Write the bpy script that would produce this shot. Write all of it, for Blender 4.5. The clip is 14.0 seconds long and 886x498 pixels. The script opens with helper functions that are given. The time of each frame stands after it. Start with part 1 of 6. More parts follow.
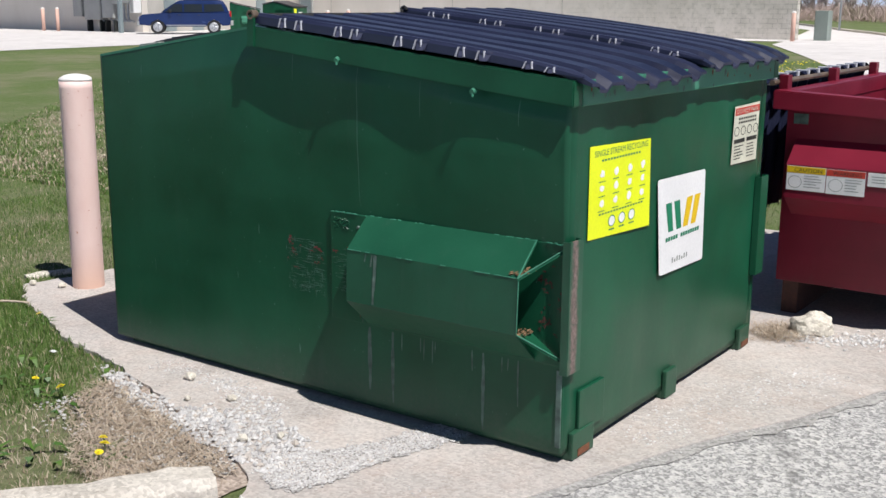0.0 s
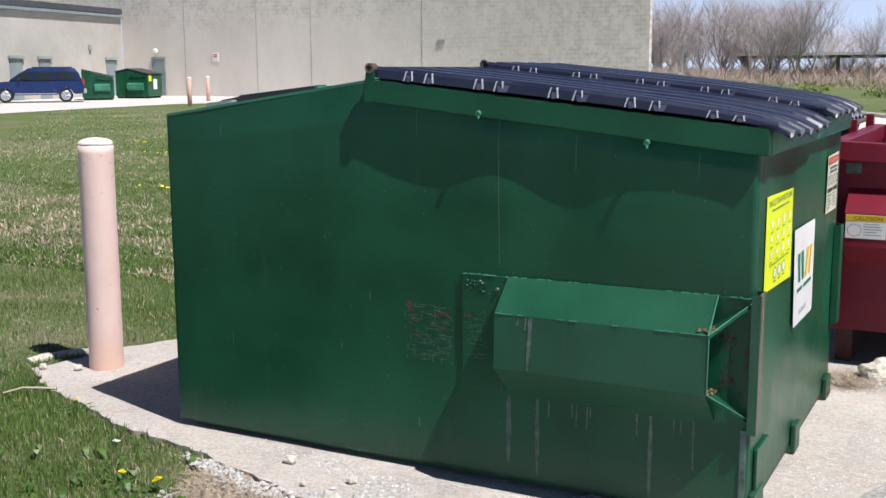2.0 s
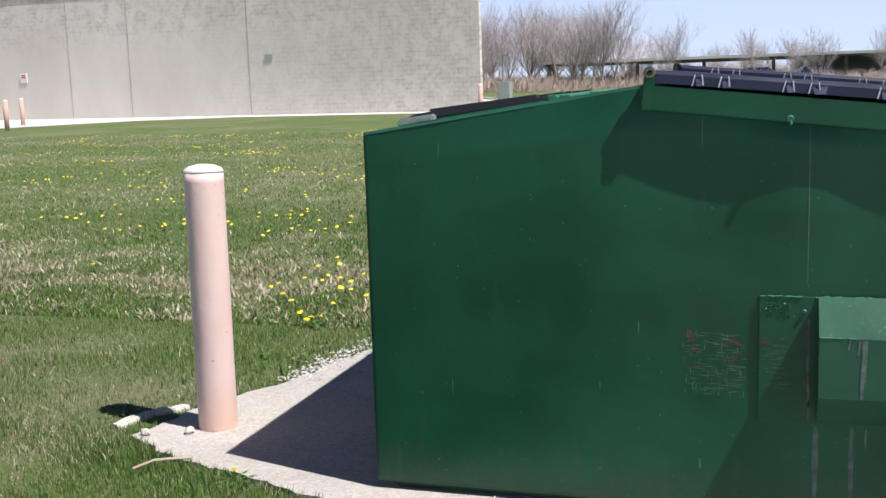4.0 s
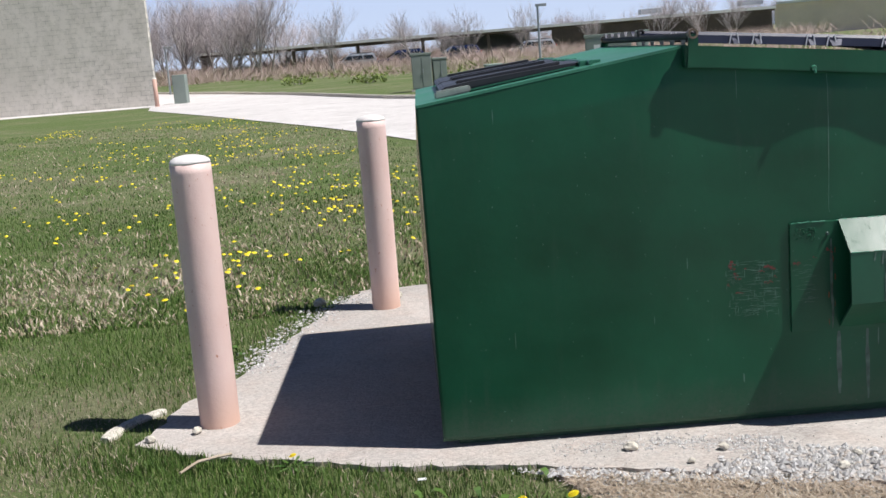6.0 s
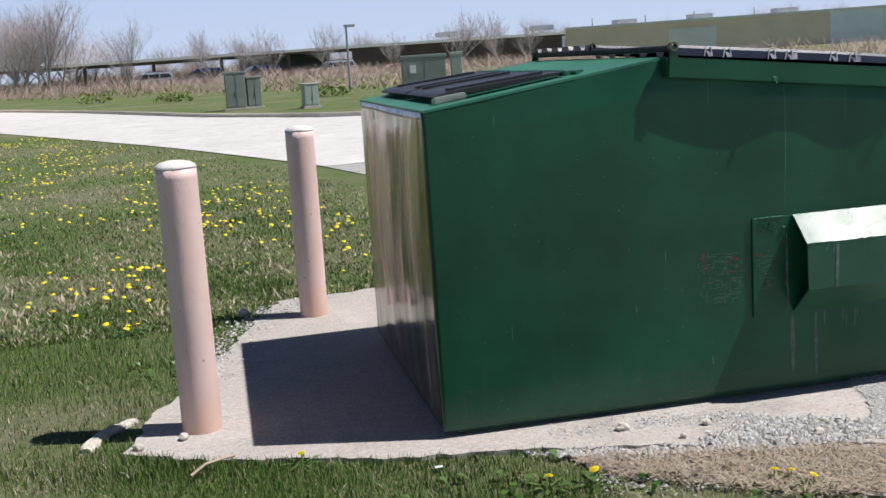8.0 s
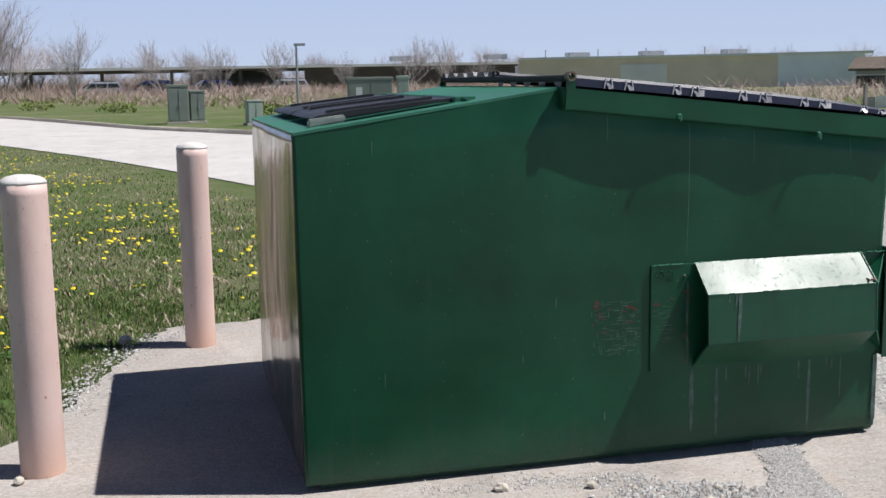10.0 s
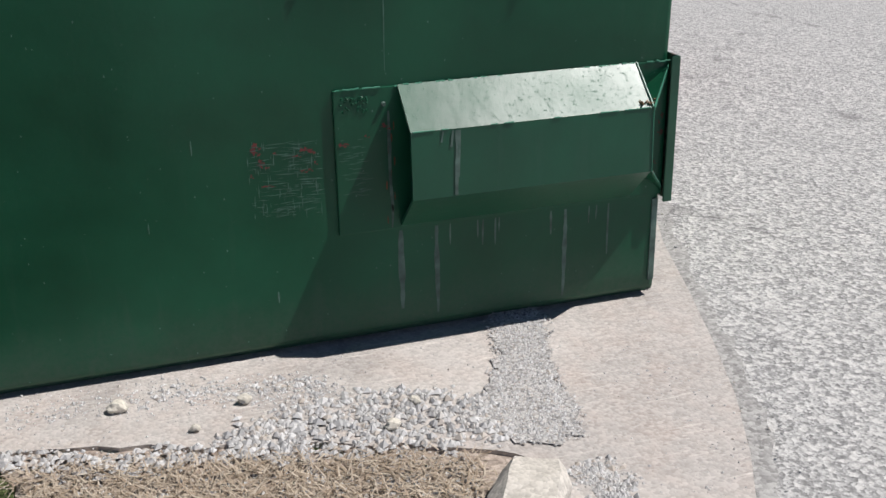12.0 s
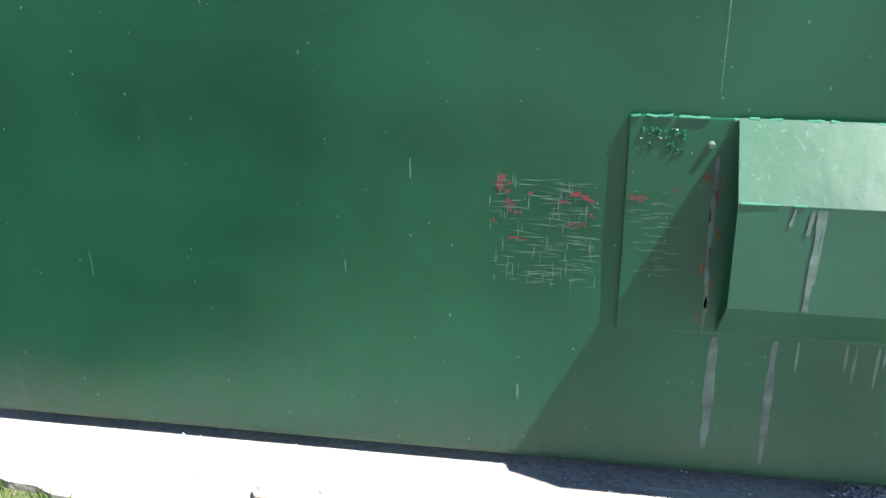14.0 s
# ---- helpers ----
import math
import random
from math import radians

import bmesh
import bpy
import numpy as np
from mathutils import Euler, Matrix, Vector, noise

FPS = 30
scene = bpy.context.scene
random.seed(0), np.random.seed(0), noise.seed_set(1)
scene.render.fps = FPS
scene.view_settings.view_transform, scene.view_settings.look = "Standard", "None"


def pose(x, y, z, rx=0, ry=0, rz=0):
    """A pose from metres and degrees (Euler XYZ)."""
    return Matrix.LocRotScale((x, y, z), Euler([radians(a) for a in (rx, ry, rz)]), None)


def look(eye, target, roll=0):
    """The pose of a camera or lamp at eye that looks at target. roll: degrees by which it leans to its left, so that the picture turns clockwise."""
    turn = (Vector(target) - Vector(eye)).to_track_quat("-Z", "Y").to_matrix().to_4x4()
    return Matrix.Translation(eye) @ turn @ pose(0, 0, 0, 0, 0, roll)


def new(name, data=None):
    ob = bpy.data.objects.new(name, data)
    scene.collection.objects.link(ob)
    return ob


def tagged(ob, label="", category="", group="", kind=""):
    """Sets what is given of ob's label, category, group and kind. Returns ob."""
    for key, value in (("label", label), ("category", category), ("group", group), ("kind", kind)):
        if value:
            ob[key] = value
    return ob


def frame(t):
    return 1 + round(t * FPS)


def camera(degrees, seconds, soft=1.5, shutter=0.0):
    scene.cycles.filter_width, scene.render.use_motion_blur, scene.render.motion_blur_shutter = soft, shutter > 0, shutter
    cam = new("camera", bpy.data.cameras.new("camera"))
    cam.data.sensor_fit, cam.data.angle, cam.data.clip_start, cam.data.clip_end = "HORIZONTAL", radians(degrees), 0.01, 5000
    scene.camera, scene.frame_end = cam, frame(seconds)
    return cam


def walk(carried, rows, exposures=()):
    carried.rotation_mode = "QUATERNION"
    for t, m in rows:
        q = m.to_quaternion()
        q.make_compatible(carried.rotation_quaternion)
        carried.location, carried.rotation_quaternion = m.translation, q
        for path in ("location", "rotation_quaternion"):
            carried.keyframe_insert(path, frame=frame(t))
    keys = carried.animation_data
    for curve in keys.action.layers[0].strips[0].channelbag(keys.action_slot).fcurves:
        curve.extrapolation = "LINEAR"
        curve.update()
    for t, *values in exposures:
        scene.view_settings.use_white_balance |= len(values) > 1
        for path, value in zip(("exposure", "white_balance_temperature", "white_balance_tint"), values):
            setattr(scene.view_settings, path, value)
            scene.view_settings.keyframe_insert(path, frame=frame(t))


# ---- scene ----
cam = camera(44.4, 14.0)

PATH = [
    (0, (4.01, -2.994, 1.506), (2.865, -1.414, 1.068), 0.2),
    (0.5, (3.993, -3.179, 1.49), (2.849, -1.604, 1.031), -1.3),
    (1, (3.817, -3.277, 1.475), (2.801, -1.602, 1.071), -1.1),
    (1.5, (3.42, -3.304, 1.483), (2.469, -1.578, 1.143), -1.1),
    (2, (3.015, -3.368, 1.457), (2.098, -1.62, 1.134), -0.3),
    (2.5, (2.624, -3.362, 1.449), (1.775, -1.58, 1.126), -1.3),
    (3, (2.172, -3.35, 1.476), (1.423, -1.52, 1.176), -1.5),
    (3.5, (1.755, -3.465, 1.467), (1.1, -1.6, 1.163), -1.1),
    (3.7, (1.607, -3.502, 1.461), (0.974, -1.63, 1.156), -1.3),
    (5.8, (0.136, -3.852, 1.486), (0.088, -1.882, 1.145), -4.8),
    (6, (0.022, -3.914, 1.485), (0.04, -1.946, 1.125), -4.7),
    (6.5, (-0.212, -4.016, 1.492), (-0.138, -2.058, 1.096), -4.4),
    (7, (-0.462, -3.934, 1.495), (-0.332, -1.975, 1.113), -5.2),
    (7.5, (-0.624, -3.942, 1.486), (-0.386, -1.993, 1.109), -4.2),
    (8, (-0.773, -4.033, 1.495), (-0.382, -2.103, 1.145), -3.9),
    (8.2, (-0.795, -4.034, 1.495), (-0.368, -2.111, 1.148), -3.3),
    (10.3, (-0.294, -3.572, 1.454), (0.223, -1.663, 1.156), -0.2),
    (10.5, (-0.193, -3.452, 1.44), (0.39, -1.563, 1.141), -0.4),
    (11, (0.1, -3.294, 1.424), (0.837, -1.473, 1.052), -1.0),
    (11.2, (0.213, -3.21, 1.424), (0.92, -1.401, 0.947), -0.0),
    (11.5, (0.407, -3.051, 1.436), (1.022, -1.281, 0.738), -1.8),
    (12, (0.708, -2.789, 1.442), (1.295, -1.029, 0.694), -0.9),
    (12.5, (0.996, -2.58, 1.412), (1.317, -0.713, 0.77), -0.3),
    (13, (1.127, -2.279, 1.397), (1.205, -0.387, 0.753), 1.9),
    (13.5, (1.209, -2.011, 1.375), (1.124, -0.167, 0.604), -0.2),
    (14, (1.311, -1.787, 1.351), (1.007, -0.011, 0.483), -0.8),
]
walk(cam, [(t, look(e, a, r)) for t, e, a, r in PATH], exposures=[(0, 0.15), (1, 0.2), (2, 0.29), (3, 0.42), (3.5, 0.42), (6, 0.2), (7, 0.15), (8.2, 0.08), (10.3, 0.0), (11, 0.0), (12, 0.02), (12.5, 0.2), (13, 0.8), (13.5, 1.25), (14, 1.58)])

# ---- light ----
SUN_DIR = Vector((0.755, -0.225, 1.313)).normalized()
world = bpy.data.worlds.new("sky")
scene.world = world
world.use_nodes = True
sky = world.node_tree.nodes.new("ShaderNodeTexSky")
sky.sky_type = "NISHITA"
sky.sun_disc = False
sky.sun_elevation = math.asin(SUN_DIR.z)
sky.sun_rotation = math.atan2(SUN_DIR.x, SUN_DIR.y)
sky.altitude = 7000
sky.air_density, sky.dust_density, sky.ozone_density = 0.9, 0.05, 4.0
world.node_tree.links.new(sky.outputs[0], world.node_tree.nodes["Background"].inputs[0])
world.node_tree.nodes["Background"].inputs[1].default_value = 0.066
sun = new("sun", bpy.data.lights.new("sun", "SUN"))
sun.data.energy, sun.data.angle, sun.data.color = 5.0, radians(0.55), (1.0, 0.97, 0.95)
sun.matrix_world = SUN_DIR.to_track_quat("Z", "Y").to_matrix().to_4x4()


# ---- materials ----
class Nodes:
    """Short hand for a node tree."""

    def __init__(self, name):
        self.mat = bpy.data.materials.new(name)
        self.mat.use_nodes = True
        self.t = self.mat.node_tree
        self.bsdf = self.t.nodes["Principled BSDF"]
        self.geo = None

    def put(self, sock, v):
        if isinstance(v, bpy.types.NodeSocket):
            self.t.links.new(v, sock)
        elif isinstance(v, (tuple, list)) and len(v) == 3 and sock.type == "RGBA":
            sock.default_value = (*v, 1)
        else:
            sock.default_value = v

    def coords(self, kind="Object"):
        return self.t.nodes.new("ShaderNodeTexCoord").outputs[kind]

    def scale(self, vec, s):
        n = self.t.nodes.new("ShaderNodeMapping")
        self.put(n.inputs[0], vec)
        n.inputs["Scale"].default_value = s if isinstance(s, (tuple, list)) else (s, s, s)
        return n.outputs[0]

    def noise(self, vec, scale, detail=4, rough=0.55, warp=0.0):
        n = self.t.nodes.new("ShaderNodeTexNoise")
        self.put(n.inputs["Vector"], vec)
        n.inputs["Scale"].default_value, n.inputs["Detail"].default_value = scale, detail
        n.inputs["Roughness"].default_value, n.inputs["Distortion"].default_value = rough, warp
        return n.outputs[0]

    def voronoi(self, vec, scale, feature="F1", out=0):
        n = self.t.nodes.new("ShaderNodeTexVoronoi")
        n.feature = feature
        self.put(n.inputs["Vector"], vec)
        n.inputs["Scale"].default_value = scale
        return n.outputs[out]

    def ramp(self, v, lo, hi, a=0.0, b=1.0):
        n = self.t.nodes.new("ShaderNodeMapRange")
        n.clamp = True
        self.put(n.inputs[0], v)
        for k, x in zip((1, 2, 3, 4), (lo, hi, a, b)):
            self.put(n.inputs[k], x)
        return n.outputs[0]

    def math(self, op, a, b=0.0):
        n = self.t.nodes.new("ShaderNodeMath")
        n.operation = op
        self.put(n.inputs[0], a)
        self.put(n.inputs[1], b)
        return n.outputs[0]

    def mix(self, f, a, b):
        n = self.t.nodes.new("ShaderNodeMix")
        n.data_type = "RGBA"
        self.put(n.inputs[0], f)
        self.put(n.inputs[6], a)
        self.put(n.inputs[7], b)
        return n.outputs[2]

    def sep(self, vec):
        n = self.t.nodes.new("ShaderNodeSeparateXYZ")
        self.put(n.inputs[0], vec)
        return n.outputs

    def rand(self, island=True):
        if island:
            return self.t.nodes.new("ShaderNodeNewGeometry").outputs["Random Per Island"]
        return self.t.nodes.new("ShaderNodeObjectInfo").outputs["Random"]

    def bump(self, h, strength, dist=0.01):
        n = self.t.nodes.new("ShaderNodeBump")
        self.put(n.inputs["Height"], h)
        n.inputs["Strength"].default_value, n.inputs["Distance"].default_value = strength, dist
        old = self.bsdf.inputs["Normal"].links
        if old:
            self.t.links.new(old[0].from_socket, n.inputs["Normal"])
        self.put(self.bsdf.inputs["Normal"], n.outputs[0])

    def set(self, **k):
        for key, v in k.items():
            self.put(self.bsdf.inputs[key.replace("_", " ")], v)
        return self.mat


def plain(name, col, rough=0.6, vary=0.25, scale=6.0, fine=80.0, metal=0.0, bump=0.15, bdist=0.003, kind="Object"):
    """A surface with stains at a large scale and grain at a fine one."""
    n = Nodes(name)
    v = n.coords(kind)
    big = n.noise(v, scale, 5)
    small = n.noise(v, fine, 3)
    dark = tuple(c * (1 - vary) for c in col)
    light = tuple(min(1, c * (1 + vary)) for c in col)
    c = n.mix(n.ramp(big, 0.3, 0.7), dark, light)
    c = n.mix(n.ramp(small, 0.35, 0.75, 0, 0.35), c, tuple(x * 0.75 for x in col))
    n.bump(small, bump, bdist)
    return n.set(Base_Color=c, Roughness=n.ramp(big, 0.3, 0.7, max(0, rough - 0.08), min(1, rough + 0.08)), Metallic=metal)


def paint(name, col, rough=0.34, dust=(0.075, 0.095, 0.072), dust_top=0.25, scuff=0.5, gloss=0.4):
    """Glossy enamel on sheet steel: orange peel, faint runs, dust splashed up from the ground."""
    n = Nodes(name)
    v = n.coords()
    s = n.sep(v)
    big = n.noise(v, 2.2, 5)
    mid = n.noise(n.scale(v, (9, 9, 1.2)), 2.0, 5, 0.6)
    fine = n.noise(v, 170, 3)
    c = n.mix(n.ramp(big, 0.3, 0.72), tuple(x * 0.72 for x in col), tuple(min(1, x * 1.22) for x in col))
    c = n.mix(n.ramp(mid, 0.58, 0.85, 0, 0.30 * scuff), c, tuple(x * 0.6 + 0.05 for x in col))
    specks = n.noise(v, 46, 4, 0.7)
    c = n.mix(n.ramp(specks, 0.70, 0.78, 0, 0.5 * scuff), c, tuple(x * 0.5 + 0.11 for x in col))
    low = n.ramp(n.math("ADD", s[2], n.math("MULTIPLY", mid, -0.16)), dust_top - 0.13, -0.06, 0, 1)
    grit = n.math("MULTIPLY", low, n.ramp(n.noise(v, 60, 5, 0.7), 0.3, 0.65, 0.12, 0.55))
    c = n.mix(grit, c, dust)
    n.bump(n.noise(v, 7, 4), 0.10, 0.02)
    n.bump(n.ramp(n.noise(v, 85, 5, 0.75), 0.60, 0.72), 0.22 * scuff, 0.002)
    n.bump(fine, 0.06, 0.0015)
    r = n.math("ADD", n.ramp(big, 0.3, 0.7, rough - 0.05, rough + 0.09), n.math("MULTIPLY", grit, 0.4))
    return n.set(Base_Color=c, Roughness=r, Specular_IOR_Level=gloss)


GREEN = paint("green_enamel", (0.008, 0.078, 0.038), scuff=0.8, gloss=0.30)
POCKET = paint("scuffed_green_enamel", (0.011, 0.080, 0.042), 0.37, scuff=1.1)
# A paler green for the top sheet, front flange and small raised parts.
GREEN_TOP = paint("pale_green_enamel", (0.045, 0.20, 0.125), 0.42, scuff=1.0)
RED = paint("red_enamel", (0.185, 0.009, 0.026), 0.40)
RED_IN = plain("scoured_red_steel", (0.16, 0.075, 0.085), 0.5, 0.3, 3, 60, 0.3)
LID = plain("navy_plastic", (0.015, 0.019, 0.046), 0.40, 0.25, 4, 120, 0, 0.10, 0.002)
# Glossier than the lid, and lighter so the webs' sheen is partly colour.
LID_WEB = plain("sheen_navy_plastic", (0.055, 0.06, 0.10), 0.30, 0.25, 20, 120, 0, 0.05, 0.001)
LID_GREY = plain("grey_plastic", (0.035, 0.035, 0.040), 0.45, 0.25, 4, 120, 0, 0.12, 0.002)
# Near-white colour paints the sun's glint on the lid gussets.
GUSSET = plain("glint_pale_plastic", (0.50, 0.51, 0.56), 0.5, 0.2, 40, 200)
BARE = plain("scraped_steel", (0.20, 0.15, 0.11), 0.5, 0.4, 18, 140, 0.5, 0.3, 0.004)
RUST = plain("rust", (0.15, 0.055, 0.025), 0.85, 0.5, 25, 160, 0.0, 0.5, 0.004)
PRIMER = plain("red_primer", (0.15, 0.034, 0.030), 0.7, 0.3, 60, 200)
DRIP = plain("chalky_run", (0.085, 0.135, 0.112), 0.75, 0.6, 22, 120)
SCRATCH = plain("pale_scratch", (0.085, 0.17, 0.13), 0.6, 0.3, 60, 200)
BLACK = plain("black_rubber", (0.012, 0.012, 0.013), 0.7, 0.3)
DARK = plain("dark_cavity", (0.02, 0.022, 0.02), 0.8, 0.3)
YELLOW = plain("yellow_vinyl", (0.78, 0.86, 0.012), 0.42, 0.04, 4, 90, 0, 0.03)
WHITE = plain("white_vinyl", (0.80, 0.80, 0.79), 0.4, 0.05, 4, 90, 0, 0.03)
CREAM = plain("cream_vinyl", (0.62, 0.62, 0.50), 0.5, 0.1, 12, 90, 0, 0.03)
INK = plain("black_ink", (0.02, 0.025, 0.02), 0.5, 0.1)
INK_GREEN = plain("green_ink", (0.01, 0.20, 0.10), 0.45, 0.06)
INK_YELLOW = plain("yellow_ink", (0.75, 0.50, 0.01), 0.45, 0.06)
INK_RED = plain("red_ink", (0.55, 0.05, 0.03), 0.45, 0.06)
INK_GREY = plain("grey_ink", (0.25, 0.27, 0.25), 0.5, 0.1)


def worn_sheen_back():
    """Old glossy enamel worn to brown and bare steel; broad upright smears also paint in reflected ground."""
    n = Nodes("worn_reflecting_olive_enamel")
    v = n.coords()
    s = n.sep(v)
    tall = n.noise(n.scale(v, (1, 3.2, 0.35)), 1.6, 3, 0.5, 0.6)
    smear = n.noise(n.scale(v, (1, 2.8, 0.40)), 1.7, 3, 0.55, 0.8)
    fine = n.noise(n.scale(v, (1, 26, 3)), 2, 4)
    # Pale smears weaken downwards, as the mirrored sunlit ground gives way to shadow.
    high = n.ramp(n.math("ADD", s[2], n.math("MULTIPLY", smear, 0.5)), 0.75, 1.5)
    c = n.mix(n.ramp(tall, 0.40, 0.62), (0.020, 0.036, 0.016), (0.10, 0.078, 0.050))
    bare = n.math("MULTIPLY", n.ramp(smear, 0.50, 0.62), n.ramp(fine, 0.25, 0.6, 0.88, 1))
    bare = n.math("MULTIPLY", bare, n.ramp(high, 0, 1, 0.25, 1.0))
    c = n.mix(bare, c, (0.56, 0.45, 0.38))
    n.bump(n.noise(n.scale(v, (1, 2.5, 0.8)), 1.5, 2), 0.30, 0.03)
    return n.set(Base_Color=c, Roughness=n.ramp(smear, 0.3, 0.7, 0.10, 0.26), Metallic=n.math("MULTIPLY", bare, 0.55))


BACK = worn_sheen_back()


def worn_guard():
    """Green enamel rubbed through to purplish brown steel along the middle of the plate."""
    n = Nodes("rubbed_green_enamel")
    v = n.coords()
    s = n.sep(v)
    wide = n.noise(n.scale(v, (8, 8, 2.5)), 2.5, 5, 0.65)
    fine = n.noise(v, 60, 4, 0.7)
    off = n.math("ABSOLUTE", n.math("ADD", s[1], n.math("MULTIPLY", n.math("SUBTRACT", wide, 0.5), 0.05)))
    rub = n.math("MULTIPLY", n.ramp(off, 0.030, 0.010), n.ramp(fine, 0.25, 0.5))
    c = n.mix(n.ramp(wide, 0.3, 0.7), (0.008, 0.058, 0.030), (0.016, 0.090, 0.048))
    c = n.mix(rub, c, n.mix(n.ramp(fine, 0.4, 0.65), (0.11, 0.070, 0.062), (0.24, 0.18, 0.16)))
    n.bump(fine, 0.25, 0.002)
    return n.set(Base_Color=c, Roughness=n.ramp(rub, 0, 1, 0.38, 0.6))


GUARD = worn_guard()
LITTER = plain("dry_leaf_litter", (0.20, 0.125, 0.065), 0.9, 0.5, 40, 160)
RUST_DARK = plain("dark_rust", (0.075, 0.032, 0.024), 0.85, 0.4, 40, 160)


def bollard_paint():
    n = Nodes("faded_pink_paint")
    v = n.coords()
    s = n.sep(v)
    big = n.noise(n.scale(v, (3, 3, 1)), 3, 5)
    chip = n.noise(v, 34, 5, 0.65)
    c = n.mix(n.ramp(big, 0.3, 0.7), (0.78, 0.55, 0.50), (0.84, 0.65, 0.60))
    c = n.mix(n.ramp(chip, 0.665, 0.695, 0, 0.9), c, (0.52, 0.20, 0.10))
    low = n.ramp(n.math("ADD", s[2], n.math("MULTIPLY", big, -0.25)), 0.14, -0.12)
    c = n.mix(n.math("MULTIPLY", low, 0.55), c, (0.56, 0.30, 0.18))
    n.bump(n.noise(v, 26, 5, 0.6), 0.35, 0.006)
    return n.set(Base_Color=c, Roughness=0.55)


PINK = bollard_paint()
CAP = plain("white_chalky_paint", (0.80, 0.76, 0.73), 0.7, 0.12, 20, 90, 0, 0.4, 0.004)
PALE_PINK = plain("pale_pink_concrete", (0.66, 0.42, 0.34), 0.8, 0.12, 4, 60)


def concrete(name, a, b, pebble=0.35, stain=(0.33, 0.25, 0.17), scale=1.0, relief=0.45, scraped=False):
    n = Nodes(name)
    v = n.coords()
    big = n.noise(v, 0.9 * scale, 6, 0.6)
    mid = n.noise(v, 6 * scale, 6, 0.65)
    peb = n.voronoi(v, 95 * scale)
    tone = n.voronoi(v, 95 * scale, "F1", 1)
    c = n.mix(n.ramp(big, 0.3, 0.7), a, b)
    c = n.mix(n.ramp(mid, 0.45, 0.75, 0, 0.6), c, stain)
    blot = n.noise(v, 2.4 * scale, 7, 0.7, 0.5)
    c = n.mix(n.ramp(blot, 0.54, 0.66, 0, 0.55), c, tuple(x * 0.72 for x in a))
    c = n.mix(n.ramp(blot, 0.44, 0.34, 0, 0.45), c, tuple(min(1, x * 1.22) for x in b))
    c = n.mix(pebble, c, n.mix(n.ramp(n.sep(tone)[0], 0, 1), tuple(x * 0.45 for x in a), tuple(min(1, x * 1.45) for x in b)))
    speck = n.noise(v, 48 * scale, 4, 0.75)
    c = n.mix(n.ramp(speck, 0.60, 0.70, 0, 0.40), c, tuple(x * 0.55 for x in a))
    c = n.mix(n.ramp(speck, 0.40, 0.30, 0, 0.40), c, tuple(min(1, x * 1.3) for x in b))
    if scraped:
        turn = n.t.nodes.new("ShaderNodeMapping")
        turn.inputs["Rotation"].default_value = (0, 0, radians(-24))
        turn.inputs["Scale"].default_value = (2.2, 34, 1)
        n.put(turn.inputs[0], v)
        scr = n.noise(turn.outputs[0], 1.6, 5, 0.7, 0.4)
        c = n.mix(n.math("MULTIPLY", n.ramp(scr, 0.60, 0.68, 0, 0.75), n.ramp(blot, 0.35, 0.6)), c, (0.74, 0.69, 0.63))
    h = n.math("ADD", n.math("MULTIPLY", peb, -0.6), mid)
    n.bump(h, relief, 0.006)
    return n.set(Base_Color=c, Roughness=0.9)


SLAB = concrete("worn_tan_concrete", (0.365, 0.335, 0.31), (0.515, 0.475, 0.44), 0.24, (0.45, 0.35, 0.295), 1.0, 0.35, True)
ROAD = concrete("pale_concrete_paving", (0.58, 0.55, 0.53), (0.68, 0.65, 0.63), 0.10, (0.48, 0.45, 0.43), 0.5)
KERB_MAT = concrete("weathered_kerb_concrete", (0.37, 0.33, 0.28), (0.58, 0.54, 0.48), 0.3, (0.33, 0.285, 0.23))


def asphalt():
    """Old grey asphalt with exposed pale stone, worn patches and fine dark cracks."""
    n = Nodes("worn_grey_asphalt")
    v = n.coords()
    big = n.noise(v, 0.35, 6, 0.6)
    mid = n.noise(v, 3, 5, 0.65)
    clump = n.noise(v, 34, 4, 0.75)
    tone = n.sep(n.voronoi(v, 130, "F1", 1))[0]
    tone2 = n.sep(n.voronoi(v, 62, "F1", 1))[0]
    c = n.mix(tone, (0.13, 0.13, 0.13), (0.60, 0.59, 0.57))
    c = n.mix(n.ramp(tone2, 0.60, 0.95, 0, 0.75), c, (0.68, 0.66, 0.63))
    c = n.mix(n.ramp(tone2, 0.28, 0.05, 0, 0.6), c, (0.10, 0.10, 0.098))
    c = n.mix(n.ramp(big, 0.35, 0.7, 0.10, 0.42), c, (0.40, 0.39, 0.375))
    c = n.mix(n.ramp(clump, 0.52, 0.72, 0, 0.26), c, (0.20, 0.195, 0.188))
    c = n.mix(n.ramp(clump, 0.46, 0.30, 0, 0.22), c, (0.60, 0.585, 0.56))
    c = n.mix(n.ramp(mid, 0.55, 0.8, 0, 0.30), c, (0.22, 0.215, 0.205))
    w = n.noise(v, 0.9, 6, 0.7)
    edge = n.voronoi(n.scale(v, (1, 0.45, 1)), 0.42, "DISTANCE_TO_EDGE")
    line = n.ramp(n.math("ADD", edge, n.math("MULTIPLY", n.math("SUBTRACT", w, 0.5), 0.16)), 0.0, 0.006, 1, 0)
    c = n.mix(n.math("MULTIPLY", n.math("MULTIPLY", line, n.ramp(mid, 0.42, 0.58)), 0.5), c, (0.10, 0.098, 0.095))
    n.bump(n.voronoi(v, 62), 0.45, 0.008)
    n.bump(n.voronoi(v, 130), 0.4, 0.005)
    return n.set(Base_Color=c, Roughness=0.92)


ASPHALT = asphalt()
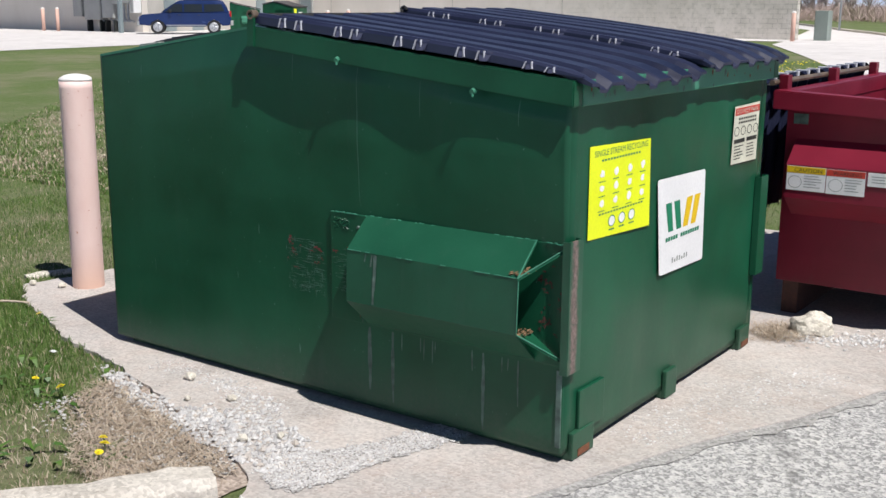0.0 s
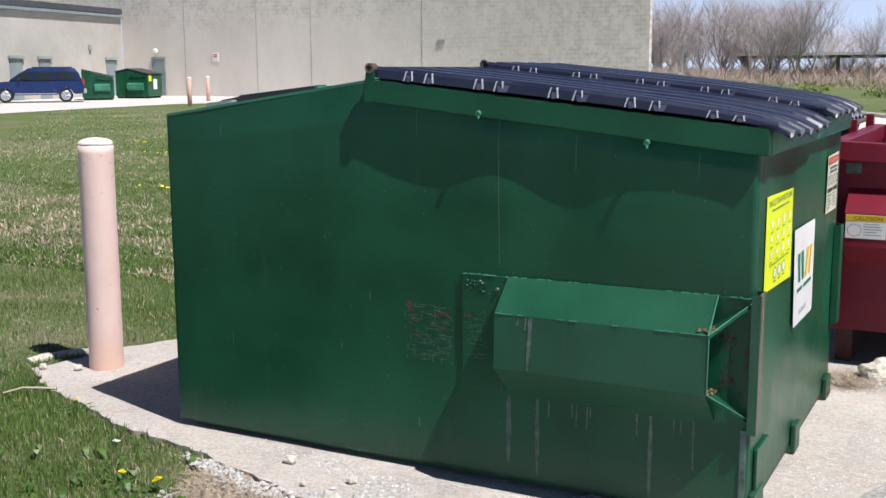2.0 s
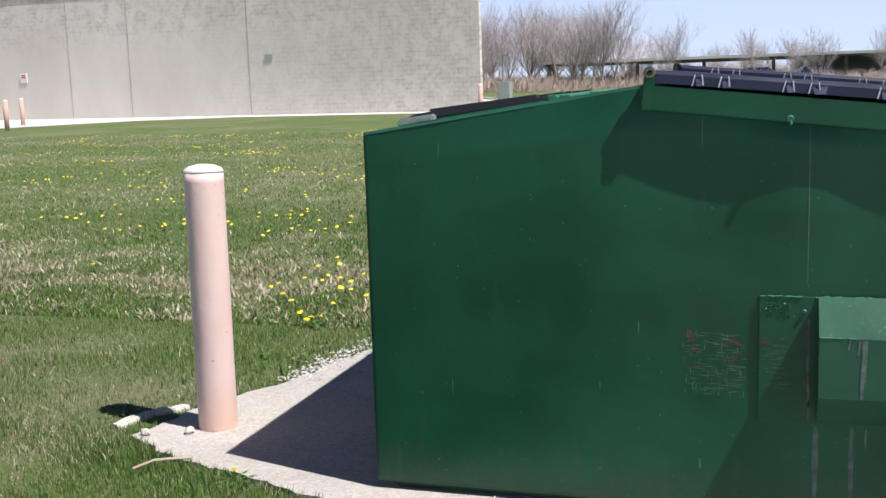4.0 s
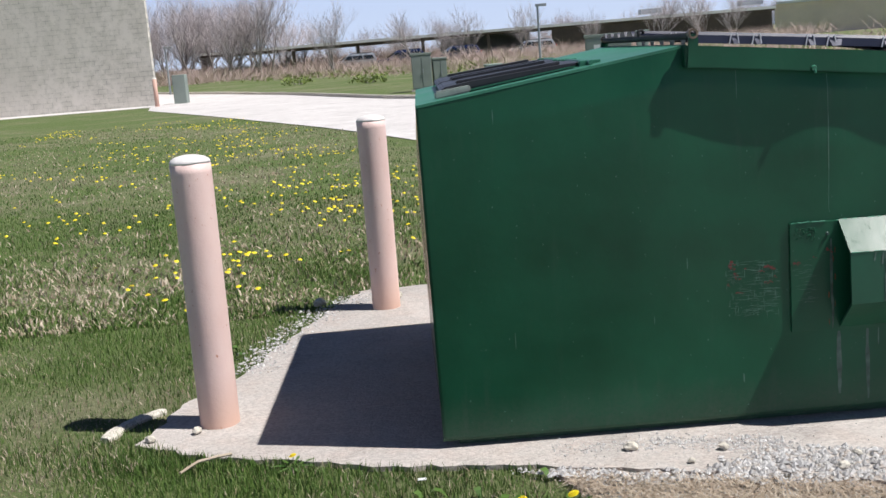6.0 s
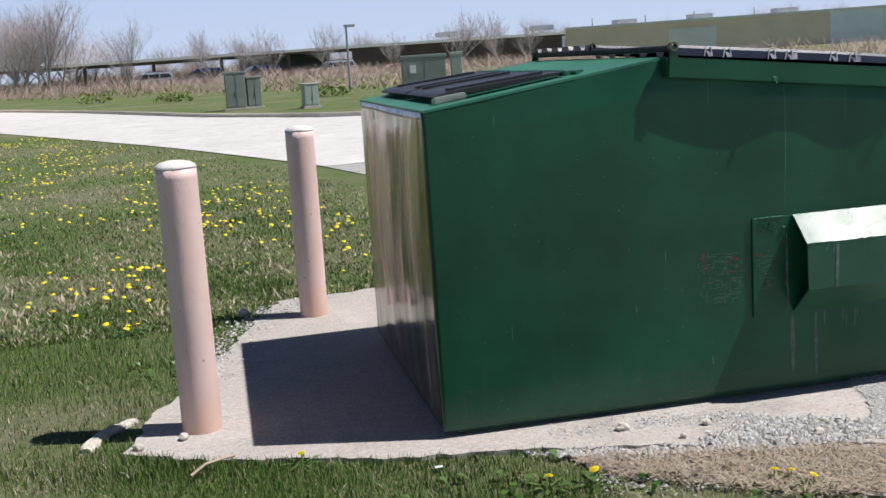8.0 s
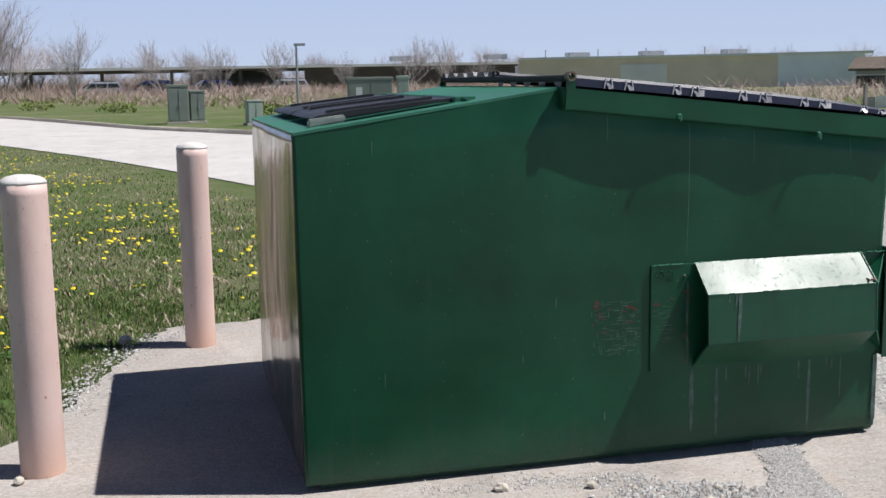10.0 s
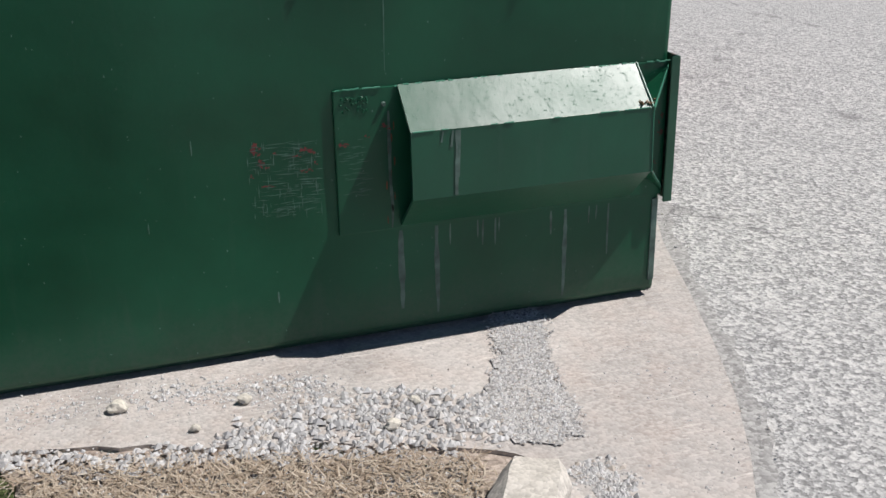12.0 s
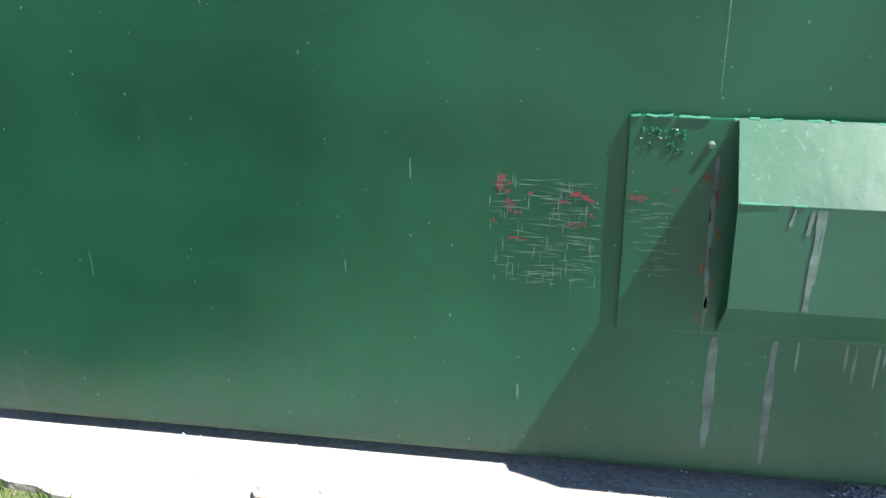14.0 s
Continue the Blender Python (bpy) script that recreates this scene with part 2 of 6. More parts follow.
TAR = concrete("dark_soiled_asphalt", (0.26, 0.25, 0.24), (0.42, 0.41, 0.39), 0.45, (0.20, 0.19, 0.18), 0.9, 0.5)


def soil():
    """Lawn seen between the blades: green moss and thatch with straw-coloured bare patches."""
    n = Nodes("thin_lawn_soil")
    v = n.coords()
    big = n.noise(v, 0.28, 6, 0.6, 0.6)
    mid = n.noise(v, 1.7, 6, 0.65)
    fine = n.noise(v, 38, 5, 0.75)
    c = n.mix(n.ramp(fine, 0.3, 0.7), (0.062, 0.105, 0.022), (0.14, 0.185, 0.052))
    dry = n.math("ADD", n.math("MULTIPLY", big, 0.65), n.math("MULTIPLY", mid, 0.35))
    c = n.mix(n.ramp(dry, 0.47, 0.62, 0, 0.72), c, n.mix(n.ramp(fine, 0.3, 0.7), (0.12, 0.11, 0.055), (0.32, 0.29, 0.20)))
    n.bump(fine, 0.8, 0.03)
    return n.set(Base_Color=c, Roughness=0.95)


SOIL = soil()
DIRT = concrete("dry_gravelly_earth", (0.25, 0.19, 0.15), (0.43, 0.36, 0.305), 0.5, (0.19, 0.135, 0.10))


def islands(name, a, b, rough=0.8, c=None, blot=0.45):
    """Small pieces, each of its own tone."""
    n = Nodes(name)
    r = n.rand()
    col = n.mix(r, a, b)
    if c:
        col = n.mix(n.ramp(r, 0.84, 0.97), col, c)
    col = n.mix(n.ramp(n.noise(n.coords(), 0.5, 4), 0.35, 0.65, 0.0, blot), col, tuple(x * 0.6 for x in a))
    n.bump(n.noise(n.coords(), 60, 3), 0.2, 0.004)
    return n.set(Base_Color=col, Roughness=rough)


BLADE = islands("grass_blade", (0.066, 0.142, 0.022), (0.155, 0.245, 0.052), 0.6, (0.34, 0.33, 0.16))
STRAW = islands("dead_grass", (0.32, 0.24, 0.165), (0.64, 0.55, 0.44), 0.8, None, 0.25)
PEBBLE = islands("crushed_limestone", (0.40, 0.39, 0.38), (0.80, 0.785, 0.77), 0.9, (0.52, 0.45, 0.38))
PETAL = islands("dandelion_petal", (0.80, 0.62, 0.01), (0.92, 0.80, 0.02), 0.6)
LEAF = islands("broad_green_leaf", (0.045, 0.12, 0.015), (0.11, 0.20, 0.035), 0.5)
TWIG = islands("grey_brown_twig", (0.46, 0.405, 0.415), (0.64, 0.575, 0.585), 0.9, None, 0.1)
BARK = plain("grey_bark", (0.40, 0.355, 0.34), 0.9, 0.35, 3, 30, 0, 0.5, 0.02)
BRUSH = islands("reddish_brush", (0.46, 0.33, 0.30), (0.62, 0.49, 0.45), 0.9, (0.42, 0.40, 0.26), 0.25)
SPRING = islands("fresh_leaf", (0.13, 0.19, 0.03), (0.26, 0.32, 0.07), 0.6)


def block_wall():
    """Painted concrete block: faint courses, grime and peeling higher up."""
    n = Nodes("painted_block_wall")
    v = n.coords()
    br = n.t.nodes.new("ShaderNodeTexBrick")
    rot = n.t.nodes.new("ShaderNodeMapping")
    rot.inputs["Rotation"].default_value = (radians(90), 0, 0)
    n.put(rot.inputs[0], v)
    n.put(br.inputs["Vector"], rot.outputs[0])
    for k, x in (("Scale", 1.0), ("Mortar Size", 0.012), ("Brick Width", 0.4), ("Row Height", 0.2), ("Mortar Smooth", 0.3)):
        br.inputs[k].default_value = x
    s = n.sep(v)
    big = n.noise(n.scale(v, (1, 1, 0.5)), 0.35, 6, 0.65)
    mid = n.noise(n.scale(v, (1, 1, 1)), 2.2, 7, 0.75)
    east = n.math("MULTIPLY", n.ramp(s[0], -27, -14), n.ramp(mid, 0.42, 0.6))
    high = n.math("MULTIPLY", n.ramp(s[2], 3.2, 4.8), n.ramp(mid, 0.45, 0.62))
    peel = n.math("MAXIMUM", east, high)
    c = n.mix(n.ramp(big, 0.3, 0.7), (0.60, 0.555, 0.495), (0.71, 0.665, 0.605))
    c = n.mix(n.math("MULTIPLY", peel, 0.5), c, (0.42, 0.40, 0.34))
    c = n.mix(n.math("MULTIPLY", n.math("MULTIPLY", br.outputs["Fac"], peel), 0.6), c, (0.20, 0.19, 0.165))
    c = n.mix(n.ramp(mid, 0.70, 0.74, 0, 0.6), c, (0.66, 0.65, 0.61))
    n.bump(br.outputs["Fac"], -0.3, 0.01)
    return n.set(Base_Color=c, Roughness=0.9)


BLOCK = block_wall()
# Darker than the block walls to hold down the strong sun on this side.
ANNEX = plain("darkened_wall_grey", (0.46, 0.44, 0.405), 0.9, 0.16, 0.6, 14, 0, 0.3, 0.01)
FASCIA = plain("dark_slate_metal", (0.075, 0.078, 0.092), 0.5, 0.2, 1, 40)
SEALANT = plain("stained_sealant", (0.42, 0.40, 0.36), 0.8, 0.3, 2, 30)
GREY_METAL = plain("grey_painted_metal", (0.34, 0.35, 0.34), 0.5, 0.12, 2, 50)
CAB_GREEN = plain("grey_green_cabinet_paint", (0.23, 0.27, 0.24), 0.5, 0.15, 1.5, 40)
CAB_PALE = plain("pale_green_cabinet_paint", (0.36, 0.43, 0.39), 0.5, 0.12, 1.5, 40)
DOOR_BLUE = plain("grey_blue_door_paint", (0.23, 0.28, 0.29), 0.5, 0.12, 2, 50)
BEIGE = plain("tan_metal_siding", (0.78, 0.66, 0.53), 0.6, 0.1, 0.4, 12)
BLUE_WALL = plain("pale_blue_siding", (0.82, 0.87, 0.95), 0.6, 0.08, 0.4, 12)
ROOF_PALE = plain("pale_metal_roof", (0.82, 0.81, 0.79), 0.5, 0.08, 0.4, 12)
RUSTY = plain("rusty_brown_steel", (0.13, 0.095, 0.08), 0.8, 0.3, 0.6, 12)
SHINGLE = plain("brown_shingles", (0.17, 0.135, 0.11), 0.9, 0.25, 2, 14)
SIDING = plain("grey_house_siding", (0.42, 0.42, 0.41), 0.8, 0.1, 1, 14)
GALV = plain("dull_pale_grey_paint", (0.30, 0.33, 0.30), 0.6, 0.2, 12, 90)
STEEL = plain("galvanised_steel", (0.38, 0.40, 0.42), 0.4, 0.15, 3, 60, 0.6)
BLUE_CAR = plain("navy_car_paint", (0.012, 0.030, 0.115), 0.22, 0.15, 1, 60, 0.2, 0.02)
GLASS = plain("tinted_car_glass", (0.020, 0.026, 0.030), 0.06, 0.1, 1, 20, 0.0, 0.0)
CHROME = plain("brushed_alloy", (0.55, 0.55, 0.56), 0.3, 0.1, 8, 80, 0.9)
LAMP_RED = plain("red_lens", (0.45, 0.02, 0.02), 0.2, 0.1)
LAMP_CLEAR = plain("clear_lens", (0.6, 0.6, 0.6), 0.15, 0.1)
ROCK = concrete("broken_concrete", (0.50, 0.46, 0.38), (0.66, 0.62, 0.54), 0.35, (0.36, 0.30, 0.22))


# ---- building helpers ----
def mesh_of(bm, name, mat, smooth=False):
    me = bpy.data.meshes.new(name)
    bmesh.ops.recalc_face_normals(bm, faces=bm.faces)
    bm.to_mesh(me)
    bm.free()
    for m in mat if isinstance(mat, (list, tuple)) else [mat]:
        me.materials.append(m)
    if smooth:
        me.shade_smooth()
    return me


def part(name, bm, mat, parent, label="", smooth=False):
    """One mesh object under a thing or a part."""
    ob = new(name, mesh_of(bm, name, mat, smooth))
    ob.parent = parent
    if label:
        tagged(ob, label)
    return ob


def thing(name, label, category, m=None, group="", kind=""):
    ob = new(name)
    ob.empty_display_size = 0.1
    if m is not None:
        ob.matrix_basis = m
    return tagged(ob, label, category, group, kind)


def solo(name, bm, mat, label, category, group="", kind="", m=None, smooth=False):
    """A thing of one mesh."""
    ob = new(name, mesh_of(bm, name, mat, smooth))
    if m is not None:
        ob.matrix_basis = m
    return tagged(ob, label, category, group, kind)


def bx(bm, lo, hi, bevel=0.0):
    vs = [bm.verts.new((x, y, z)) for x in (lo[0], hi[0]) for y in (lo[1], hi[1]) for z in (lo[2], hi[2])]
    fs = [bm.faces.new([vs[i] for i in q]) for q in ((0, 1, 3, 2), (4, 6, 7, 5), (0, 4, 5, 1), (2, 3, 7, 6), (0, 2, 6, 4), (1, 5, 7, 3))]
    if bevel:
        es = list({e for f in fs for e in f.edges})
        bmesh.ops.bevel(bm, geom=es, offset=bevel, segments=2, affect="EDGES", profile=0.6)
    return bm


def box(lo, hi, bevel=0.0):
    return bx(bmesh.new(), lo, hi, bevel)


def rod(bm, a, b, r0, r1=None, seg=10, caps=True):
    a, b = Vector(a), Vector(b)
    q = (b - a).to_track_quat("Z", "Y")
    rings = []
    for p, r in ((a, r0), (b, r0 if r1 is None else r1)):
        rings.append([bm.verts.new(p + q @ Vector((r * math.cos(k * math.tau / seg), r * math.sin(k * math.tau / seg), 0))) for k in range(seg)])
    for k in range(seg):
        bm.faces.new((rings[0][k], rings[0][(k + 1) % seg], rings[1][(k + 1) % seg], rings[1][k]))
    if caps:
        bm.faces.new(rings[0][::-1])
        bm.faces.new(rings[1])
    return bm


def chain(bm, pts, r, seg=8):
    for a, b in zip(pts, pts[1:]):
        rod(bm, a, b, r, r, seg)
    return bm


def prism(bm, pts, axis, a, b, bevel=0.0):
    """A flat outline pushed along an axis (0, 1, 2) from a to b; the outline gives the other two axes in order."""
    rings = []
    for d in (a, b):
        ring = []
        for p in pts:
            c = list(p)
            c.insert(axis, d)
            ring.append(bm.verts.new(c))
        rings.append(ring)
    n = len(pts)
    fs = [bm.faces.new(rings[0][::-1]), bm.faces.new(rings[1])]
    for k in range(n):
        fs.append(bm.faces.new((rings[0][k], rings[0][(k + 1) % n], rings[1][(k + 1) % n], rings[1][k])))
    if bevel:
        bmesh.ops.bevel(bm, geom=list({e for f in fs for e in f.edges}), offset=bevel, segments=2, affect="EDGES")
    return bm


def lathe(bm, prof, seg=24):
    """Profile of (radius, z), turned round z."""
    rings = [[bm.verts.new((r * math.cos(k * math.tau / seg), r * math.sin(k * math.tau / seg), z)) for k in range(seg)] for r, z in prof]
    for a, b in zip(rings, rings[1:]):
        for k in range(seg):
            bm.faces.new((a[k], a[(k + 1) % seg], b[(k + 1) % seg], b[k]))
    bm.faces.new(rings[0][::-1])
    bm.faces.new(rings[-1])
    return bm


def soup(name, verts, faces, mat):
    me = bpy.data.meshes.new(name)
    me.from_pydata(verts, [], faces)
    me.materials.append(mat)
    return me


def text_bm(body, size, width=None):
    """Lettering in the built-in font as flat faces in the xy plane, from its lower left corner."""
    cu = bpy.data.curves.new("letters", "FONT")
    cu.body, cu.size, cu.resolution_u = body, size, 2
    ob = new("letters", cu)
    bpy.context.view_layer.update()
    me = bpy.data.meshes.new_from_object(ob.evaluated_get(bpy.context.evaluated_depsgraph_get()))
    bm = bmesh.new()
    bm.from_mesh(me)
    bpy.data.objects.remove(ob)
    bpy.data.meshes.remove(me)
    if width:
        xs = [v.co.x for v in bm.verts]
        k = width / (max(xs) - min(xs))
        for v in bm.verts:
            v.co.x = (v.co.x - min(xs)) * k
    return bm


# ---- ground ----
GZ = -0.02


def gz(x, y):
    """Height of the land: level round the containers, rising very gently to the far building."""
    return GZ + 0.0045 * max(0.0, -0.6 * x + 0.8 * y - 10)


def inside(x, y, poly):
    hit = False
    for (x0, y0), (x1, y1) in zip(poly, poly[1:] + poly[:1]):
        if (y0 > y) != (y1 > y) and x < (x1 - x0) * (y - y0) / (y1 - y0) + x0:
            hit = not hit
    return hit


def sheet(poly, lift, step, drop=0.0):
    """A paved sheet that follows the land, cut into cells; drop gives it a rim."""
    bm = bmesh.new()
    bm.faces.new([bm.verts.new((x, y, 0)) for x, y in poly])
    for axis in (0, 1):
        lo, hi = min(p[axis] for p in poly), max(p[axis] for p in poly)
        k = math.floor(lo / step) + 1
        while k * step < hi:
            co, no = [0, 0, 0], [0, 0, 0]
            co[axis], no[axis] = k * step, 1
            bmesh.ops.bisect_plane(bm, geom=bm.verts[:] + bm.edges[:] + bm.faces[:], plane_co=co, plane_no=no)
            k += 1
    bmesh.ops.triangulate(bm, faces=bm.faces[:])
    for v in bm.verts:
        v.co.z = gz(v.co.x, v.co.y) + lift
    if drop:
        rim = [e for e in bm.edges if e.is_boundary]
        low = bmesh.ops.extrude_edge_only(bm, edges=rim)["geom"]
        for v in low:
            if isinstance(v, bmesh.types.BMVert):
                v.co.z -= drop
    return bm


def rough_edge(pts, amp, seed, step=0.06):
    """A polyline broken into short uneven steps."""
    rnd = random.Random(seed)
    out = []
    for a, b in zip(pts, pts[1:]):
        a, b = Vector(a), Vector(b)
        n = max(1, int((b - a).length / step))
        for k in range(n):
            p = a.lerp(b, k / n)
            out.append((p.x + rnd.uniform(-amp, amp), p.y + rnd.uniform(-amp, amp)))
    return out + [tuple(pts[-1])]


bm = bmesh.new()
rings = [0.5, 1, 2, 4, 7, 11, 16, 24, 36, 52, 75, 110, 170, 300, 700, 2500]
prev = None
for r in rings:
    ring = [bm.verts.new((r * math.cos(k * math.tau / 96), r * math.sin(k * math.tau / 96), 0)) for k in range(96)]
    for v in ring:
        v.co.z = gz(v.co.x, v.co.y) if r < 200 else 0.1
    if prev:
        for k in range(96):
            bm.faces.new((prev[k], prev[(k + 1) % 96], ring[(k + 1) % 96], ring[k]))
    else:
        bm.faces.new(ring)
    prev = ring
solo("ground", bm, SOIL, "thin spring lawn with moss and dry patches", "ground", kind="structure")

nb = Nodes("hazy_sky")
zz = nb.sep(nb.coords())[2]
em = nb.t.nodes.new("ShaderNodeEmission")
nb.put(em.inputs[0], nb.mix(nb.ramp(zz, 0, 420), (0.60, 0.70, 0.90), (0.36, 0.52, 0.90)))
em.inputs[1].default_value = 0.9
nb.t.links.new(em.outputs[0], nb.t.nodes["Material Output"].inputs[0])
bm = bmesh.new()
rims = [[bm.verts.new((1800 * math.cos(a * math.tau / 64), 1800 * math.sin(a * math.tau / 64), z)) for a in range(64)] for z in (-5, 140, 420)]
for lo, hi in zip(rims, rims[1:]):
    for a in range(64):
        bm.faces.new((lo[a], lo[(a + 1) % 64], hi[(a + 1) % 64], hi[a]))
solo("backdrop", bm, nb.mat, "pale blue hazy spring sky at the horizon", "sky", kind="structure")

ROAD_NEAR = [(0.8, 12.1), (0.12, 14.1), (-0.84, 16.7), (-2.1, 19.9), (-3.7, 23.5), (-6.5, 29.7), (-10.3, 37.7), (-11.0, 41.0)]
ROAD_FAR = [(60, -14), (40, 2), (25, 11.5), (18.6, 15.7), (14.6, 17.6), (8, 21.8), (2.2, 26.4), (-1.0, 31.8), (-6.0, 44.2), (-9.8, 52.0), (-14.2, 60), (-32, 95)]
SEAM = [(60, -22), (35, 0), (20, 9.7), (14.5, 11.5), (11, 12.35), (6, 12.9), (0.8, 12.1)]
road_poly = SEAM + ROAD_NEAR[1:] + [(-16, 60), (-38, 97)] + ROAD_FAR[::-1]
solo("road", sheet(road_poly, 0.018, 6), ROAD, "pale sunlit concrete drive", "road", kind="structure")
PAD_ARC = [(1.2, -2.6), (1.62, -1.75), (1.92, -1.24), (2.03, -1.04), (2.11, -0.9), (2.23, -0.65), (2.35, -0.34), (2.47, 0.0), (2.60, 0.39), (2.70, 0.62), (2.84, 0.9), (3.03, 1.45), (3.3, 2.25)]
lot_poly = PAD_ARC + [(3.6, 4.6), (2.2, 4.6), (1.5, 9.0)] + SEAM[::-1] + [(60, -60), (2, -60), (0.2, -12), (0.6, -4.5)]
solo("pavement", sheet(lot_poly, 0.012, 6), ASPHALT, "worn grey asphalt parking lot with exposed stone", "pavement", kind="structure")
back_drive = [(-28, -40), (-27.2, 16.6), (-27.4, 20.4), (-28.4, 27), (-28.6, 32.5), (-27.3, 35.5), (-25.5, 38.5), (-22, 40.6), (-11.0, 41.0), (-11.0, 43.3), (-70, 43.3), (-70, -40)]
solo("road", sheet(back_drive, 0.016, 6), ROAD, "pale concrete service drive by the building", "road", kind="structure")

ARC_OUT = [(x + 0.050, y - 0.018) for x, y in PAD_ARC[2:12]]
solo("earth_strip", sheet(rough_edge(PAD_ARC[2:12], 0.004, 41) + rough_edge(ARC_OUT[::-1], 0.022, 42), 0.016, 0.4), TAR, "dark soiled strip of asphalt along the pad's curved edge", "pavement", kind="structure")

PAD_SOUTH = [(-1.25, 0.33), (-0.86, 0.10), (-0.55, 0.02), (-0.2, -0.13), (0.2, -0.21), (0.55, -0.31), (0.87, -0.41), (1.2, -0.53), (1.52, -0.66), (1.66, -0.84)]
PAD_BACK = [(2.2, 4.4), (0.9, 4.2), (0.35, 3.1), (0.0, 2.98), (-0.46, 2.95), (-0.62, 2.5), (-0.8, 1.9), (-0.93, 1.3), (-1.16, 0.85), (-1.25, 0.33)]
pad_poly = rough_edge(PAD_SOUTH, 0.018, 1) + [(1.46, -1.2), (1.12, -1.75), (0.6, -2.3), (0.75, -2.6)] + PAD_ARC + [(3.58, 4.5)] + rough_edge(PAD_BACK, 0.02, 2)[:-1]
solo("pavement", sheet(pad_poly, 0.020, 0.5, 0.06), SLAB, "worn tan concrete container pad with a curved edge", "pavement", kind="structure")
earth_poly = [(0.38, -0.27), (0.55, -0.30), (1.2, -0.50), (1.55, -0.64), (1.58, -0.84), (1.32, -1.10), (1.08, -0.93), (0.76, -0.70), (0.45, -0.46)]
solo("earth_patch", sheet(rough_edge(earth_poly + earth_poly[:1], 0.03, 3)[:-1], 0.008, 0.4), DIRT, "dry brown earth with crushed stone by the pad", "earth", kind="structure")


def kerb_run(name, line, w, h, label, seed, sink=0.05, amp=0.004, step=0.12, nose=False):
    """A kerb with rounded shoulders swept along a polyline."""
    rnd = random.Random(seed)
    pts = []
    for a, b in zip(line, line[1:]):
        a, b = Vector(a), Vector(b)
        n = max(1, int((b - a).length / step))
        pts += [a.lerp(b, k / n) for k in range(n)]
    pts.append(Vector(line[-1]))
    prof = [(-w / 2, -sink), (-w / 2, h * 0.75), (-w * 0.36, h), (0, h * 1.02), (w * 0.34, h), (w * 0.56, h * 0.62), (w * 0.92, -sink)]
    bm = bmesh.new()
    prev = None
    for k, p in enumerate(pts):
        d = (pts[min(k + 1, len(pts) - 1)] - pts[max(k - 1, 0)]).normalized()
        side = Vector((d.y, -d.x))
        end = (0.86, 0.97)[k] if k < 2 and nose else 1.0
        ring = []
        for u, z in prof:
            q = p + side * (u * end + rnd.uniform(-amp, amp))
            ring.append(bm.verts.new((q.x, q.y, gz(q.x, q.y) + (z * end if z > 0 else z) + rnd.uniform(-amp, amp))))
        if prev:
            for i in range(len(prof) - 1):
                bm.faces.new((prev[i], prev[i + 1], ring[i + 1], ring[i]))
        else:
            bm.faces.new(ring)
        prev = ring
    bm.faces.new(prev[::-1])
    return solo(name, bm, KERB_MAT, label, "kerb", kind="structure", smooth=False)


kerb_run("kerb", [(1.572, -0.855), (1.385, -1.175), (1.15, -1.49), (0.82, -1.80), (0.31, -2.12), (-0.5, -2.52), (-2.5, -3.22)], 0.16, 0.11, "weathered concrete kerb ending in a broken nose", 5, amp=0.007, step=0.06, nose=True)
kerb_run("kerb", ROAD_FAR[2:], 0.18, 0.13, "pale concrete kerb along the drive", 6, step=2.0, amp=0.01)


# ---- the green container ----
L, W = 2.335, 1.72
box_g = thing("recycling_dumpster", "green steel front-load recycling dumpster with navy lids", "dumpster")


def top_z(x):
    return 1.293 + (1.432 - 1.293) * x / 0.98 if x < 0.98 else 1.425 - (x - 0.98) * 0.108


SWELL = [(0.0, 0.0), (0.2, 0.004), (0.5, 0.012), (0.8, 0.020), (0.9, 0.0195), (1.0, 0.0158), (1.1, 0.012), (1.2, 0.0103), (1.27, 0.0118), (1.34, 0.017), (1.42, 0.0228), (1.49, 0.0245), (1.56, 0.021), (1.63, 0.0158), (1.70, 0.0132), (1.76, 0.0145), (1.83, 0.020), (1.89, 0.025), (1.96, 0.0285), (2.08, 0.031), (2.18, 0.031), (2.27, 0.028), (2.335, 0.020)]


def ease(v, lo, hi):
    u = max(0.0, min(1.0, (v - lo) / (hi - lo)))
    return u * u * (3 - 2 * u)


def swell(x):
    """Outward swelling of the side sheet at shoulder height, smooth between its stations."""
    for (x0, b0), (x1, b1) in zip(SWELL, SWELL[1:]):
        if x <= x1:
            return b0 + (b1 - b0) * max(0.0, (x - x0) / (x1 - x0))
    return SWELL[-1][1]


def bulge(x, z):
    """How far the beaten side sheet stands out."""
    wide = sum(swell(x + d) for d in (-0.03, -0.015, 0.0, 0.015, 0.03)) / 5
    foot = 0.15 + 0.55 * ease(x, 0.85, 1.3)
    low = 0.33 + 0.67 * max(0.0, min(1.0, (z - foot) / (1.03 - foot)))
    top = max(0.0, min(1.0, (top_z(x) - 0.01 - z) / 0.12))
    small = 0.003 * noise.noise(Vector((x * 2.1, z * 2.6, 3.1))) + 0.0009 * noise.noise(Vector((x * 7, z * 7, 9)))
    rim = ease(x, 0.0, 0.02) * ease(L - x, 0.0, 0.02)
    return (wide * low * top + small * rim) * (1.0 if z > 0.08 else z / 0.08)


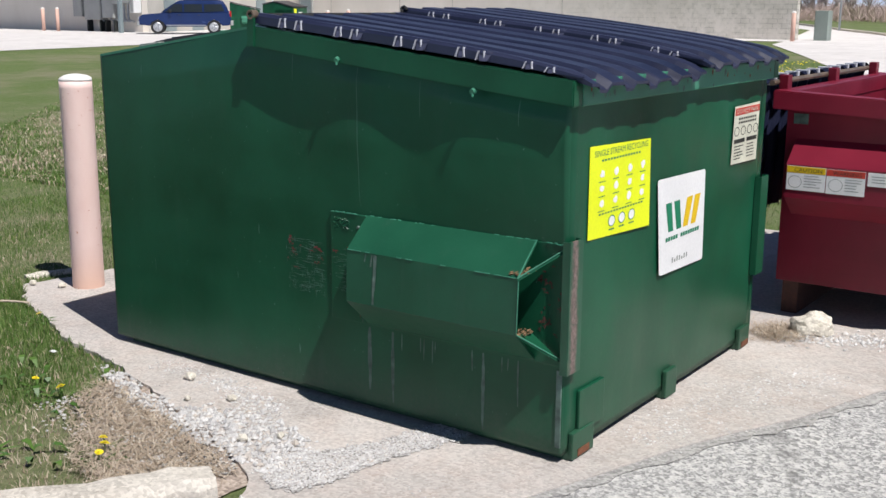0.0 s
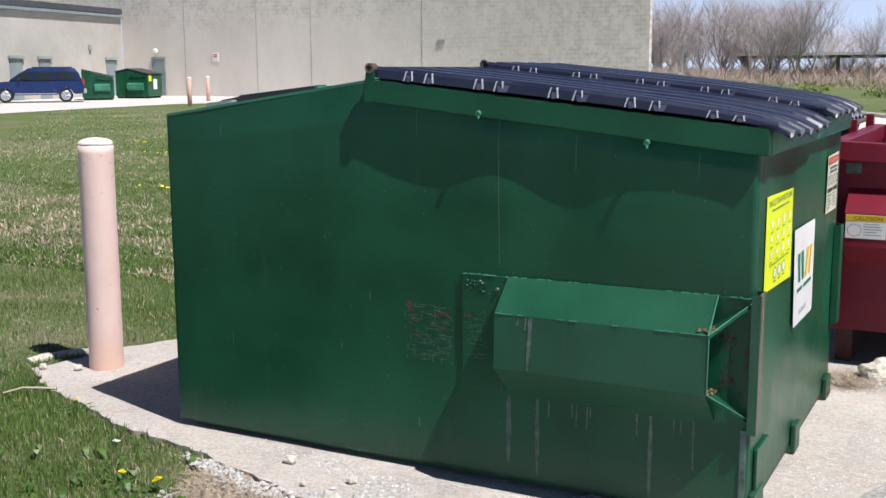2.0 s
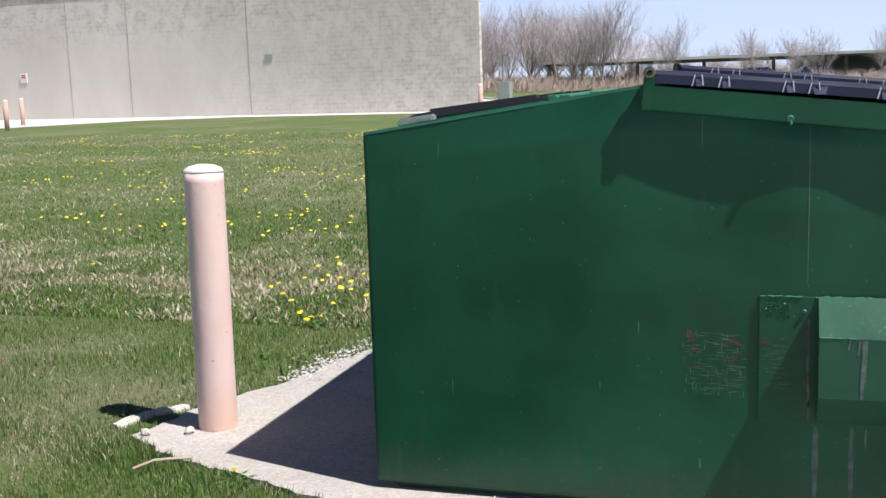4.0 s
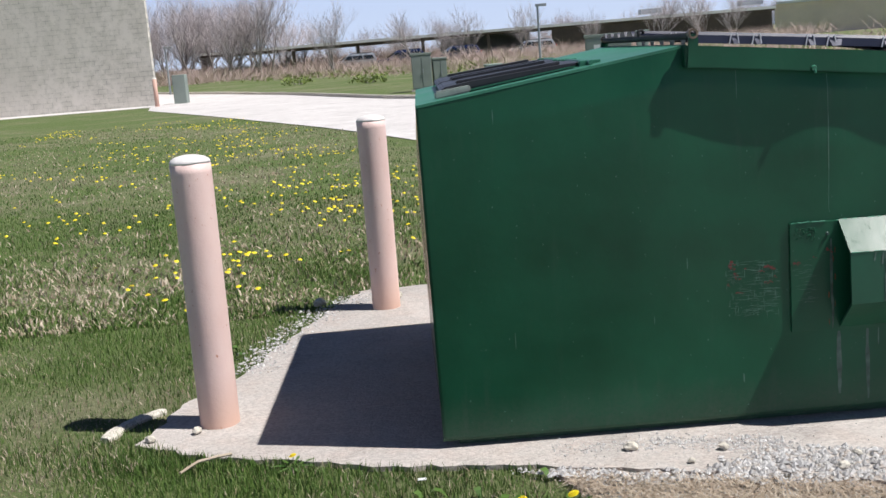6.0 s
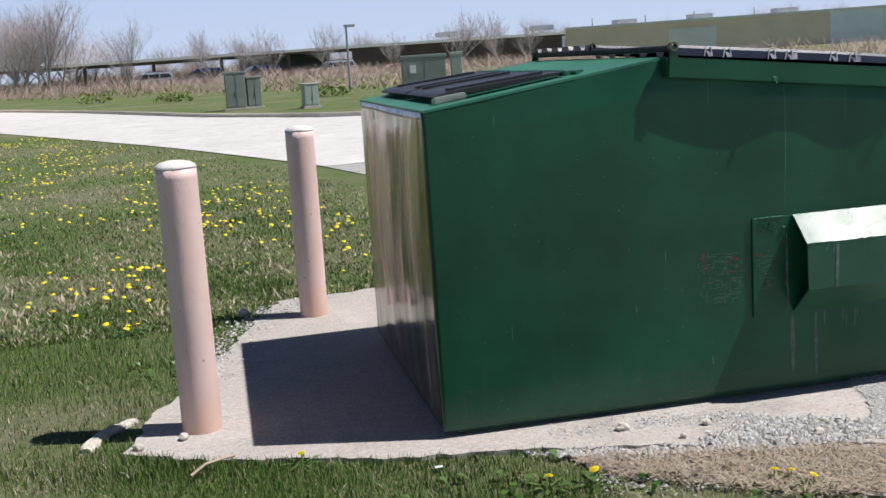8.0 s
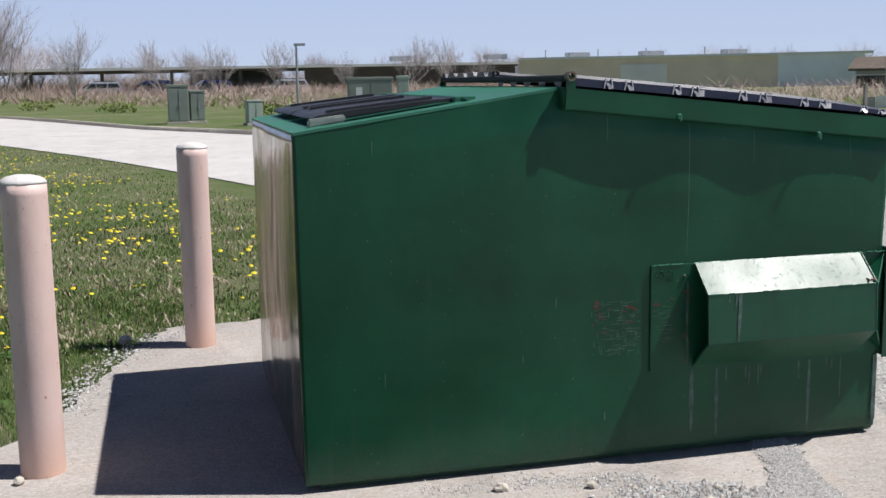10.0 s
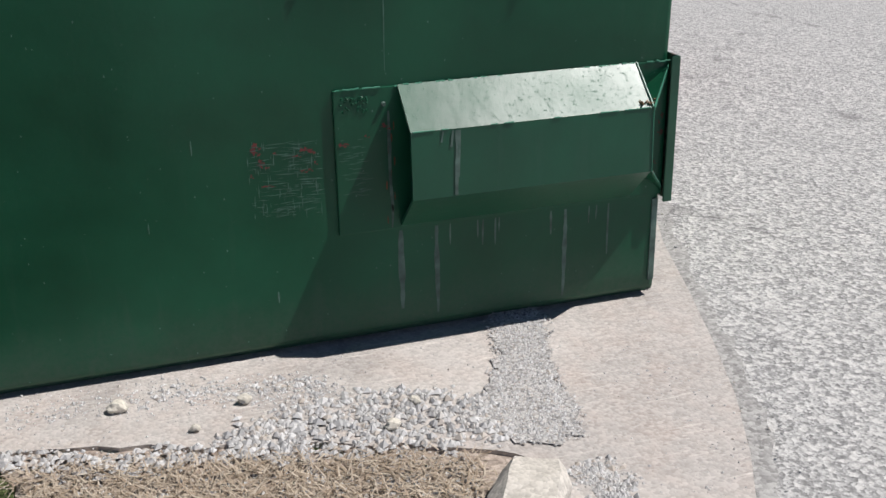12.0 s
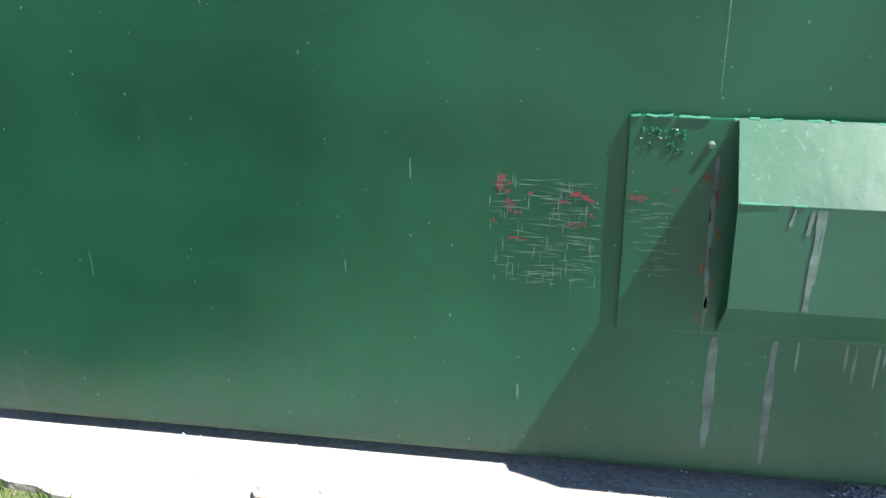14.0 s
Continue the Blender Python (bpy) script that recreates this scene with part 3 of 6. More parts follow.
def side_sheet(y0, out, thick):
    """Side sheet with the gabled top; out gives how far it is beaten outwards."""
    nx, nz = 190, 100
    bm = bmesh.new()
    grid = []
    for i in range(nx + 1):
        x = L * i / nx
        col = []
        for k in range(nz + 1):
            z = 0.03 + (top_z(x) - 0.03) * k / nz
            d = bulge(x, z) if i else 0.0
            col.append(bm.verts.new((x, y0 + out * d, z)))
        grid.append(col)
    for a, b in zip(grid, grid[1:]):
        for k in range(nz):
            bm.faces.new((a[k], b[k], b[k + 1], a[k + 1]))
    rim = [e for e in bm.edges if e.is_boundary]
    geo = bmesh.ops.extrude_edge_only(bm, edges=rim)["geom"]
    for v in geo:
        if isinstance(v, bmesh.types.BMVert):
            v.co.y = y0 - out * thick
    return bm


part("side_panel", side_sheet(0.0, -1, 0.02), GREEN, box_g, smooth=False)
for f in box_g.children[0].data.polygons:
    f.use_smooth = True
far_side = part("side_panel", side_sheet(W, 1, 0.02), GREEN, box_g)


def dented(axis, at, lo, hi, zlo, zhi, sign, amp, seed, n=40, bow=0.0):
    """An upright sheet across the container with soft dents."""
    bm = bmesh.new()
    grid = []
    for i in range(n + 1):
        u = lo + (hi - lo) * i / n
        col = []
        for k in range(n + 1):
            z = zlo + (zhi - zlo) * k / n
            edge = min(1, i / 4, (n - i) / 4, k / 4, (n - k) / 4)
            d = sign * bow * math.sin(math.pi * min(1.0, i / n * 1.0)) * math.sin(math.pi * k / n) + sign * amp * edge * (noise.noise(Vector((u * 2.2 + seed, z * 1.1, seed))) + 0.4 * noise.noise(Vector((u * 6, z * 3, seed))))
            col.append(bm.verts.new((at + d, u, z)))
        grid.append(col)
    for a, b in zip(grid, grid[1:]):
        for k in range(n):
            bm.faces.new((a[k], b[k], b[k + 1], a[k + 1]))
    rim = [e for e in bm.edges if e.is_boundary]
    for v in bmesh.ops.extrude_edge_only(bm, edges=rim)["geom"]:
        if isinstance(v, bmesh.types.BMVert):
            v.co.x = at - sign * 0.02
    return bm


part("front_panel", dented(0, L, 0.004, W - 0.004, 0.03, 1.27, 1, 0.010, 4.0), GREEN, box_g, smooth=True)
part("back_panel", dented(0, 0.0, 0.004, W - 0.004, 0.03, 1.285, -1, 0.014, 11.0, bow=0.022), BACK, box_g, "back panel worn to brown and bare steel, with ground reflections painted in", smooth=True)
part("floor_plate", box((0.02, 0.02, 0.032), (L - 0.02, W - 0.02, 0.05)), DARK, box_g)

bm = bmesh.new()
prism(bm, [(0.0, 1.295), (0.98, 1.434), (0.98, 1.424), (0.0, 1.285)], 1, 0.0, 0.125)
prism(bm, [(0.0, 1.295), (0.98, 1.434), (0.98, 1.424), (0.0, 1.285)], 1, W - 0.125, W)
prism(bm, [(0.0, 1.295), (0.13, 1.3134), (0.13, 1.3034), (0.0, 1.285)], 1, 0.125, W - 0.125)
prism(bm, [(0.60, 1.380), (0.98, 1.434), (0.98, 1.424), (0.60, 1.370)], 1, 0.125, W - 0.125)
part("top_sheet", bm, GREEN_TOP, box_g, "pale green sloping top sheet")
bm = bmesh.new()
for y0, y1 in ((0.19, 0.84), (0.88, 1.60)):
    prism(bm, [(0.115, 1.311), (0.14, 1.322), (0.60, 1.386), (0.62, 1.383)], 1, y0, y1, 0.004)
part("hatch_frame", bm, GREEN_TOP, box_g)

SL = (1.432 - 1.293) / 0.98


def hatch(y0, y1):
    """A grey plastic hatch lid with a raised rim, a shallow middle and a ridge."""
    bm = bmesh.new()
    prof = [(0.09, 0.024), (0.11, 0.036), (0.20, 0.038), (0.36, 0.031), (0.56, 0.022), (0.62, 0.017), (0.65, 0.011), (0.62, 0.009), (0.14, 0.011)]
    prism(bm, [(x, 1.293 + SL * x + h) for x, h in prof], 1, y0, y1, 0.006)
    return bm


for y0, y1 in ((0.20, 0.85), (0.87, 1.59)):
    h = part("hatch_lid", hatch(y0, y1), LID_GREY, box_g, "dark grey plastic hatch lid")
    for yy in (y0 + 0.06, y0 + 0.55):
        bm = prism(bmesh.new(), [(0.16, 1.293 + SL * 0.16 + 0.038), (0.16, 1.293 + SL * 0.16 + 0.048), (0.56, 1.293 + SL * 0.56 + 0.034), (0.56, 1.293 + SL * 0.56 + 0.020)], 1, yy, yy + 0.06, 0.003)
        part("ridge", bm, LID_GREY, h)
bm = bmesh.new()
rod(bm, (0.655, 0.10, 1.396), (0.655, 1.62, 1.396), 0.009)
for yy in (0.16, 0.78, 0.94, 1.56):
    bx(bm, (0.62, yy, 1.382), (0.70, yy + 0.05, 1.404), 0.004)
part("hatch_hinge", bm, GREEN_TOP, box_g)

bm = prism(bmesh.new(), [(0.075, 1.293 + SL * 0.075), (0.075, 1.293 + SL * 0.075 + 0.030), (0.21, 1.293 + SL * 0.21 + 0.026), (0.21, 1.293 + SL * 0.21)], 1, 0.145, 0.193, 0.006)
part("hatch_foot", bm, GALV, box_g, "pale grey foot of the hatch")

# flange round the opening
LIP = [(0.962, 1.432), (2.372, 1.282), (2.372, 1.200), (0.962, 1.355)]
bm = prism(bmesh.new(), LIP, 1, -0.056, 0.004, 0.004)
part("flange", bm, GREEN, box_g)
part("flange", prism(bmesh.new(), LIP, 1, W - 0.004, W + 0.056, 0.004), GREEN, box_g)
part("flange", box((2.318, 0.006, 1.200), (2.374, W - 0.006, 1.281), 0.005), GREEN_TOP, box_g, "front flange in paler green, paint chipped")
for x, z, yy in ((1.416, 1.319, -0.056), (2.0, 1.236, -0.055)):
    bm = rod(bmesh.new(), (x, yy + 0.006, z), (x, yy - 0.011, z - 0.004), 0.011, 0.009, 10)
    rod(bm, (x, yy - 0.004, z), (x + 0.003, yy - 0.010, z - 0.020), 0.006, 0.004, 6)
    part("bolt", bm, GREEN_TOP, box_g, "painted bolt stub")
rnd = random.Random(21)
for k in range(26):
    y = rnd.uniform(0.02, W - 0.05)
    z = rnd.uniform(1.205, 1.275)
    s = rnd.uniform(0.003, 0.010)
    bm = bmesh.new()
    bm.faces.new([bm.verts.new((2.3752, y + s * 1.3 * math.cos(a) * rnd.uniform(0.5, 1.2), z + s * 1.5 * math.sin(a) * rnd.uniform(0.5, 1.3))) for a in [i * math.tau / 9 for i in range(9)]])
    part("paint_chip", bm, (RUST, DRIP, SCRATCH)[k % 3], box_g)

# hinge rod and its brackets
bm = bmesh.new()
seg = 16
for ya, yb in ((-0.064, -0.034), (W + 0.034, W + 0.064)):
    rod(bm, (0.992, ya, 1.470), (0.992, yb, 1.470), 0.018, 0.018, seg, False)
    rod(bm, (0.992, ya, 1.470), (0.992, yb, 1.470), 0.011, 0.011, seg, False)
part("lid_rod", rod(bmesh.new(), (0.992, -0.04, 1.462), (0.992, W + 0.04, 1.462), 0.013, 0.013, seg), BLACK, box_g)
for yy in (-0.064, W + 0.064):
    for k in range(seg):
        a0, a1 = k * math.tau / seg, (k + 1) * math.tau / seg
        bm.faces.new([bm.verts.new((0.992 + r * math.cos(a), yy, 1.470 + r * math.sin(a))) for r, a in ((0.011, a0), (0.018, a0), (0.018, a1), (0.011, a1))])
tagged(part("hinge_tube", bm, BARE, box_g, "bare steel hinge tube ends"), kind="stuff")
for yy in (-0.062, W + 0.050):
    bm = prism(bmesh.new(), [(0.966, 1.352), (1.004, 1.352), (1.010, 1.448), (1.004, 1.466), (0.992, 1.472), (0.980, 1.466), (0.974, 1.448)], 1, yy, yy + 0.010, 0.002)
    part("hinge_bracket", bm, GREEN, box_g, "scuffed green hinge bracket")
bm = chain(bmesh.new(), [(0.99, 0.86, 1.47), (0.985, 0.862, 1.494), (1.0, 0.866, 1.500), (1.012, 0.868, 1.486)], 0.007)
part("lid_strap", bm, BLACK, box_g)


def rim_z(x, u):
    """Edge of a lid above the flange: it lies down on it at the front."""
    return 1.4325 - 0.1064 * (x - 0.985) + 0.038 * (1 - u ** 5) + 0.004 + 0.010 * u


def lid(y0, y1, name, sag, lift):
    """A ribbed plastic lid half: trapezoid ribs run from the hinge to a scalloped front edge, a skirt with gussets hangs at its near side."""
    nx, ny = 30, 72
    x0, x1 = 0.985, 2.415
    bm = bmesh.new()
    grid = []
    for i in range(nx + 1):
        u = i / nx
        x = x0 + (x1 - x0) * u
        col = []
        for k in range(ny + 1):
            v = k / ny
            y = y0 + (y1 - y0) * v
            ph = (v * 5.0 + 0.5) % 1.0
            rib = max(0.0, min(1.0, (0.5 - abs(ph - 0.5)) / 0.10 - 1.4))
            base = rim_z(x, u) + lift
            crown = sag * math.sin(math.pi * v) * (0.3 + 0.7 * u)
            rib = rib * rib * (3 - 2 * rib)
            amp = 0.021
            droop = -0.022 * max(0.0, (u - 0.93) / 0.07) ** 2
            wob = 0.003 * noise.noise(Vector((x * 3, y * 3, sag * 90)))
            col.append(bm.verts.new((x + (0.006 * rib if i == nx else 0), y, base + 0.002 - amp * (1 - rib) + crown + droop + wob)))
        grid.append(col)
    for a, b in zip(grid, grid[1:]):
        for k in range(ny):
            bm.faces.new((a[k], a[k + 1], b[k + 1], b[k]))
    rim = [e for e in bm.edges if e.is_boundary]
    skirt = bmesh.ops.extrude_edge_only(bm, edges=rim)["geom"]
    for v in skirt:
        if isinstance(v, bmesh.types.BMVert):
            v.co.z -= 0.010 if v.co.x > 2.40 else 0.024
    ob = part(name, bm, LID, box_g, "navy ribbed plastic lid", smooth=False)
    for f in ob.data.polygons:
        f.use_smooth = False
    # near skirt
    bm = bmesh.new()
    n = 24
    rows = []
    for i in range(n + 1):
        x = x0 + (x1 - 0.02 - x0) * i / n
        zt = rim_z(x, i / n) + lift
        hgt = 0.036 - 0.030 * (i / n) ** 6
        rows.append([bm.verts.new((x, y0 + d, zt + dz)) for d, dz in ((0.0, 0.004), (-0.012, -hgt * 0.2), (-0.014, -hgt), (-0.004, -hgt), (0.0, -hgt * 0.3))])
    for a, b in zip(rows, rows[1:]):
        for k in range(4):
            bm.faces.new((a[k], b[k], b[k + 1], a[k + 1]))
    sk = part("skirt", bm, LID, ob)
    for x in (1.13, 1.21, 1.40, 1.475, 1.67, 1.755, 1.93, 2.01, 2.19, 2.27):
        i = (x - x0) / (x1 - 0.02 - x0)
        zt = rim_z(x, i) + lift
        hgt = 0.036 - 0.030 * i ** 6
        # Slim slivers whose pale colour carries the glint.
        for dx, lean in ((0.0, 0.010), (0.020, -0.004)):
            g = prism(bmesh.new(), [(y0 - 0.012, zt - hgt), (y0 - 0.020, zt - hgt), (y0 - 0.016, zt - 0.002), (y0 - 0.008, zt - 0.002)], 0, x + dx, x + dx + 0.0038)
            for v in g.verts:
                v.co.x += lean * (v.co.z - zt) / hgt
            part("gusset", g, GUSSET, ob, "gusset painted pale like a sun glint")
        broad = 0.024 if round(x * 100) in (113, 121, 140, 167, 193, 219, 227) else 0.050
        web = bmesh.new()
        for face in (((-0.1, -0.004, 0.0), (1.0, -0.004, 0.0), (0.75, -0.026, -hgt), (0.15, -0.026, -hgt)), ((-0.1, -0.004, 0.0), (0.15, -0.026, -hgt), (0.15, -0.008, -hgt)), ((1.0, -0.004, 0.0), (0.75, -0.008, -hgt), (0.75, -0.026, -hgt)), ((0.15, -0.026, -hgt), (0.75, -0.026, -hgt), (0.75, -0.008, -hgt), (0.15, -0.008, -hgt))):
            web.faces.new([web.verts.new((x + 0.003 + u * broad, y0 + d, zt - 0.002 + dz)) for u, d, dz in face])
        part("web", web, LID_WEB, ob, "sloping glossy web between the gussets, sheen partly in its colour")
    return ob


lid(-0.030, 0.850, "lid", -0.010, 0.0)
lid(0.885, 1.750, "lid", 0.004, 0.020)


# fork pockets
def pocket(y, s, m_plate):
    """Fork pocket on a wall at y, standing out along s."""
    Y = lambda d: y + s * d
    plate = part("pocket_plate", box((1.330, min(Y(-0.002), Y(0.013)), 0.345), (2.340, max(Y(-0.002), Y(0.013)), 0.757), 0.003), GREEN, box_g)
    bm = bmesh.new()
    outer = [(Y(0.0145), 0.760), (Y(0.128), 0.654), (Y(0.136), 0.466), (Y(0.0145), 0.352)]
    t = 0.009
    inner = [(Y(0.0145), 0.760 - t * 1.5), (Y(0.128 - t), 0.652 - t * 0.4), (Y(0.136 - t), 0.466 + t * 0.4), (Y(0.0145), 0.352 + t * 1.5)]
    for a in range(3):
        quad = [outer[a], outer[a + 1], inner[a + 1], inner[a]]
        prism(bm, quad, 0, 1.510, 2.230)
    bmesh.ops.remove_doubles(bm, verts=bm.verts, dist=0.0004)
    part("fork_pocket", bm, POCKET, plate)
    for z0, z1, zz in ((0.654, 0.760, 0.742), (0.466, 0.352, 0.368)):
        bm = bmesh.new()
        a = [(2.230, Y(0.134), z0), (2.224, Y(0.030), z0 + (0.014 if zz > 0.5 else -0.014)), (2.335, Y(0.016), zz)]
        vs = [bm.verts.new(p) for p in a] + [bm.verts.new((p[0] + 0.004, p[1], p[2] - 0.008)) for p in a]
        bm.faces.new(vs[:3])
        bm.faces.new(vs[3:])
        for i in range(3):
            bm.faces.new((vs[i], vs[(i + 1) % 3], vs[3 + (i + 1) % 3], vs[3 + i]))
        part("flare", bm, GREEN, plate, "bent flare at the pocket's end")
    bm = bmesh.new()
    rr = random.Random(7)
    x = 1.335
    while x < 2.33:
        w = rr.uniform(0.008, 0.024)
        rod(bm, (x, Y(0.014), 0.757 + rr.uniform(-0.002, 0.003)), (x + w, Y(0.014), 0.757 + rr.uniform(-0.002, 0.003)), rr.uniform(0.0018, 0.0036), rr.uniform(0.0018, 0.0036), 6)
        x += w + rr.choice((0, 0, 0.01, 0.04))
    x = 1.515
    while x < 2.22:
        w = rr.uniform(0.012, 0.03)
        rod(bm, (x, Y(0.129), 0.655), (x + w, Y(0.129), 0.655), rr.uniform(0.0012, 0.0026), rr.uniform(0.0012, 0.0026), 6)
        x += w + rr.choice((0, 0.02, 0.12))
    tagged(part("weld_bead", bm, GREEN_TOP, plate), kind="stuff")
    fold = [(2.337, -0.055), (2.366, -0.055), (2.366, 0.034), (2.337, 0.034), (2.337, 0.028), (2.360, 0.028), (2.360, -0.049), (2.337, -0.049)]
    bm = prism(bmesh.new(), [(x, Y(d)) for x, d in fold], 2, 0.325, 0.772, 0.0015)
    crumbs = bmesh.new()
    cr = random.Random(15)
    for z0, n in ((0.648, 60), (0.462, 45)):
        for k in range(n):
            d = cr.uniform(0.045, 0.125)
            x, r = 2.216 + cr.uniform(-0.02, 0.03), cr.uniform(0.0015, 0.005)
            a = cr.uniform(0, math.tau)
            z = z0 + 0.014 - (0.018 if z0 < 0.5 else 0.0) + cr.uniform(0, 0.008)
            rod(crumbs, (x, Y(d), z), (x + 3 * r * math.cos(a), Y(d) + 3 * r * math.sin(a), z + cr.uniform(-0.002, 0.006)), r, r * 0.4, 5)
    tagged(part("debris", crumbs, LITTER, plate, "dry brown leaf crumbs caught in the pocket"), kind="stuff")
    part("corner_guard", bm, m_plate, plate, "steel corner guard with worn brown edge")


# Thin pale rods paint the sunlit rims of the pocket's end and flares.
def worn_edge(a, b, r=0.0035):
    part("worn_edge", rod(bmesh.new(), a, b, r, r * 0.7, 6), GREEN_TOP, box_g, "worn edge of the fork pocket, pale as if sunlit")


pocket(-0.002, -1, GUARD)
worn_edge((2.231, -0.136, 0.656), (2.336, -0.018, 0.744), 0.003)
worn_edge((2.231, -0.132, 0.656), (2.231, -0.018, 0.762))
worn_edge((2.233, -0.137, 0.468), (2.337, -0.018, 0.370))
worn_edge((2.233, -0.131, 0.652), (2.233, -0.139, 0.468), 0.0025)
pocket(W + 0.002, 1, GREEN)
part("worn_strip", box((2.314, -0.0125, 0.06), (2.333, -0.0060, 0.33)), DRIP, box_g)

# skids and their bent front plates
for y0, y1, h in ((0.035, 0.185, 0.10), (0.775, 0.875, 0.115), (1.545, 1.665, 0.10)):
    part("skid", box((0.06, y0, GZ + 0.021), (L + 0.004, y1, 0.034), 0.004), GREEN, box_g)
    part("toe_plate", box((L + 0.002, y0, GZ + 0.024), (L + 0.022, y1, h), 0.005), GREEN, box_g)
part("patch_plate", box((L + 0.004, 0.085, 0.085), (L + 0.016, 0.265, 0.238), 0.003), GREEN, box_g)
for y in (0.1, 1.6):
    part("rust_patch", box((L + 0.0225, y - 0.03, GZ + 0.03), (L + 0.0245, y + 0.05, GZ + 0.055)), RUST, box_g)


# runs, chips and scratches on the near side
def on_side(x, z):
    plate = 1.332 < x < 2.338 and 0.347 < z < 0.755
    return -0.0160 if plate else -bulge(x, z) - 0.0012


def streak(name, x, z0, z1, w, mat, seed, wob=0.004):
    """A narrow run down the sheet, ragged at its edges."""
    rr = random.Random(seed)
    n = max(4, int(abs(z0 - z1) / 0.02))
    bm = bmesh.new()
    prev = None
    for i in range(n + 1):
        u = i / n
        z = z0 + (z1 - z0) * u
        c = x + wob * noise.noise(Vector((seed, z * 6, 0)))
        hw = 0.8 * w * (0.35 + 0.65 * math.sin(math.pi * min(1, u * 0.9 + 0.08))) * rr.uniform(0.75, 1.15) / 2
        pair = [bm.verts.new((c + d, on_side(c + d, z), z)) for d in (-hw, hw)]
        if prev:
            bm.faces.new((prev[0], prev[1], pair[1], pair[0]))
        prev = pair
    part(name, bm, mat, box_g)


for k, (x, z0, z1, w) in enumerate(((1.510, 0.335, 0.09, 0.026), (1.618, 0.335, 0.06, 0.020), (1.660, 0.335, 0.27, 0.007), (1.745, 0.335, 0.28, 0.008), (1.762, 0.335, 0.255, 0.007), (1.800, 0.335, 0.25, 0.008), (1.812, 0.335, 0.29, 0.006), (1.975, 0.335, 0.26, 0.010), (2.022, 0.335, 0.05, 0.019), (2.10, 0.335, 0.28, 0.006), (2.125, 0.335, 0.29, 0.006), (2.165, 0.335, 0.17, 0.010))):
    streak("chalky_run", x, z0, z1, w, DRIP, k + 1)
for k, (x, z0, z1, w) in enumerate(((1.476, 1.29, 0.80, 0.0035), (1.152, 1.33, 1.23, 0.0035), (1.75, 1.25, 1.13, 0.003), (2.16, 1.21, 1.13, 0.003), (0.272, 1.26, 1.21, 0.004), (0.30, 0.43, 0.37, 0.0035), (0.95, 0.66, 0.62, 0.004), (1.149, 0.20, 0.165, 0.007), (0.82, 0.45, 0.42, 0.004))):
    streak("pale_run", x, z0, z1, w, SCRATCH, k + 40, 0.002)


def face_run(x, z0, z1, w, seed):
    """A chalky run down the upright face of the near fork pocket."""
    rr = random.Random(seed)
    bm = bmesh.new()
    prev = None
    for i in range(9):
        z = z0 + (z1 - z0) * i / 8
        y = -0.1315 - 0.008 * (0.654 - z) / 0.188 - 0.0006
        hw = w * rr.uniform(0.7, 1.2) / 2
        pair = [bm.verts.new((x - 0.006 * i / 8 + d, y, z)) for d in (-hw, hw)]
        if prev:
            bm.faces.new((prev[0], prev[1], pair[1], pair[0]))
        prev = pair
    part("chalky_run", bm, DRIP, box_g)


face_run(1.640, 0.650, 0.470, 0.010, 2)
face_run(1.648, 0.650, 0.520, 0.005, 7)
face_run(1.628, 0.650, 0.605, 0.007, 3)
face_run(1.600, 0.650, 0.620, 0.005, 4)
streak("chalky_run", 1.482, 0.690, 0.350, 0.014, DRIP, 71, 0.010)
for k in range(9):
    streak("rust_run", 1.496 - 0.012 * (k % 3), 0.66 - 0.034 * k, 0.635 - 0.034 * k, 0.004 + 0.003 * (k % 2), RUST, 80 + k, 0.012)


def fleck(x, z, rx, rz, mat, seed, name):
    rr = random.Random(seed)
    bm = bmesh.new()
    ring = []
    for i in range(16):
        a = i * math.tau / 16
        k = rr.choice((0.35, 0.6, 0.9, 1.3))
        px, pz = x + rx * math.cos(a) * k, z + rz * math.sin(a) * k
        ring.append(bm.verts.new((px, on_side(x, z) - 0.0006, pz)))
    bm.faces.new(ring)
    part(name, bm, mat, box_g)


for k, (x, z, rx, rz) in enumerate(((1.116, 0.628, 0.012, 0.012), (1.112, 0.612, 0.014, 0.014), (1.124, 0.585, 0.012, 0.010), (1.128, 0.572, 0.016, 0.012), (1.248, 0.603, 0.020, 0.010), (1.262, 0.600, 0.012, 0.012), (1.222, 0.588, 0.014, 0.005), (1.238, 0.545, 0.012, 0.006), (1.258, 0.546, 0.008, 0.006), (1.165, 0.602, 0.006, 0.006), (1.135, 0.512, 0.022, 0.004), (1.275, 0.565, 0.005, 0.008), (1.10, 0.545, 0.005, 0.008), (1.47, 0.648, 0.016, 0.012), (1.415, 0.626, 0.010, 0.006), (1.345, 0.608, 0.014, 0.008), (1.36, 0.61, 0.008, 0.005))):
    fleck(x, z, rx * 0.65, rz * 0.65, PRIMER, k + 90, "paint_chip")
    fleck(x + rx * 0.9, z - rz * 0.7, rx * 0.4, rz * 0.35, PRIMER, k + 290, "paint_chip")
rr = random.Random(14)
for k in range(26):
    fleck(rr.uniform(2.242, 2.328), rr.uniform(0.42, 0.72), rr.uniform(0.003, 0.010), rr.uniform(0.003, 0.014), RUST_DARK, k + 400, "rust_patch")
rr = random.Random(5)
bm = bmesh.new()
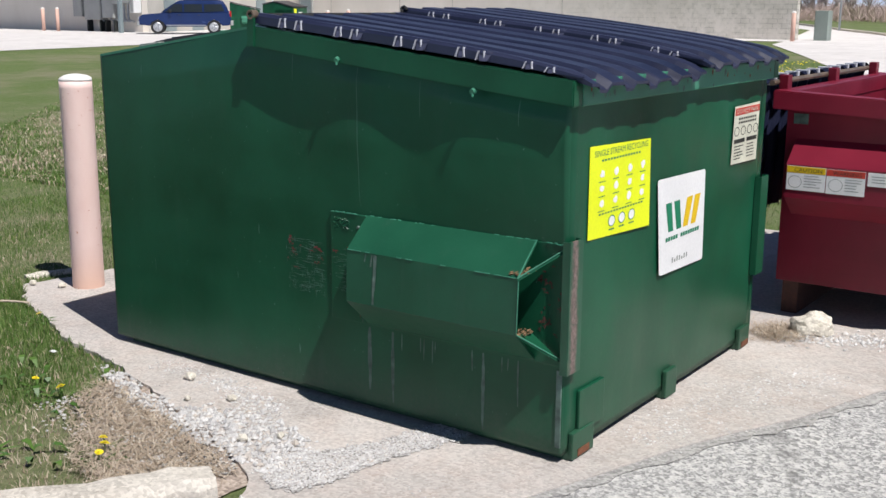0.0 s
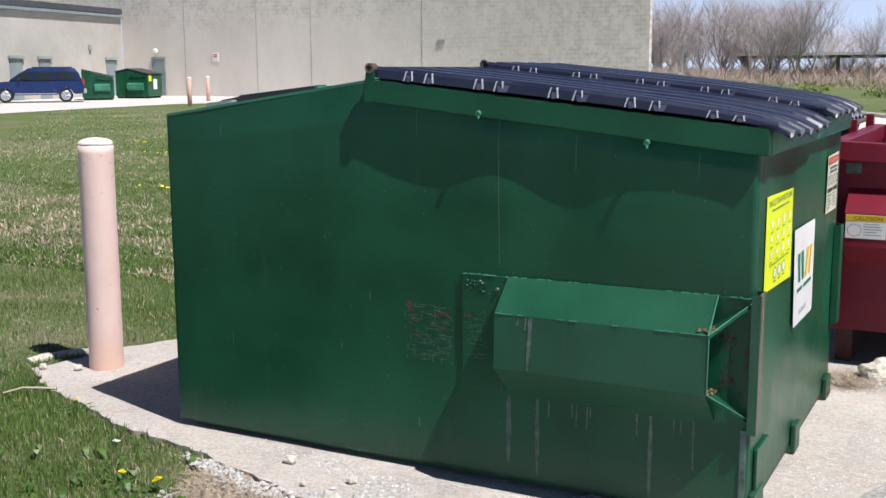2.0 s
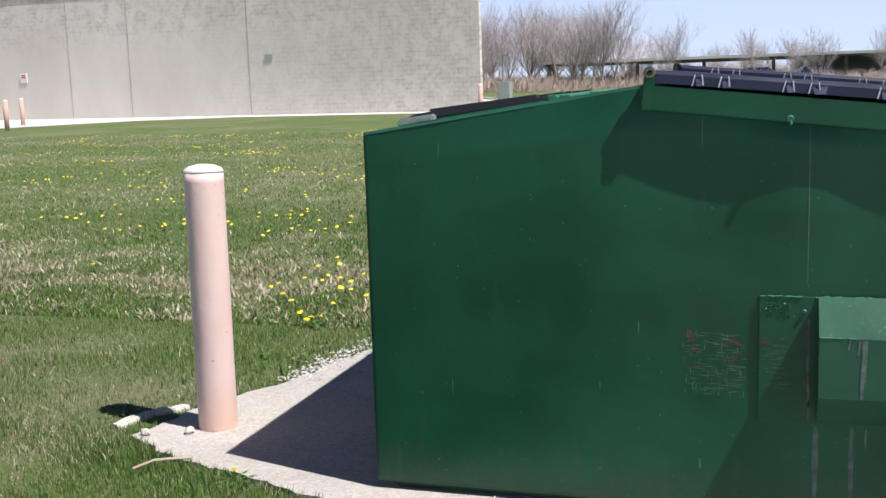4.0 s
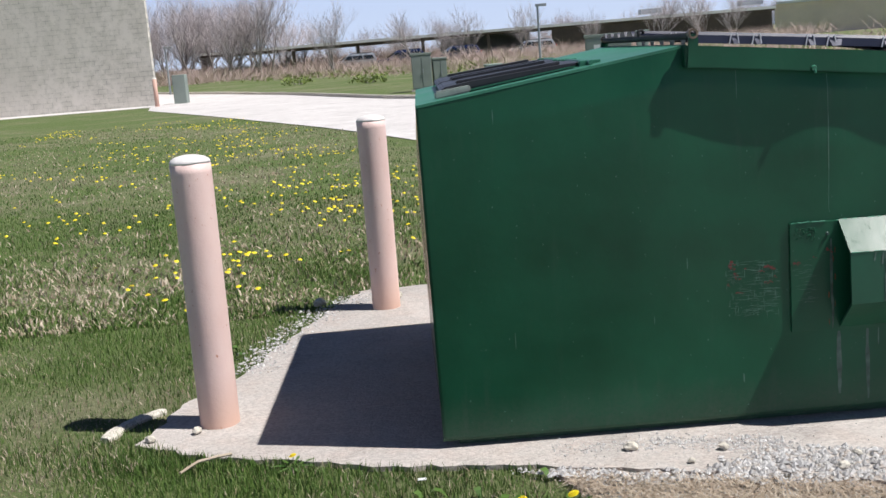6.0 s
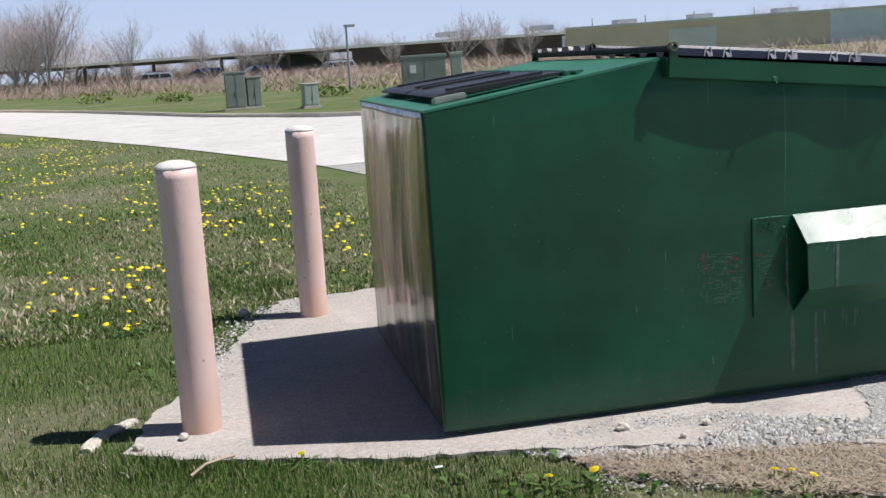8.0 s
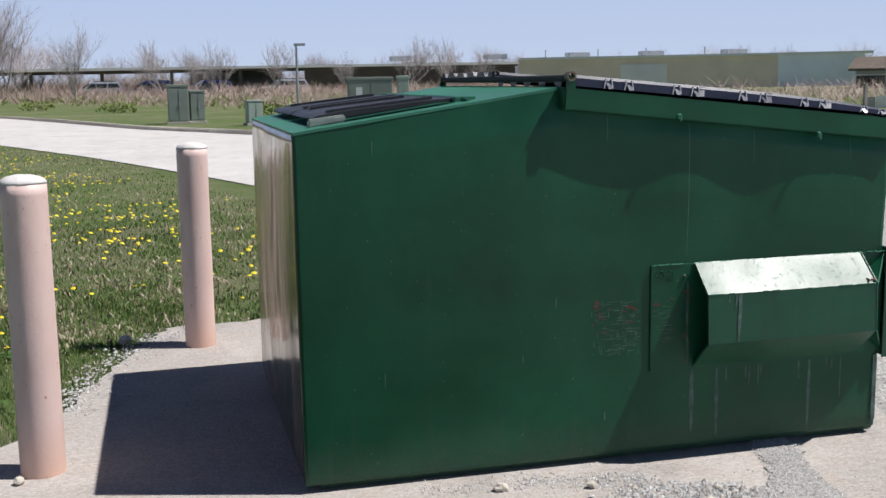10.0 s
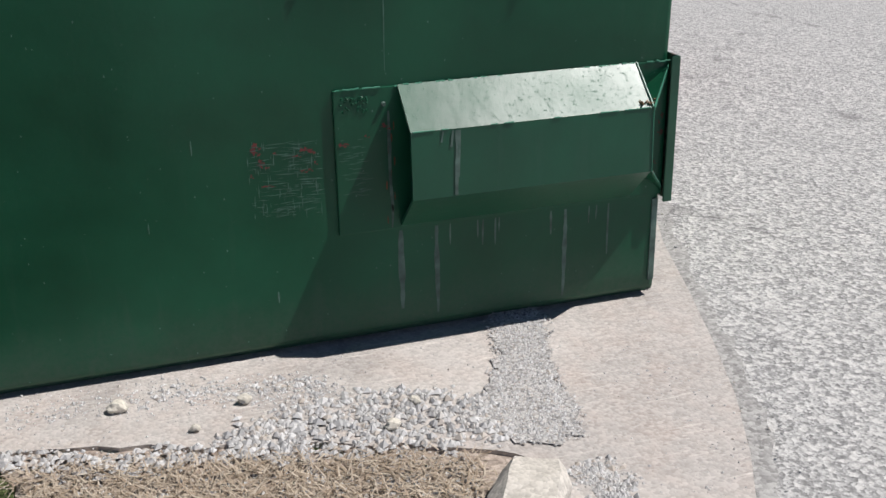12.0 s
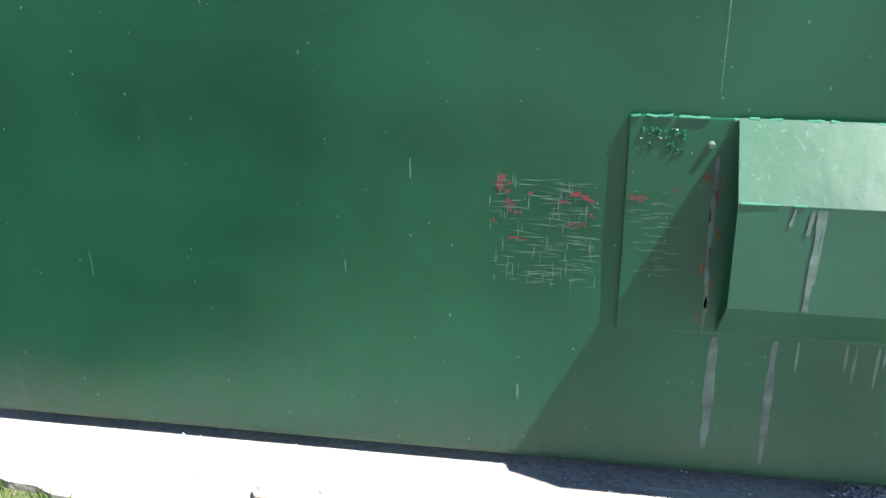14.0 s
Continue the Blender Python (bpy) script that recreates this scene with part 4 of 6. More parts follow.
for k in range(230):
    horiz = k % 3 != 0
    x, z = rr.uniform(1.09, 1.29), rr.uniform(0.42, 0.63)
    ln, th = (rr.uniform(0.01, 0.07), rr.uniform(0.0004, 0.0022)) if horiz else (rr.uniform(0.0008, 0.002), rr.uniform(0.01, 0.045))
    if horiz and x + ln > 1.30:
        continue
    y = on_side(x, z) - 0.0003
    a = rr.uniform(-0.14, 0.10)
    bm.faces.new([bm.verts.new((x + p * ln, y, z + q * th + a * p * ln)) for p, q in ((0, 0), (0.5, -0.4), (1, 0.1), (0.5, 0.6))])
for k in range(40):
    x, z = rr.uniform(1.335, 1.40), rr.uniform(0.45, 0.62)
    ln = rr.uniform(0.01, 0.05)
    bm.faces.new([bm.verts.new((x + p * ln, -0.0162, z + q * 0.0014)) for p, q in ((0, 0), (0.5, -0.4), (1, 0.1), (0.5, 0.6))])
tagged(part("scratching", bm, SCRATCH, box_g, "pale scratches through the paint"), kind="stuff")
bm = bmesh.new()
for k in range(200):
    x, z = rr.uniform(0.02, 2.3), rr.uniform(0.05, 1.2) ** 1.2
    s = rr.uniform(0.001, 0.0028)
    y = on_side(x, z) - 0.0003
    bm.faces.new([bm.verts.new((x + s * math.cos(a) * rr.uniform(0.5, 1), y, z + s * 1.6 * math.sin(a) * rr.uniform(0.5, 1))) for a in [i * math.tau / 6 for i in range(6)]])
tagged(part("scratching", bm, SCRATCH, box_g, "small pale nicks in the paint"), kind="stuff")
part("screw", rod(bmesh.new(), (1.469, -0.012, 0.711), (1.469, -0.024, 0.710), 0.007, 0.005, 10), DRIP, box_g)
rough = bmesh.new()
for k in range(45):
    x, z = 1.352 + rr.random() * 0.08, 0.735 - rr.random() ** 2 * 0.04
    rod(rough, (x, -0.0145, z), (x + rr.uniform(-0.006, 0.006), -0.0175, z + rr.uniform(-0.006, 0.006)), 0.003, 0.002, 5)
tagged(part("weld_spatter", rough, GREEN, box_g), kind="stuff")


# stickers on the front
FX = L + 0.0075


def flat(bm, pts, x, du=0.0):
    """A flat outline given as (y, z) on the front at depth x."""
    f = bm.faces.new([bm.verts.new((x, p[0], p[1])) for p in pts])
    return f


def rect(bm, y0, y1, z0, z1, x):
    flat(bm, [(y0, z0), (y1, z0), (y1, z1), (y0, z1)], x)


def disc(bm, y, z, ry, rz, x, n=16):
    flat(bm, [(y + ry * math.cos(i * math.tau / n), z + rz * math.sin(i * math.tau / n)) for i in range(n)], x)


def ring(bm, y, z, ry, rz, x, w=0.2, n=18):
    for i in range(n):
        a, b = i * math.tau / n, (i + 1) * math.tau / n
        flat(bm, [(y + ry * k * math.cos(t), z + rz * k * math.sin(t)) for k, t in ((1, a), (1, b), (1 - w, b), (1 - w, a))], x)


def lettering(body, y0, width, z, size, x, mat, parent, name="lettering"):
    bm = text_bm(body, size, width)
    for v in bm.verts:
        v.co = Vector((x, y0 + v.co.x, z + v.co.y))
    part(name, bm, mat, parent)


st = part("recycling_sticker", prism(bmesh.new(), [(0.118, 1.060), (0.120, 0.749), (0.585, 0.728), (0.568, 1.047)], 0, FX - 0.001, FX), YELLOW, box_g, "yellow recycling sticker with white pictures")
lettering("SINGLE STREAM RECYCLING", 0.150, 0.395, 1.022, 0.030, FX + 0.0008, INK_GREEN, st)
bm = bmesh.new()
for k in range(14):
    rect(bm, 0.20 + k * 0.021, 0.214 + k * 0.021, 1.003, 1.010, FX + 0.0008)
for r in range(3):
    for c in range(4):
        y, z = 0.208 + c * 0.101, 0.958 - r * 0.050
        rect(bm, y - 0.024, y + 0.022, z - 0.024, z - 0.021, FX + 0.0008)
for k in range(16):
    rect(bm, 0.19 + k * 0.021, 0.204 + k * 0.021, 0.822, 0.828, FX + 0.0008)
for c in range(3):
    ring(bm, 0.285 + c * 0.075, 0.792, 0.026, 0.020, FX + 0.0012, 0.16)
    rect(bm, 0.265 + c * 0.075, 0.305 + c * 0.075, 0.760, 0.765, FX + 0.0008)
tagged(part("fine_print", bm, INK_GREEN, st), kind="stuff")
bm = bmesh.new()
rr = random.Random(3)
for r in range(3):
    for c in range(4):
        y, z = 0.208 + c * 0.101, 0.962 - r * 0.050
        flat(bm, [(y + 0.019 * math.cos(a) * rr.uniform(0.6, 1.1), z + 0.016 * math.sin(a) * rr.uniform(0.6, 1.1)) for a in [i * math.tau / 9 for i in range(9)]], FX + 0.0010)
for c in range(3):
    disc(bm, 0.285 + c * 0.075, 0.792, 0.023, 0.018, FX + 0.0009)
tagged(part("pictogram_print", bm, WHITE, st), kind="stuff")

st = part("company_sticker", prism(bmesh.new(), [(0.655, 0.884), (0.645, 0.876), (0.692, 0.520), (0.704, 0.513), (1.092, 0.506), (1.100, 0.514), (1.084, 0.868), (1.074, 0.876)], 0, FX - 0.001, FX), WHITE, box_g, "white company sticker with a green and yellow mark")
bm = bmesh.new()
for y in (0.748, 0.822):
    flat(bm, [(y - 0.026, 0.785), (y + 0.026, 0.785), (y + 0.052, 0.672), (y + 0.008, 0.672)], FX + 0.0008)
tagged(part("mark", bm, INK_GREEN, st, "green slanted bars"), kind="stuff")
bm = bmesh.new()
for y in (0.922, 0.996):
    flat(bm, [(y - 0.034, 0.672), (y + 0.012, 0.672), (y + 0.050, 0.785), (y - 0.006, 0.785)], FX + 0.0008)
tagged(part("mark", bm, INK_YELLOW, st, "yellow slanted bars"), kind="stuff")
bm = bmesh.new()
for k in range(14):
    if k != 5:
        rect(bm, 0.735 + k * 0.0225, 0.753 + k * 0.0225, 0.636, 0.652, FX + 0.0008)
tagged(part("fine_print", bm, INK_GREEN, st), kind="stuff")
bm = bmesh.new()
for k in range(9):
    if rr.random() < 0.75:
        rect(bm, 0.80 + k * 0.022, 0.811 + k * 0.022, 0.545, 0.545 + rr.uniform(0.008, 0.022), FX + 0.0008)
tagged(part("fine_print", bm, INK_GREY, st), kind="stuff")

st = part("warning_sticker", prism(bmesh.new(), [(1.365, 1.100), (1.350, 0.860), (1.640, 0.855), (1.650, 1.105)], 0, FX - 0.001, FX), CREAM, box_g, "cream no-parking sticker with a red heading")
part("heading", prism(bmesh.new(), [(1.37, 1.062), (1.645, 1.066), (1.645, 1.094), (1.372, 1.092)], 0, FX, FX + 0.001), INK_RED, st)
lettering("DO NOT PARK", 1.385, 0.245, 1.068, 0.028, FX + 0.0022, CREAM, st)
bm = bmesh.new()
for r, z in enumerate((1.046, 1.030)):
    for k in range(8):
        rect(bm, 1.41 + k * 0.026, 1.428 + k * 0.026, z - 0.004, z + 0.005, FX + 0.0010)
for c in range(4):
    ring(bm, 1.395 + c * 0.072, 0.995, 0.028, 0.020, FX + 0.0010, 0.18)
for c in range(2):
    rect(bm, 1.37 + c * 0.14, 1.49 + c * 0.14, 0.945, 0.962, FX + 0.0010)
    for k in range(5):
        rect(bm, 1.375 + c * 0.14, 1.375 + c * 0.14 + rr.uniform(0.07, 0.11), 0.93 - k * 0.013, 0.934 - k * 0.013, FX + 0.0010)
tagged(part("fine_print", bm, INK, st), kind="stuff")


# ---- bollards ----
def bollard(m, label):
    b = thing("bollard", label, "bollard", m, "bollards behind the dumpster")
    prof = [(0.084 + 0.0015 * noise.noise(Vector((0, 0, z * 9))), z) for z in np.linspace(-0.04, 1.135, 30)]
    part("pipe", lathe(bmesh.new(), prof, 32), PINK, b, smooth=True)
    bm = lathe(bmesh.new(), [(0.0842, 1.134), (0.0838, 1.142), (0.078, 1.151), (0.060, 1.160), (0.03, 1.167), (0.008, 1.168)], 32)
    for v in bm.verts:
        v.co.z += 0.004 * noise.noise(v.co * 25)
    part("cap", bm, CAP, b, "white crusted concrete cap", smooth=True)
    bm = lathe(bmesh.new(), [(0.094, -0.03), (0.096, 0.012), (0.086, 0.020)], 32)
    for v in bm.verts:
        v.co.x *= 1 + 0.06 * noise.noise(v.co * 9)
        v.co.y *= 1 + 0.06 * noise.noise(v.co * 7)
    part("collar", bm, RUST, b, "rusty base")
    return b


bollard(pose(-0.945, 0.535, GZ, 0, 0.3, 0), "faded pink steel bollard with a white cap at the pad's corner")
bollard(pose(-0.285, 2.445, GZ, 0.4, -0.2, 70), "faded pink steel bollard with a white cap beside the lawn")


# ---- the red container ----
box_r = thing("trash_dumpster", "dark red open-topped steel dumpster, lids thrown back", "dumpster", pose(2.265, 2.25, 0.0, 0, 0, 0))
RL, RW, RB, RT = 1.20, 1.75, 0.175, 1.045


def wall_box(lo, hi, bev=0.004):
    return box(lo, hi, bev)


part("side_panel", wall_box((0, 0, RB), (RL, 0.022, RT)), RED, box_r)
part("side_panel", wall_box((0, RW - 0.022, RB), (RL, RW, RT)), RED, box_r)
part("back_panel", wall_box((0.002, 0.024, RB), (0.024, RW - 0.024, RT + 0.02)), RED, box_r)
part("front_panel", wall_box((RL - 0.022, 0.024, RB), (RL - 0.002, RW - 0.024, RT - 0.03)), RED, box_r)
part("liner", wall_box((0.026, RW - 0.028, RB), (RL - 0.024, RW - 0.0235, RT - 0.01)), RED_IN, box_r, "inside scoured to pinkish grey steel")
part("floor_plate", wall_box((0.024, 0.024, RB), (RL - 0.024, RW - 0.024, RB + 0.02)), RED_IN, box_r)
LIPR = [(-0.055, RT + 0.07), (RL + 0.03, RT + 0.015), (RL + 0.03, RT - 0.075), (-0.055, RT - 0.02)]
part("flange", prism(bmesh.new(), LIPR, 1, -0.06, 0.03, 0.005), RED, box_r)
part("flange", prism(bmesh.new(), LIPR, 1, RW - 0.03, RW + 0.06, 0.005), RED, box_r)
part("flange", wall_box((-0.05, 0.032, RT - 0.02), (0.03, RW - 0.032, RT + 0.068), 0.005), RED, box_r)
for x in (0.02, RL - 0.1):
    part("skid", wall_box((x, 0.05, GZ + 0.02), (x + 0.08, RW - 0.05, RB - 0.002)), RUST_DARK, box_r)
part("label_plate", wall_box((0.035, -0.004, 0.955), (0.105, -0.001, 1.005), 0.001), DRIP, box_r)
bm = bmesh.new()
outer = [(-0.002, 0.885), (-0.125, 0.775), (-0.130, 0.615), (-0.002, 0.515)]
inner = [(-0.002, 0.872), (-0.116, 0.772), (-0.121, 0.619), (-0.002, 0.528)]
for a in range(3):
    prism(bm, [outer[a], outer[a + 1], inner[a + 1], inner[a]], 0, 0.055, 0.79)
bmesh.ops.remove_doubles(bm, verts=bm.verts, dist=0.0004)
pk = part("fork_pocket", bm, RED, box_r)
for z0, z1, zz in ((0.775, 0.885, 0.865), (0.615, 0.515, 0.535)):
    bm = bmesh.new()
    a = [(0.79, -0.128, z0), (0.79, -0.004, z1), (0.92, -0.004, zz)]
    vs = [bm.verts.new(p) for p in a] + [bm.verts.new((p[0] + 0.004, p[1], p[2] - 0.008)) for p in a]
    bm.faces.new(vs[:3])
    bm.faces.new(vs[3:])
    for i in range(3):
        bm.faces.new((vs[i], vs[(i + 1) % 3], vs[3 + (i + 1) % 3], vs[3 + i]))
    part("flare", bm, RED, box_r)


def side_rect(bm, x0, x1, z0, z1, y):
    bm.faces.new([bm.verts.new(p) for p in ((x0, y, z0), (x1, y, z0), (x1, y, z1), (x0, y, z1))])


st = part("caution_sticker", wall_box((0.062, -0.1325, 0.655), (0.245, -0.131, 0.770), 0.0005), WHITE, box_r, "white caution sticker with a yellow heading")
bm = bmesh.new()
side_rect(bm, 0.063, 0.244, 0.738, 0.769, -0.1332)
part("heading", bm, INK_YELLOW, st)
bm = text_bm("CAUTION", 0.026, 0.13)
for v in bm.verts:
    v.co = Vector((0.098 + v.co.x, -0.1342, 0.744 + v.co.y))
part("lettering", bm, INK, st)
st2 = part("warning_sticker", wall_box((0.249, -0.1325, 0.653), (0.425, -0.131, 0.768), 0.0005), WHITE, box_r, "white warning sticker with a red heading")
bm = bmesh.new()
side_rect(bm, 0.250, 0.424, 0.737, 0.767, -0.1332)
part("heading", bm, INK_RED, st2)
bm = text_bm("WARNING", 0.026, 0.13)
for v in bm.verts:
    v.co = Vector((0.278 + v.co.x, -0.1342, 0.743 + v.co.y))
part("lettering", bm, INK, st2)
st3 = part("notice_sticker", wall_box((0.435, -0.1325, 0.705), (0.550, -0.131, 0.768), 0.0005), WHITE, box_r, "small white notice sticker with a dark border")
rr = random.Random(17)
for s, x0, n, top in ((st, 0.145, 5, 0.728), (st2, 0.335, 5, 0.727), (st3, 0.452, 3, 0.752)):
    bm = bmesh.new()
    for k in range(n):
        side_rect(bm, x0, x0 + rr.uniform(0.05, 0.085), top - k * 0.013 - 0.0035, top - k * 0.013, -0.1336)
    if s is not st3:
        cx = x0 - 0.042
        for i in range(18):
            a, b = i * math.tau / 18, (i + 1) * math.tau / 18
            bm.faces.new([bm.verts.new((cx + 0.033 * q * math.cos(t), -0.1338, 0.695 + 0.030 * q * math.sin(t))) for q, t in ((1, a), (1, b), (0.92, b), (0.92, a))])
    tagged(part("print_bars", bm, INK_GREY, s), kind="stuff")
bm = chain(bmesh.new(), [(0.45, 0.0, RT + 0.05), (0.53, 0.04, RT + 0.13), (0.56, 0.06, RT + 0.135), (0.60, 0.06, RT + 0.12), (0.68, 0.0, RT + 0.04)], 0.009)
part("lift_handle", bm, RED, box_r, "bent red rod handle")
for y in (0.10, 0.88, 1.68):
    part("hinge_post", wall_box((-0.075, y - 0.03, RT - 0.02), (-0.03, y + 0.03, RT + 0.135), 0.004), RED, box_r)
bm = rod(bmesh.new(), (-0.085, 0.0, RT + 0.10), (-0.085, RW, RT + 0.10), 0.014)
part("hinge_rod", bm, BARE, box_r)


def hanging_lid(y0, y1):
    """A ribbed lid swung over and hanging behind the container."""
    bm = bmesh.new()
    ny, nz = 50, 10
    grid = []
    for i in range(ny + 1):
        v = i / ny
        rib = max(0.0, min(1.0, (0.5 - abs((v * 5) % 1.0 - 0.5)) / 0.13 - 0.45))
        col = []
        for k in range(nz + 1):
            u = k / nz
            a = min(1.0, u * 5)
            x = -0.09 - 0.05 * math.sin(a * math.pi / 2) - 0.03 * rib - 0.05 * u
            z = RT + 0.10 + 0.03 * rib * (1 - u) - 0.72 * max(0, u - 0.06) + 0.02 * math.sin(math.pi * a)
            col.append(bm.verts.new((x, y0 + (y1 - y0) * v, z)))
        grid.append(col)
    for a, b in zip(grid, grid[1:]):
        for k in range(nz):
            bm.faces.new((a[k], b[k], b[k + 1], a[k + 1]))
    for v in bmesh.ops.extrude_edge_only(bm, edges=[e for e in bm.edges if e.is_boundary])["geom"]:
        if isinstance(v, bmesh.types.BMVert):
            v.co.x += 0.014
    part("lid", bm, LID, box_r, "navy ribbed plastic lid hanging open")
    for k in range(5):
        y = y0 + (y1 - y0) * (k + 0.5) / 5
        part("gusset", wall_box((-0.17, y - 0.012, RT + 0.08), (-0.10, y + 0.012, RT + 0.135), 0.004), GUSSET, box_r)


hanging_lid(0.02, 0.86)
hanging_lid(0.90, 1.74)


# ---- loose stones ----
def lump(r, seed, flat_k=0.7, sub=2):
    bm = bmesh.new()
    bmesh.ops.create_icosphere(bm, subdivisions=sub, radius=1)
    for v in bm.verts:
        d = 1 + 0.35 * noise.noise(v.co * 1.3 + Vector((seed, 0, 0))) + 0.15 * noise.noise(v.co * 3.1 + Vector((0, seed, 0)))
        v.co = Vector((v.co.x * r[0] * d, v.co.y * r[1] * d, max(-0.55, v.co.z) * r[2] * d))
    return bm


solo("rock", lump((0.100, 0.072, 0.070), 3.3, sub=3), ROCK, "broken pale concrete lump beside the red dumpster", "rock", m=pose(2.54, 2.02, GZ + 0.050, 0, 0, 32), smooth=False)
bm = bmesh.new()
prev = None
for k in range(13):
    a = k / 12
    c = Vector((-1.418, 0.456)) * (1 - a) ** 2 + Vector((-1.385, 0.72)) * 2 * a * (1 - a) + Vector((-1.235, 0.785)) * a * a
    w = (0.034 - 0.012 * a) * (1 + 0.3 * noise.noise(Vector((k * 0.9, 2, 0)))) * (0.6 if k in (0, 12) else 1)
    d = Vector((0.97, -0.22)).lerp(Vector((0.60, -0.80)), a).normalized()
    hgt = 0.024 + 0.006 * noise.noise(Vector((k * 0.6, 0, 4)))
    loop = [bm.verts.new((c.x + d.x * u * w, c.y + d.y * u * w, GZ + z)) for u, z in ((-1.1, -0.03), (-1, hgt * 0.7), (-0.6, hgt), (0.5, hgt * 0.95), (1, hgt * 0.5), (1.1, -0.03))]
    if prev:
        for i in range(5):
            bm.faces.new((prev[i], prev[i + 1], loop[i + 1], loop[i]))
    else:
        bm.faces.new(loop)
    prev = loop
bm.faces.new(prev[::-1])
solo("kerb_fragment", bm, ROCK, "broken pale curved kerb piece half buried by the bollard", "rubble")
for k, (x, y, r) in enumerate(((0.68, -0.17, 0.022), (1.00, -0.24, 0.017), (-1.02, 0.42, 0.02), (1.42, -0.40, 0.014), (0.86, -0.34, 0.012), (1.33, -0.50, 0.018), (-0.70, 2.62, 0.035), (-0.22, 2.66, 0.03), (-1.2, 0.36, 0.02))):
    solo("stone", lump((r * 1.2, r, r * 0.8), k + 1.7), ROCK, "pale loose stone on the concrete pad", "stone", "loose stones", m=pose(x, y, GZ + 0.026 + r * 0.4, 0, 0, k * 40))
solo("stick", chain(bmesh.new(), [(-0.985, -0.07, 0.02), (-0.93, -0.005, 0.035), (-0.87, 0.045, 0.03), (-0.82, 0.085, 0.022)], 0.006, 6), STRAW, "short dry stick lying in the grass", "stick")
solo("paper_scrap", box((-0.10, -0.295, GZ + 0.022), (-0.07, -0.275, GZ + 0.025), 0.001), WHITE, "small white paper scraps on the grass", "litter")


def gravel(n, place, rmin, rmax, seed, name, label):
    """Crushed stone as one mass of angular chips."""
    rnd = np.random.RandomState(seed)
    base = np.array([(1, 0, 0), (-1, 0, 0), (0, 1, 0), (0, -1, 0), (0, 0, 1), (0, 0, -0.6)], float)
    tri = [(0, 2, 4), (2, 1, 4), (1, 3, 4), (3, 0, 4), (2, 0, 5), (1, 2, 5), (3, 1, 5), (0, 3, 5)]
    verts, faces = [], []
    for k in range(n):
        x, y, z = place(rnd)
        r = rmin + (rmax - rmin) * rnd.rand() ** 3
        p = base * (1 + rnd.uniform(-0.35, 0.35, (6, 3)))
        a = rnd.rand() * math.tau
        c, s = math.cos(a), math.sin(a)
        sx, sy, sz = r * rnd.uniform(0.7, 1.3), r * rnd.uniform(0.7, 1.3), r * rnd.uniform(0.5, 0.9)
        o = len(verts)
        for q in p:
            qx, qy = q[0] * sx, q[1] * sy
            verts.append((x + qx * c - qy * s, y + qx * s + qy * c, z + q[2] * sz + sz * 0.35))
        faces += [(o + i, o + j, o + m) for i, j, m in tri]
    ob = new(name, soup(name, verts, faces, PEBBLE))
    return tagged(ob, label, "gravel", kind="stuff")


def band(line, spread, lift):
    pts = [Vector(p) for p in line]

    def place(rnd):
        k = rnd.randint(len(pts) - 1)
        p = pts[k].lerp(pts[k + 1], rnd.rand())
        d = (pts[k + 1] - pts[k]).normalized()
        s = rnd.normal() * spread
        return p.x - d.y * s, p.y + d.x * s, GZ + lift

    return place


def patch(poly, lift):
    """Spots spread evenly over an outline of the plan, a little looser past its rim."""
    xs, ys = [p[0] for p in poly], [p[1] for p in poly]

    def place(rnd):
        while True:
            x, y = rnd.uniform(min(xs), max(xs)), rnd.uniform(min(ys), max(ys))
            if inside(x, y, poly):
                return x + rnd.normal() * 0.012, y + rnd.normal() * 0.012, GZ + lift

    return place


JOINT = [(1.80, 0.10), (1.764, -0.077), (1.711, -0.26), (1.627, -0.41), (1.53, -0.50), (1.60, -0.655), (1.68, -0.70), (1.76, -0.69), (1.80, -0.60), (1.825, -0.42), (1.845, -0.31), (1.94, -0.063), (1.97, 0.10)]
BAND = [(0.22, -0.275), (0.459, -0.290), (0.676, -0.385), (0.858, -0.405), (0.99, -0.36), (1.06, -0.31), (1.158, -0.235), (1.22, -0.31), (1.326, -0.285), (1.509, -0.345), (1.62, -0.43), (1.62, -0.66), (1.45, -0.63), (1.27, -0.605), (1.11, -0.59), (0.92, -0.51), (0.70, -0.50), (0.45, -0.38)]
BED = concrete("fine_limestone_bed", (0.27, 0.255, 0.24), (0.46, 0.44, 0.42), 0.7, (0.28, 0.24, 0.20), 1.4, 0.8)
solo("gravel_bed", sheet(rough_edge(JOINT + JOINT[:1], 0.022, 33, 0.025)[:-1], 0.025, 0.4), BED, "fine grey crushed stone filling the joint between slabs", "gravel", kind="structure")
gravel(8500, patch(JOINT, 0.024), 0.0015, 0.0056, 1, "gravel", "fine grey crushed stone in the joint between slabs")
gravel(3300, patch(BAND, 0.020), 0.0018, 0.014, 2, "gravel", "white crushed limestone strewn along the pad's edge")
gravel(260, band([(0.95, -0.46), (1.15, -0.42), (1.40, -0.45), (1.60, -0.56)], 0.05, 0.022), 0.006, 0.016, 12, "gravel", "larger white limestone chips along the pad's edge")
gravel(650, band([(0.75, -0.12), (1.05, -0.17), (1.22, -0.22)], 0.035, 0.020), 0.0015, 0.009, 13, "gravel", "small chips fallen beside the dumpster")
gravel(900, band([(0.3, -0.3), (0.8, -0.3), (1.4, -0.2), (2.2, -0.4), (2.2, -0.9), (1.9, -1.1)], 0.14, 0.020), 0.0012, 0.005, 14, "gravel", "scattered grit on the concrete")
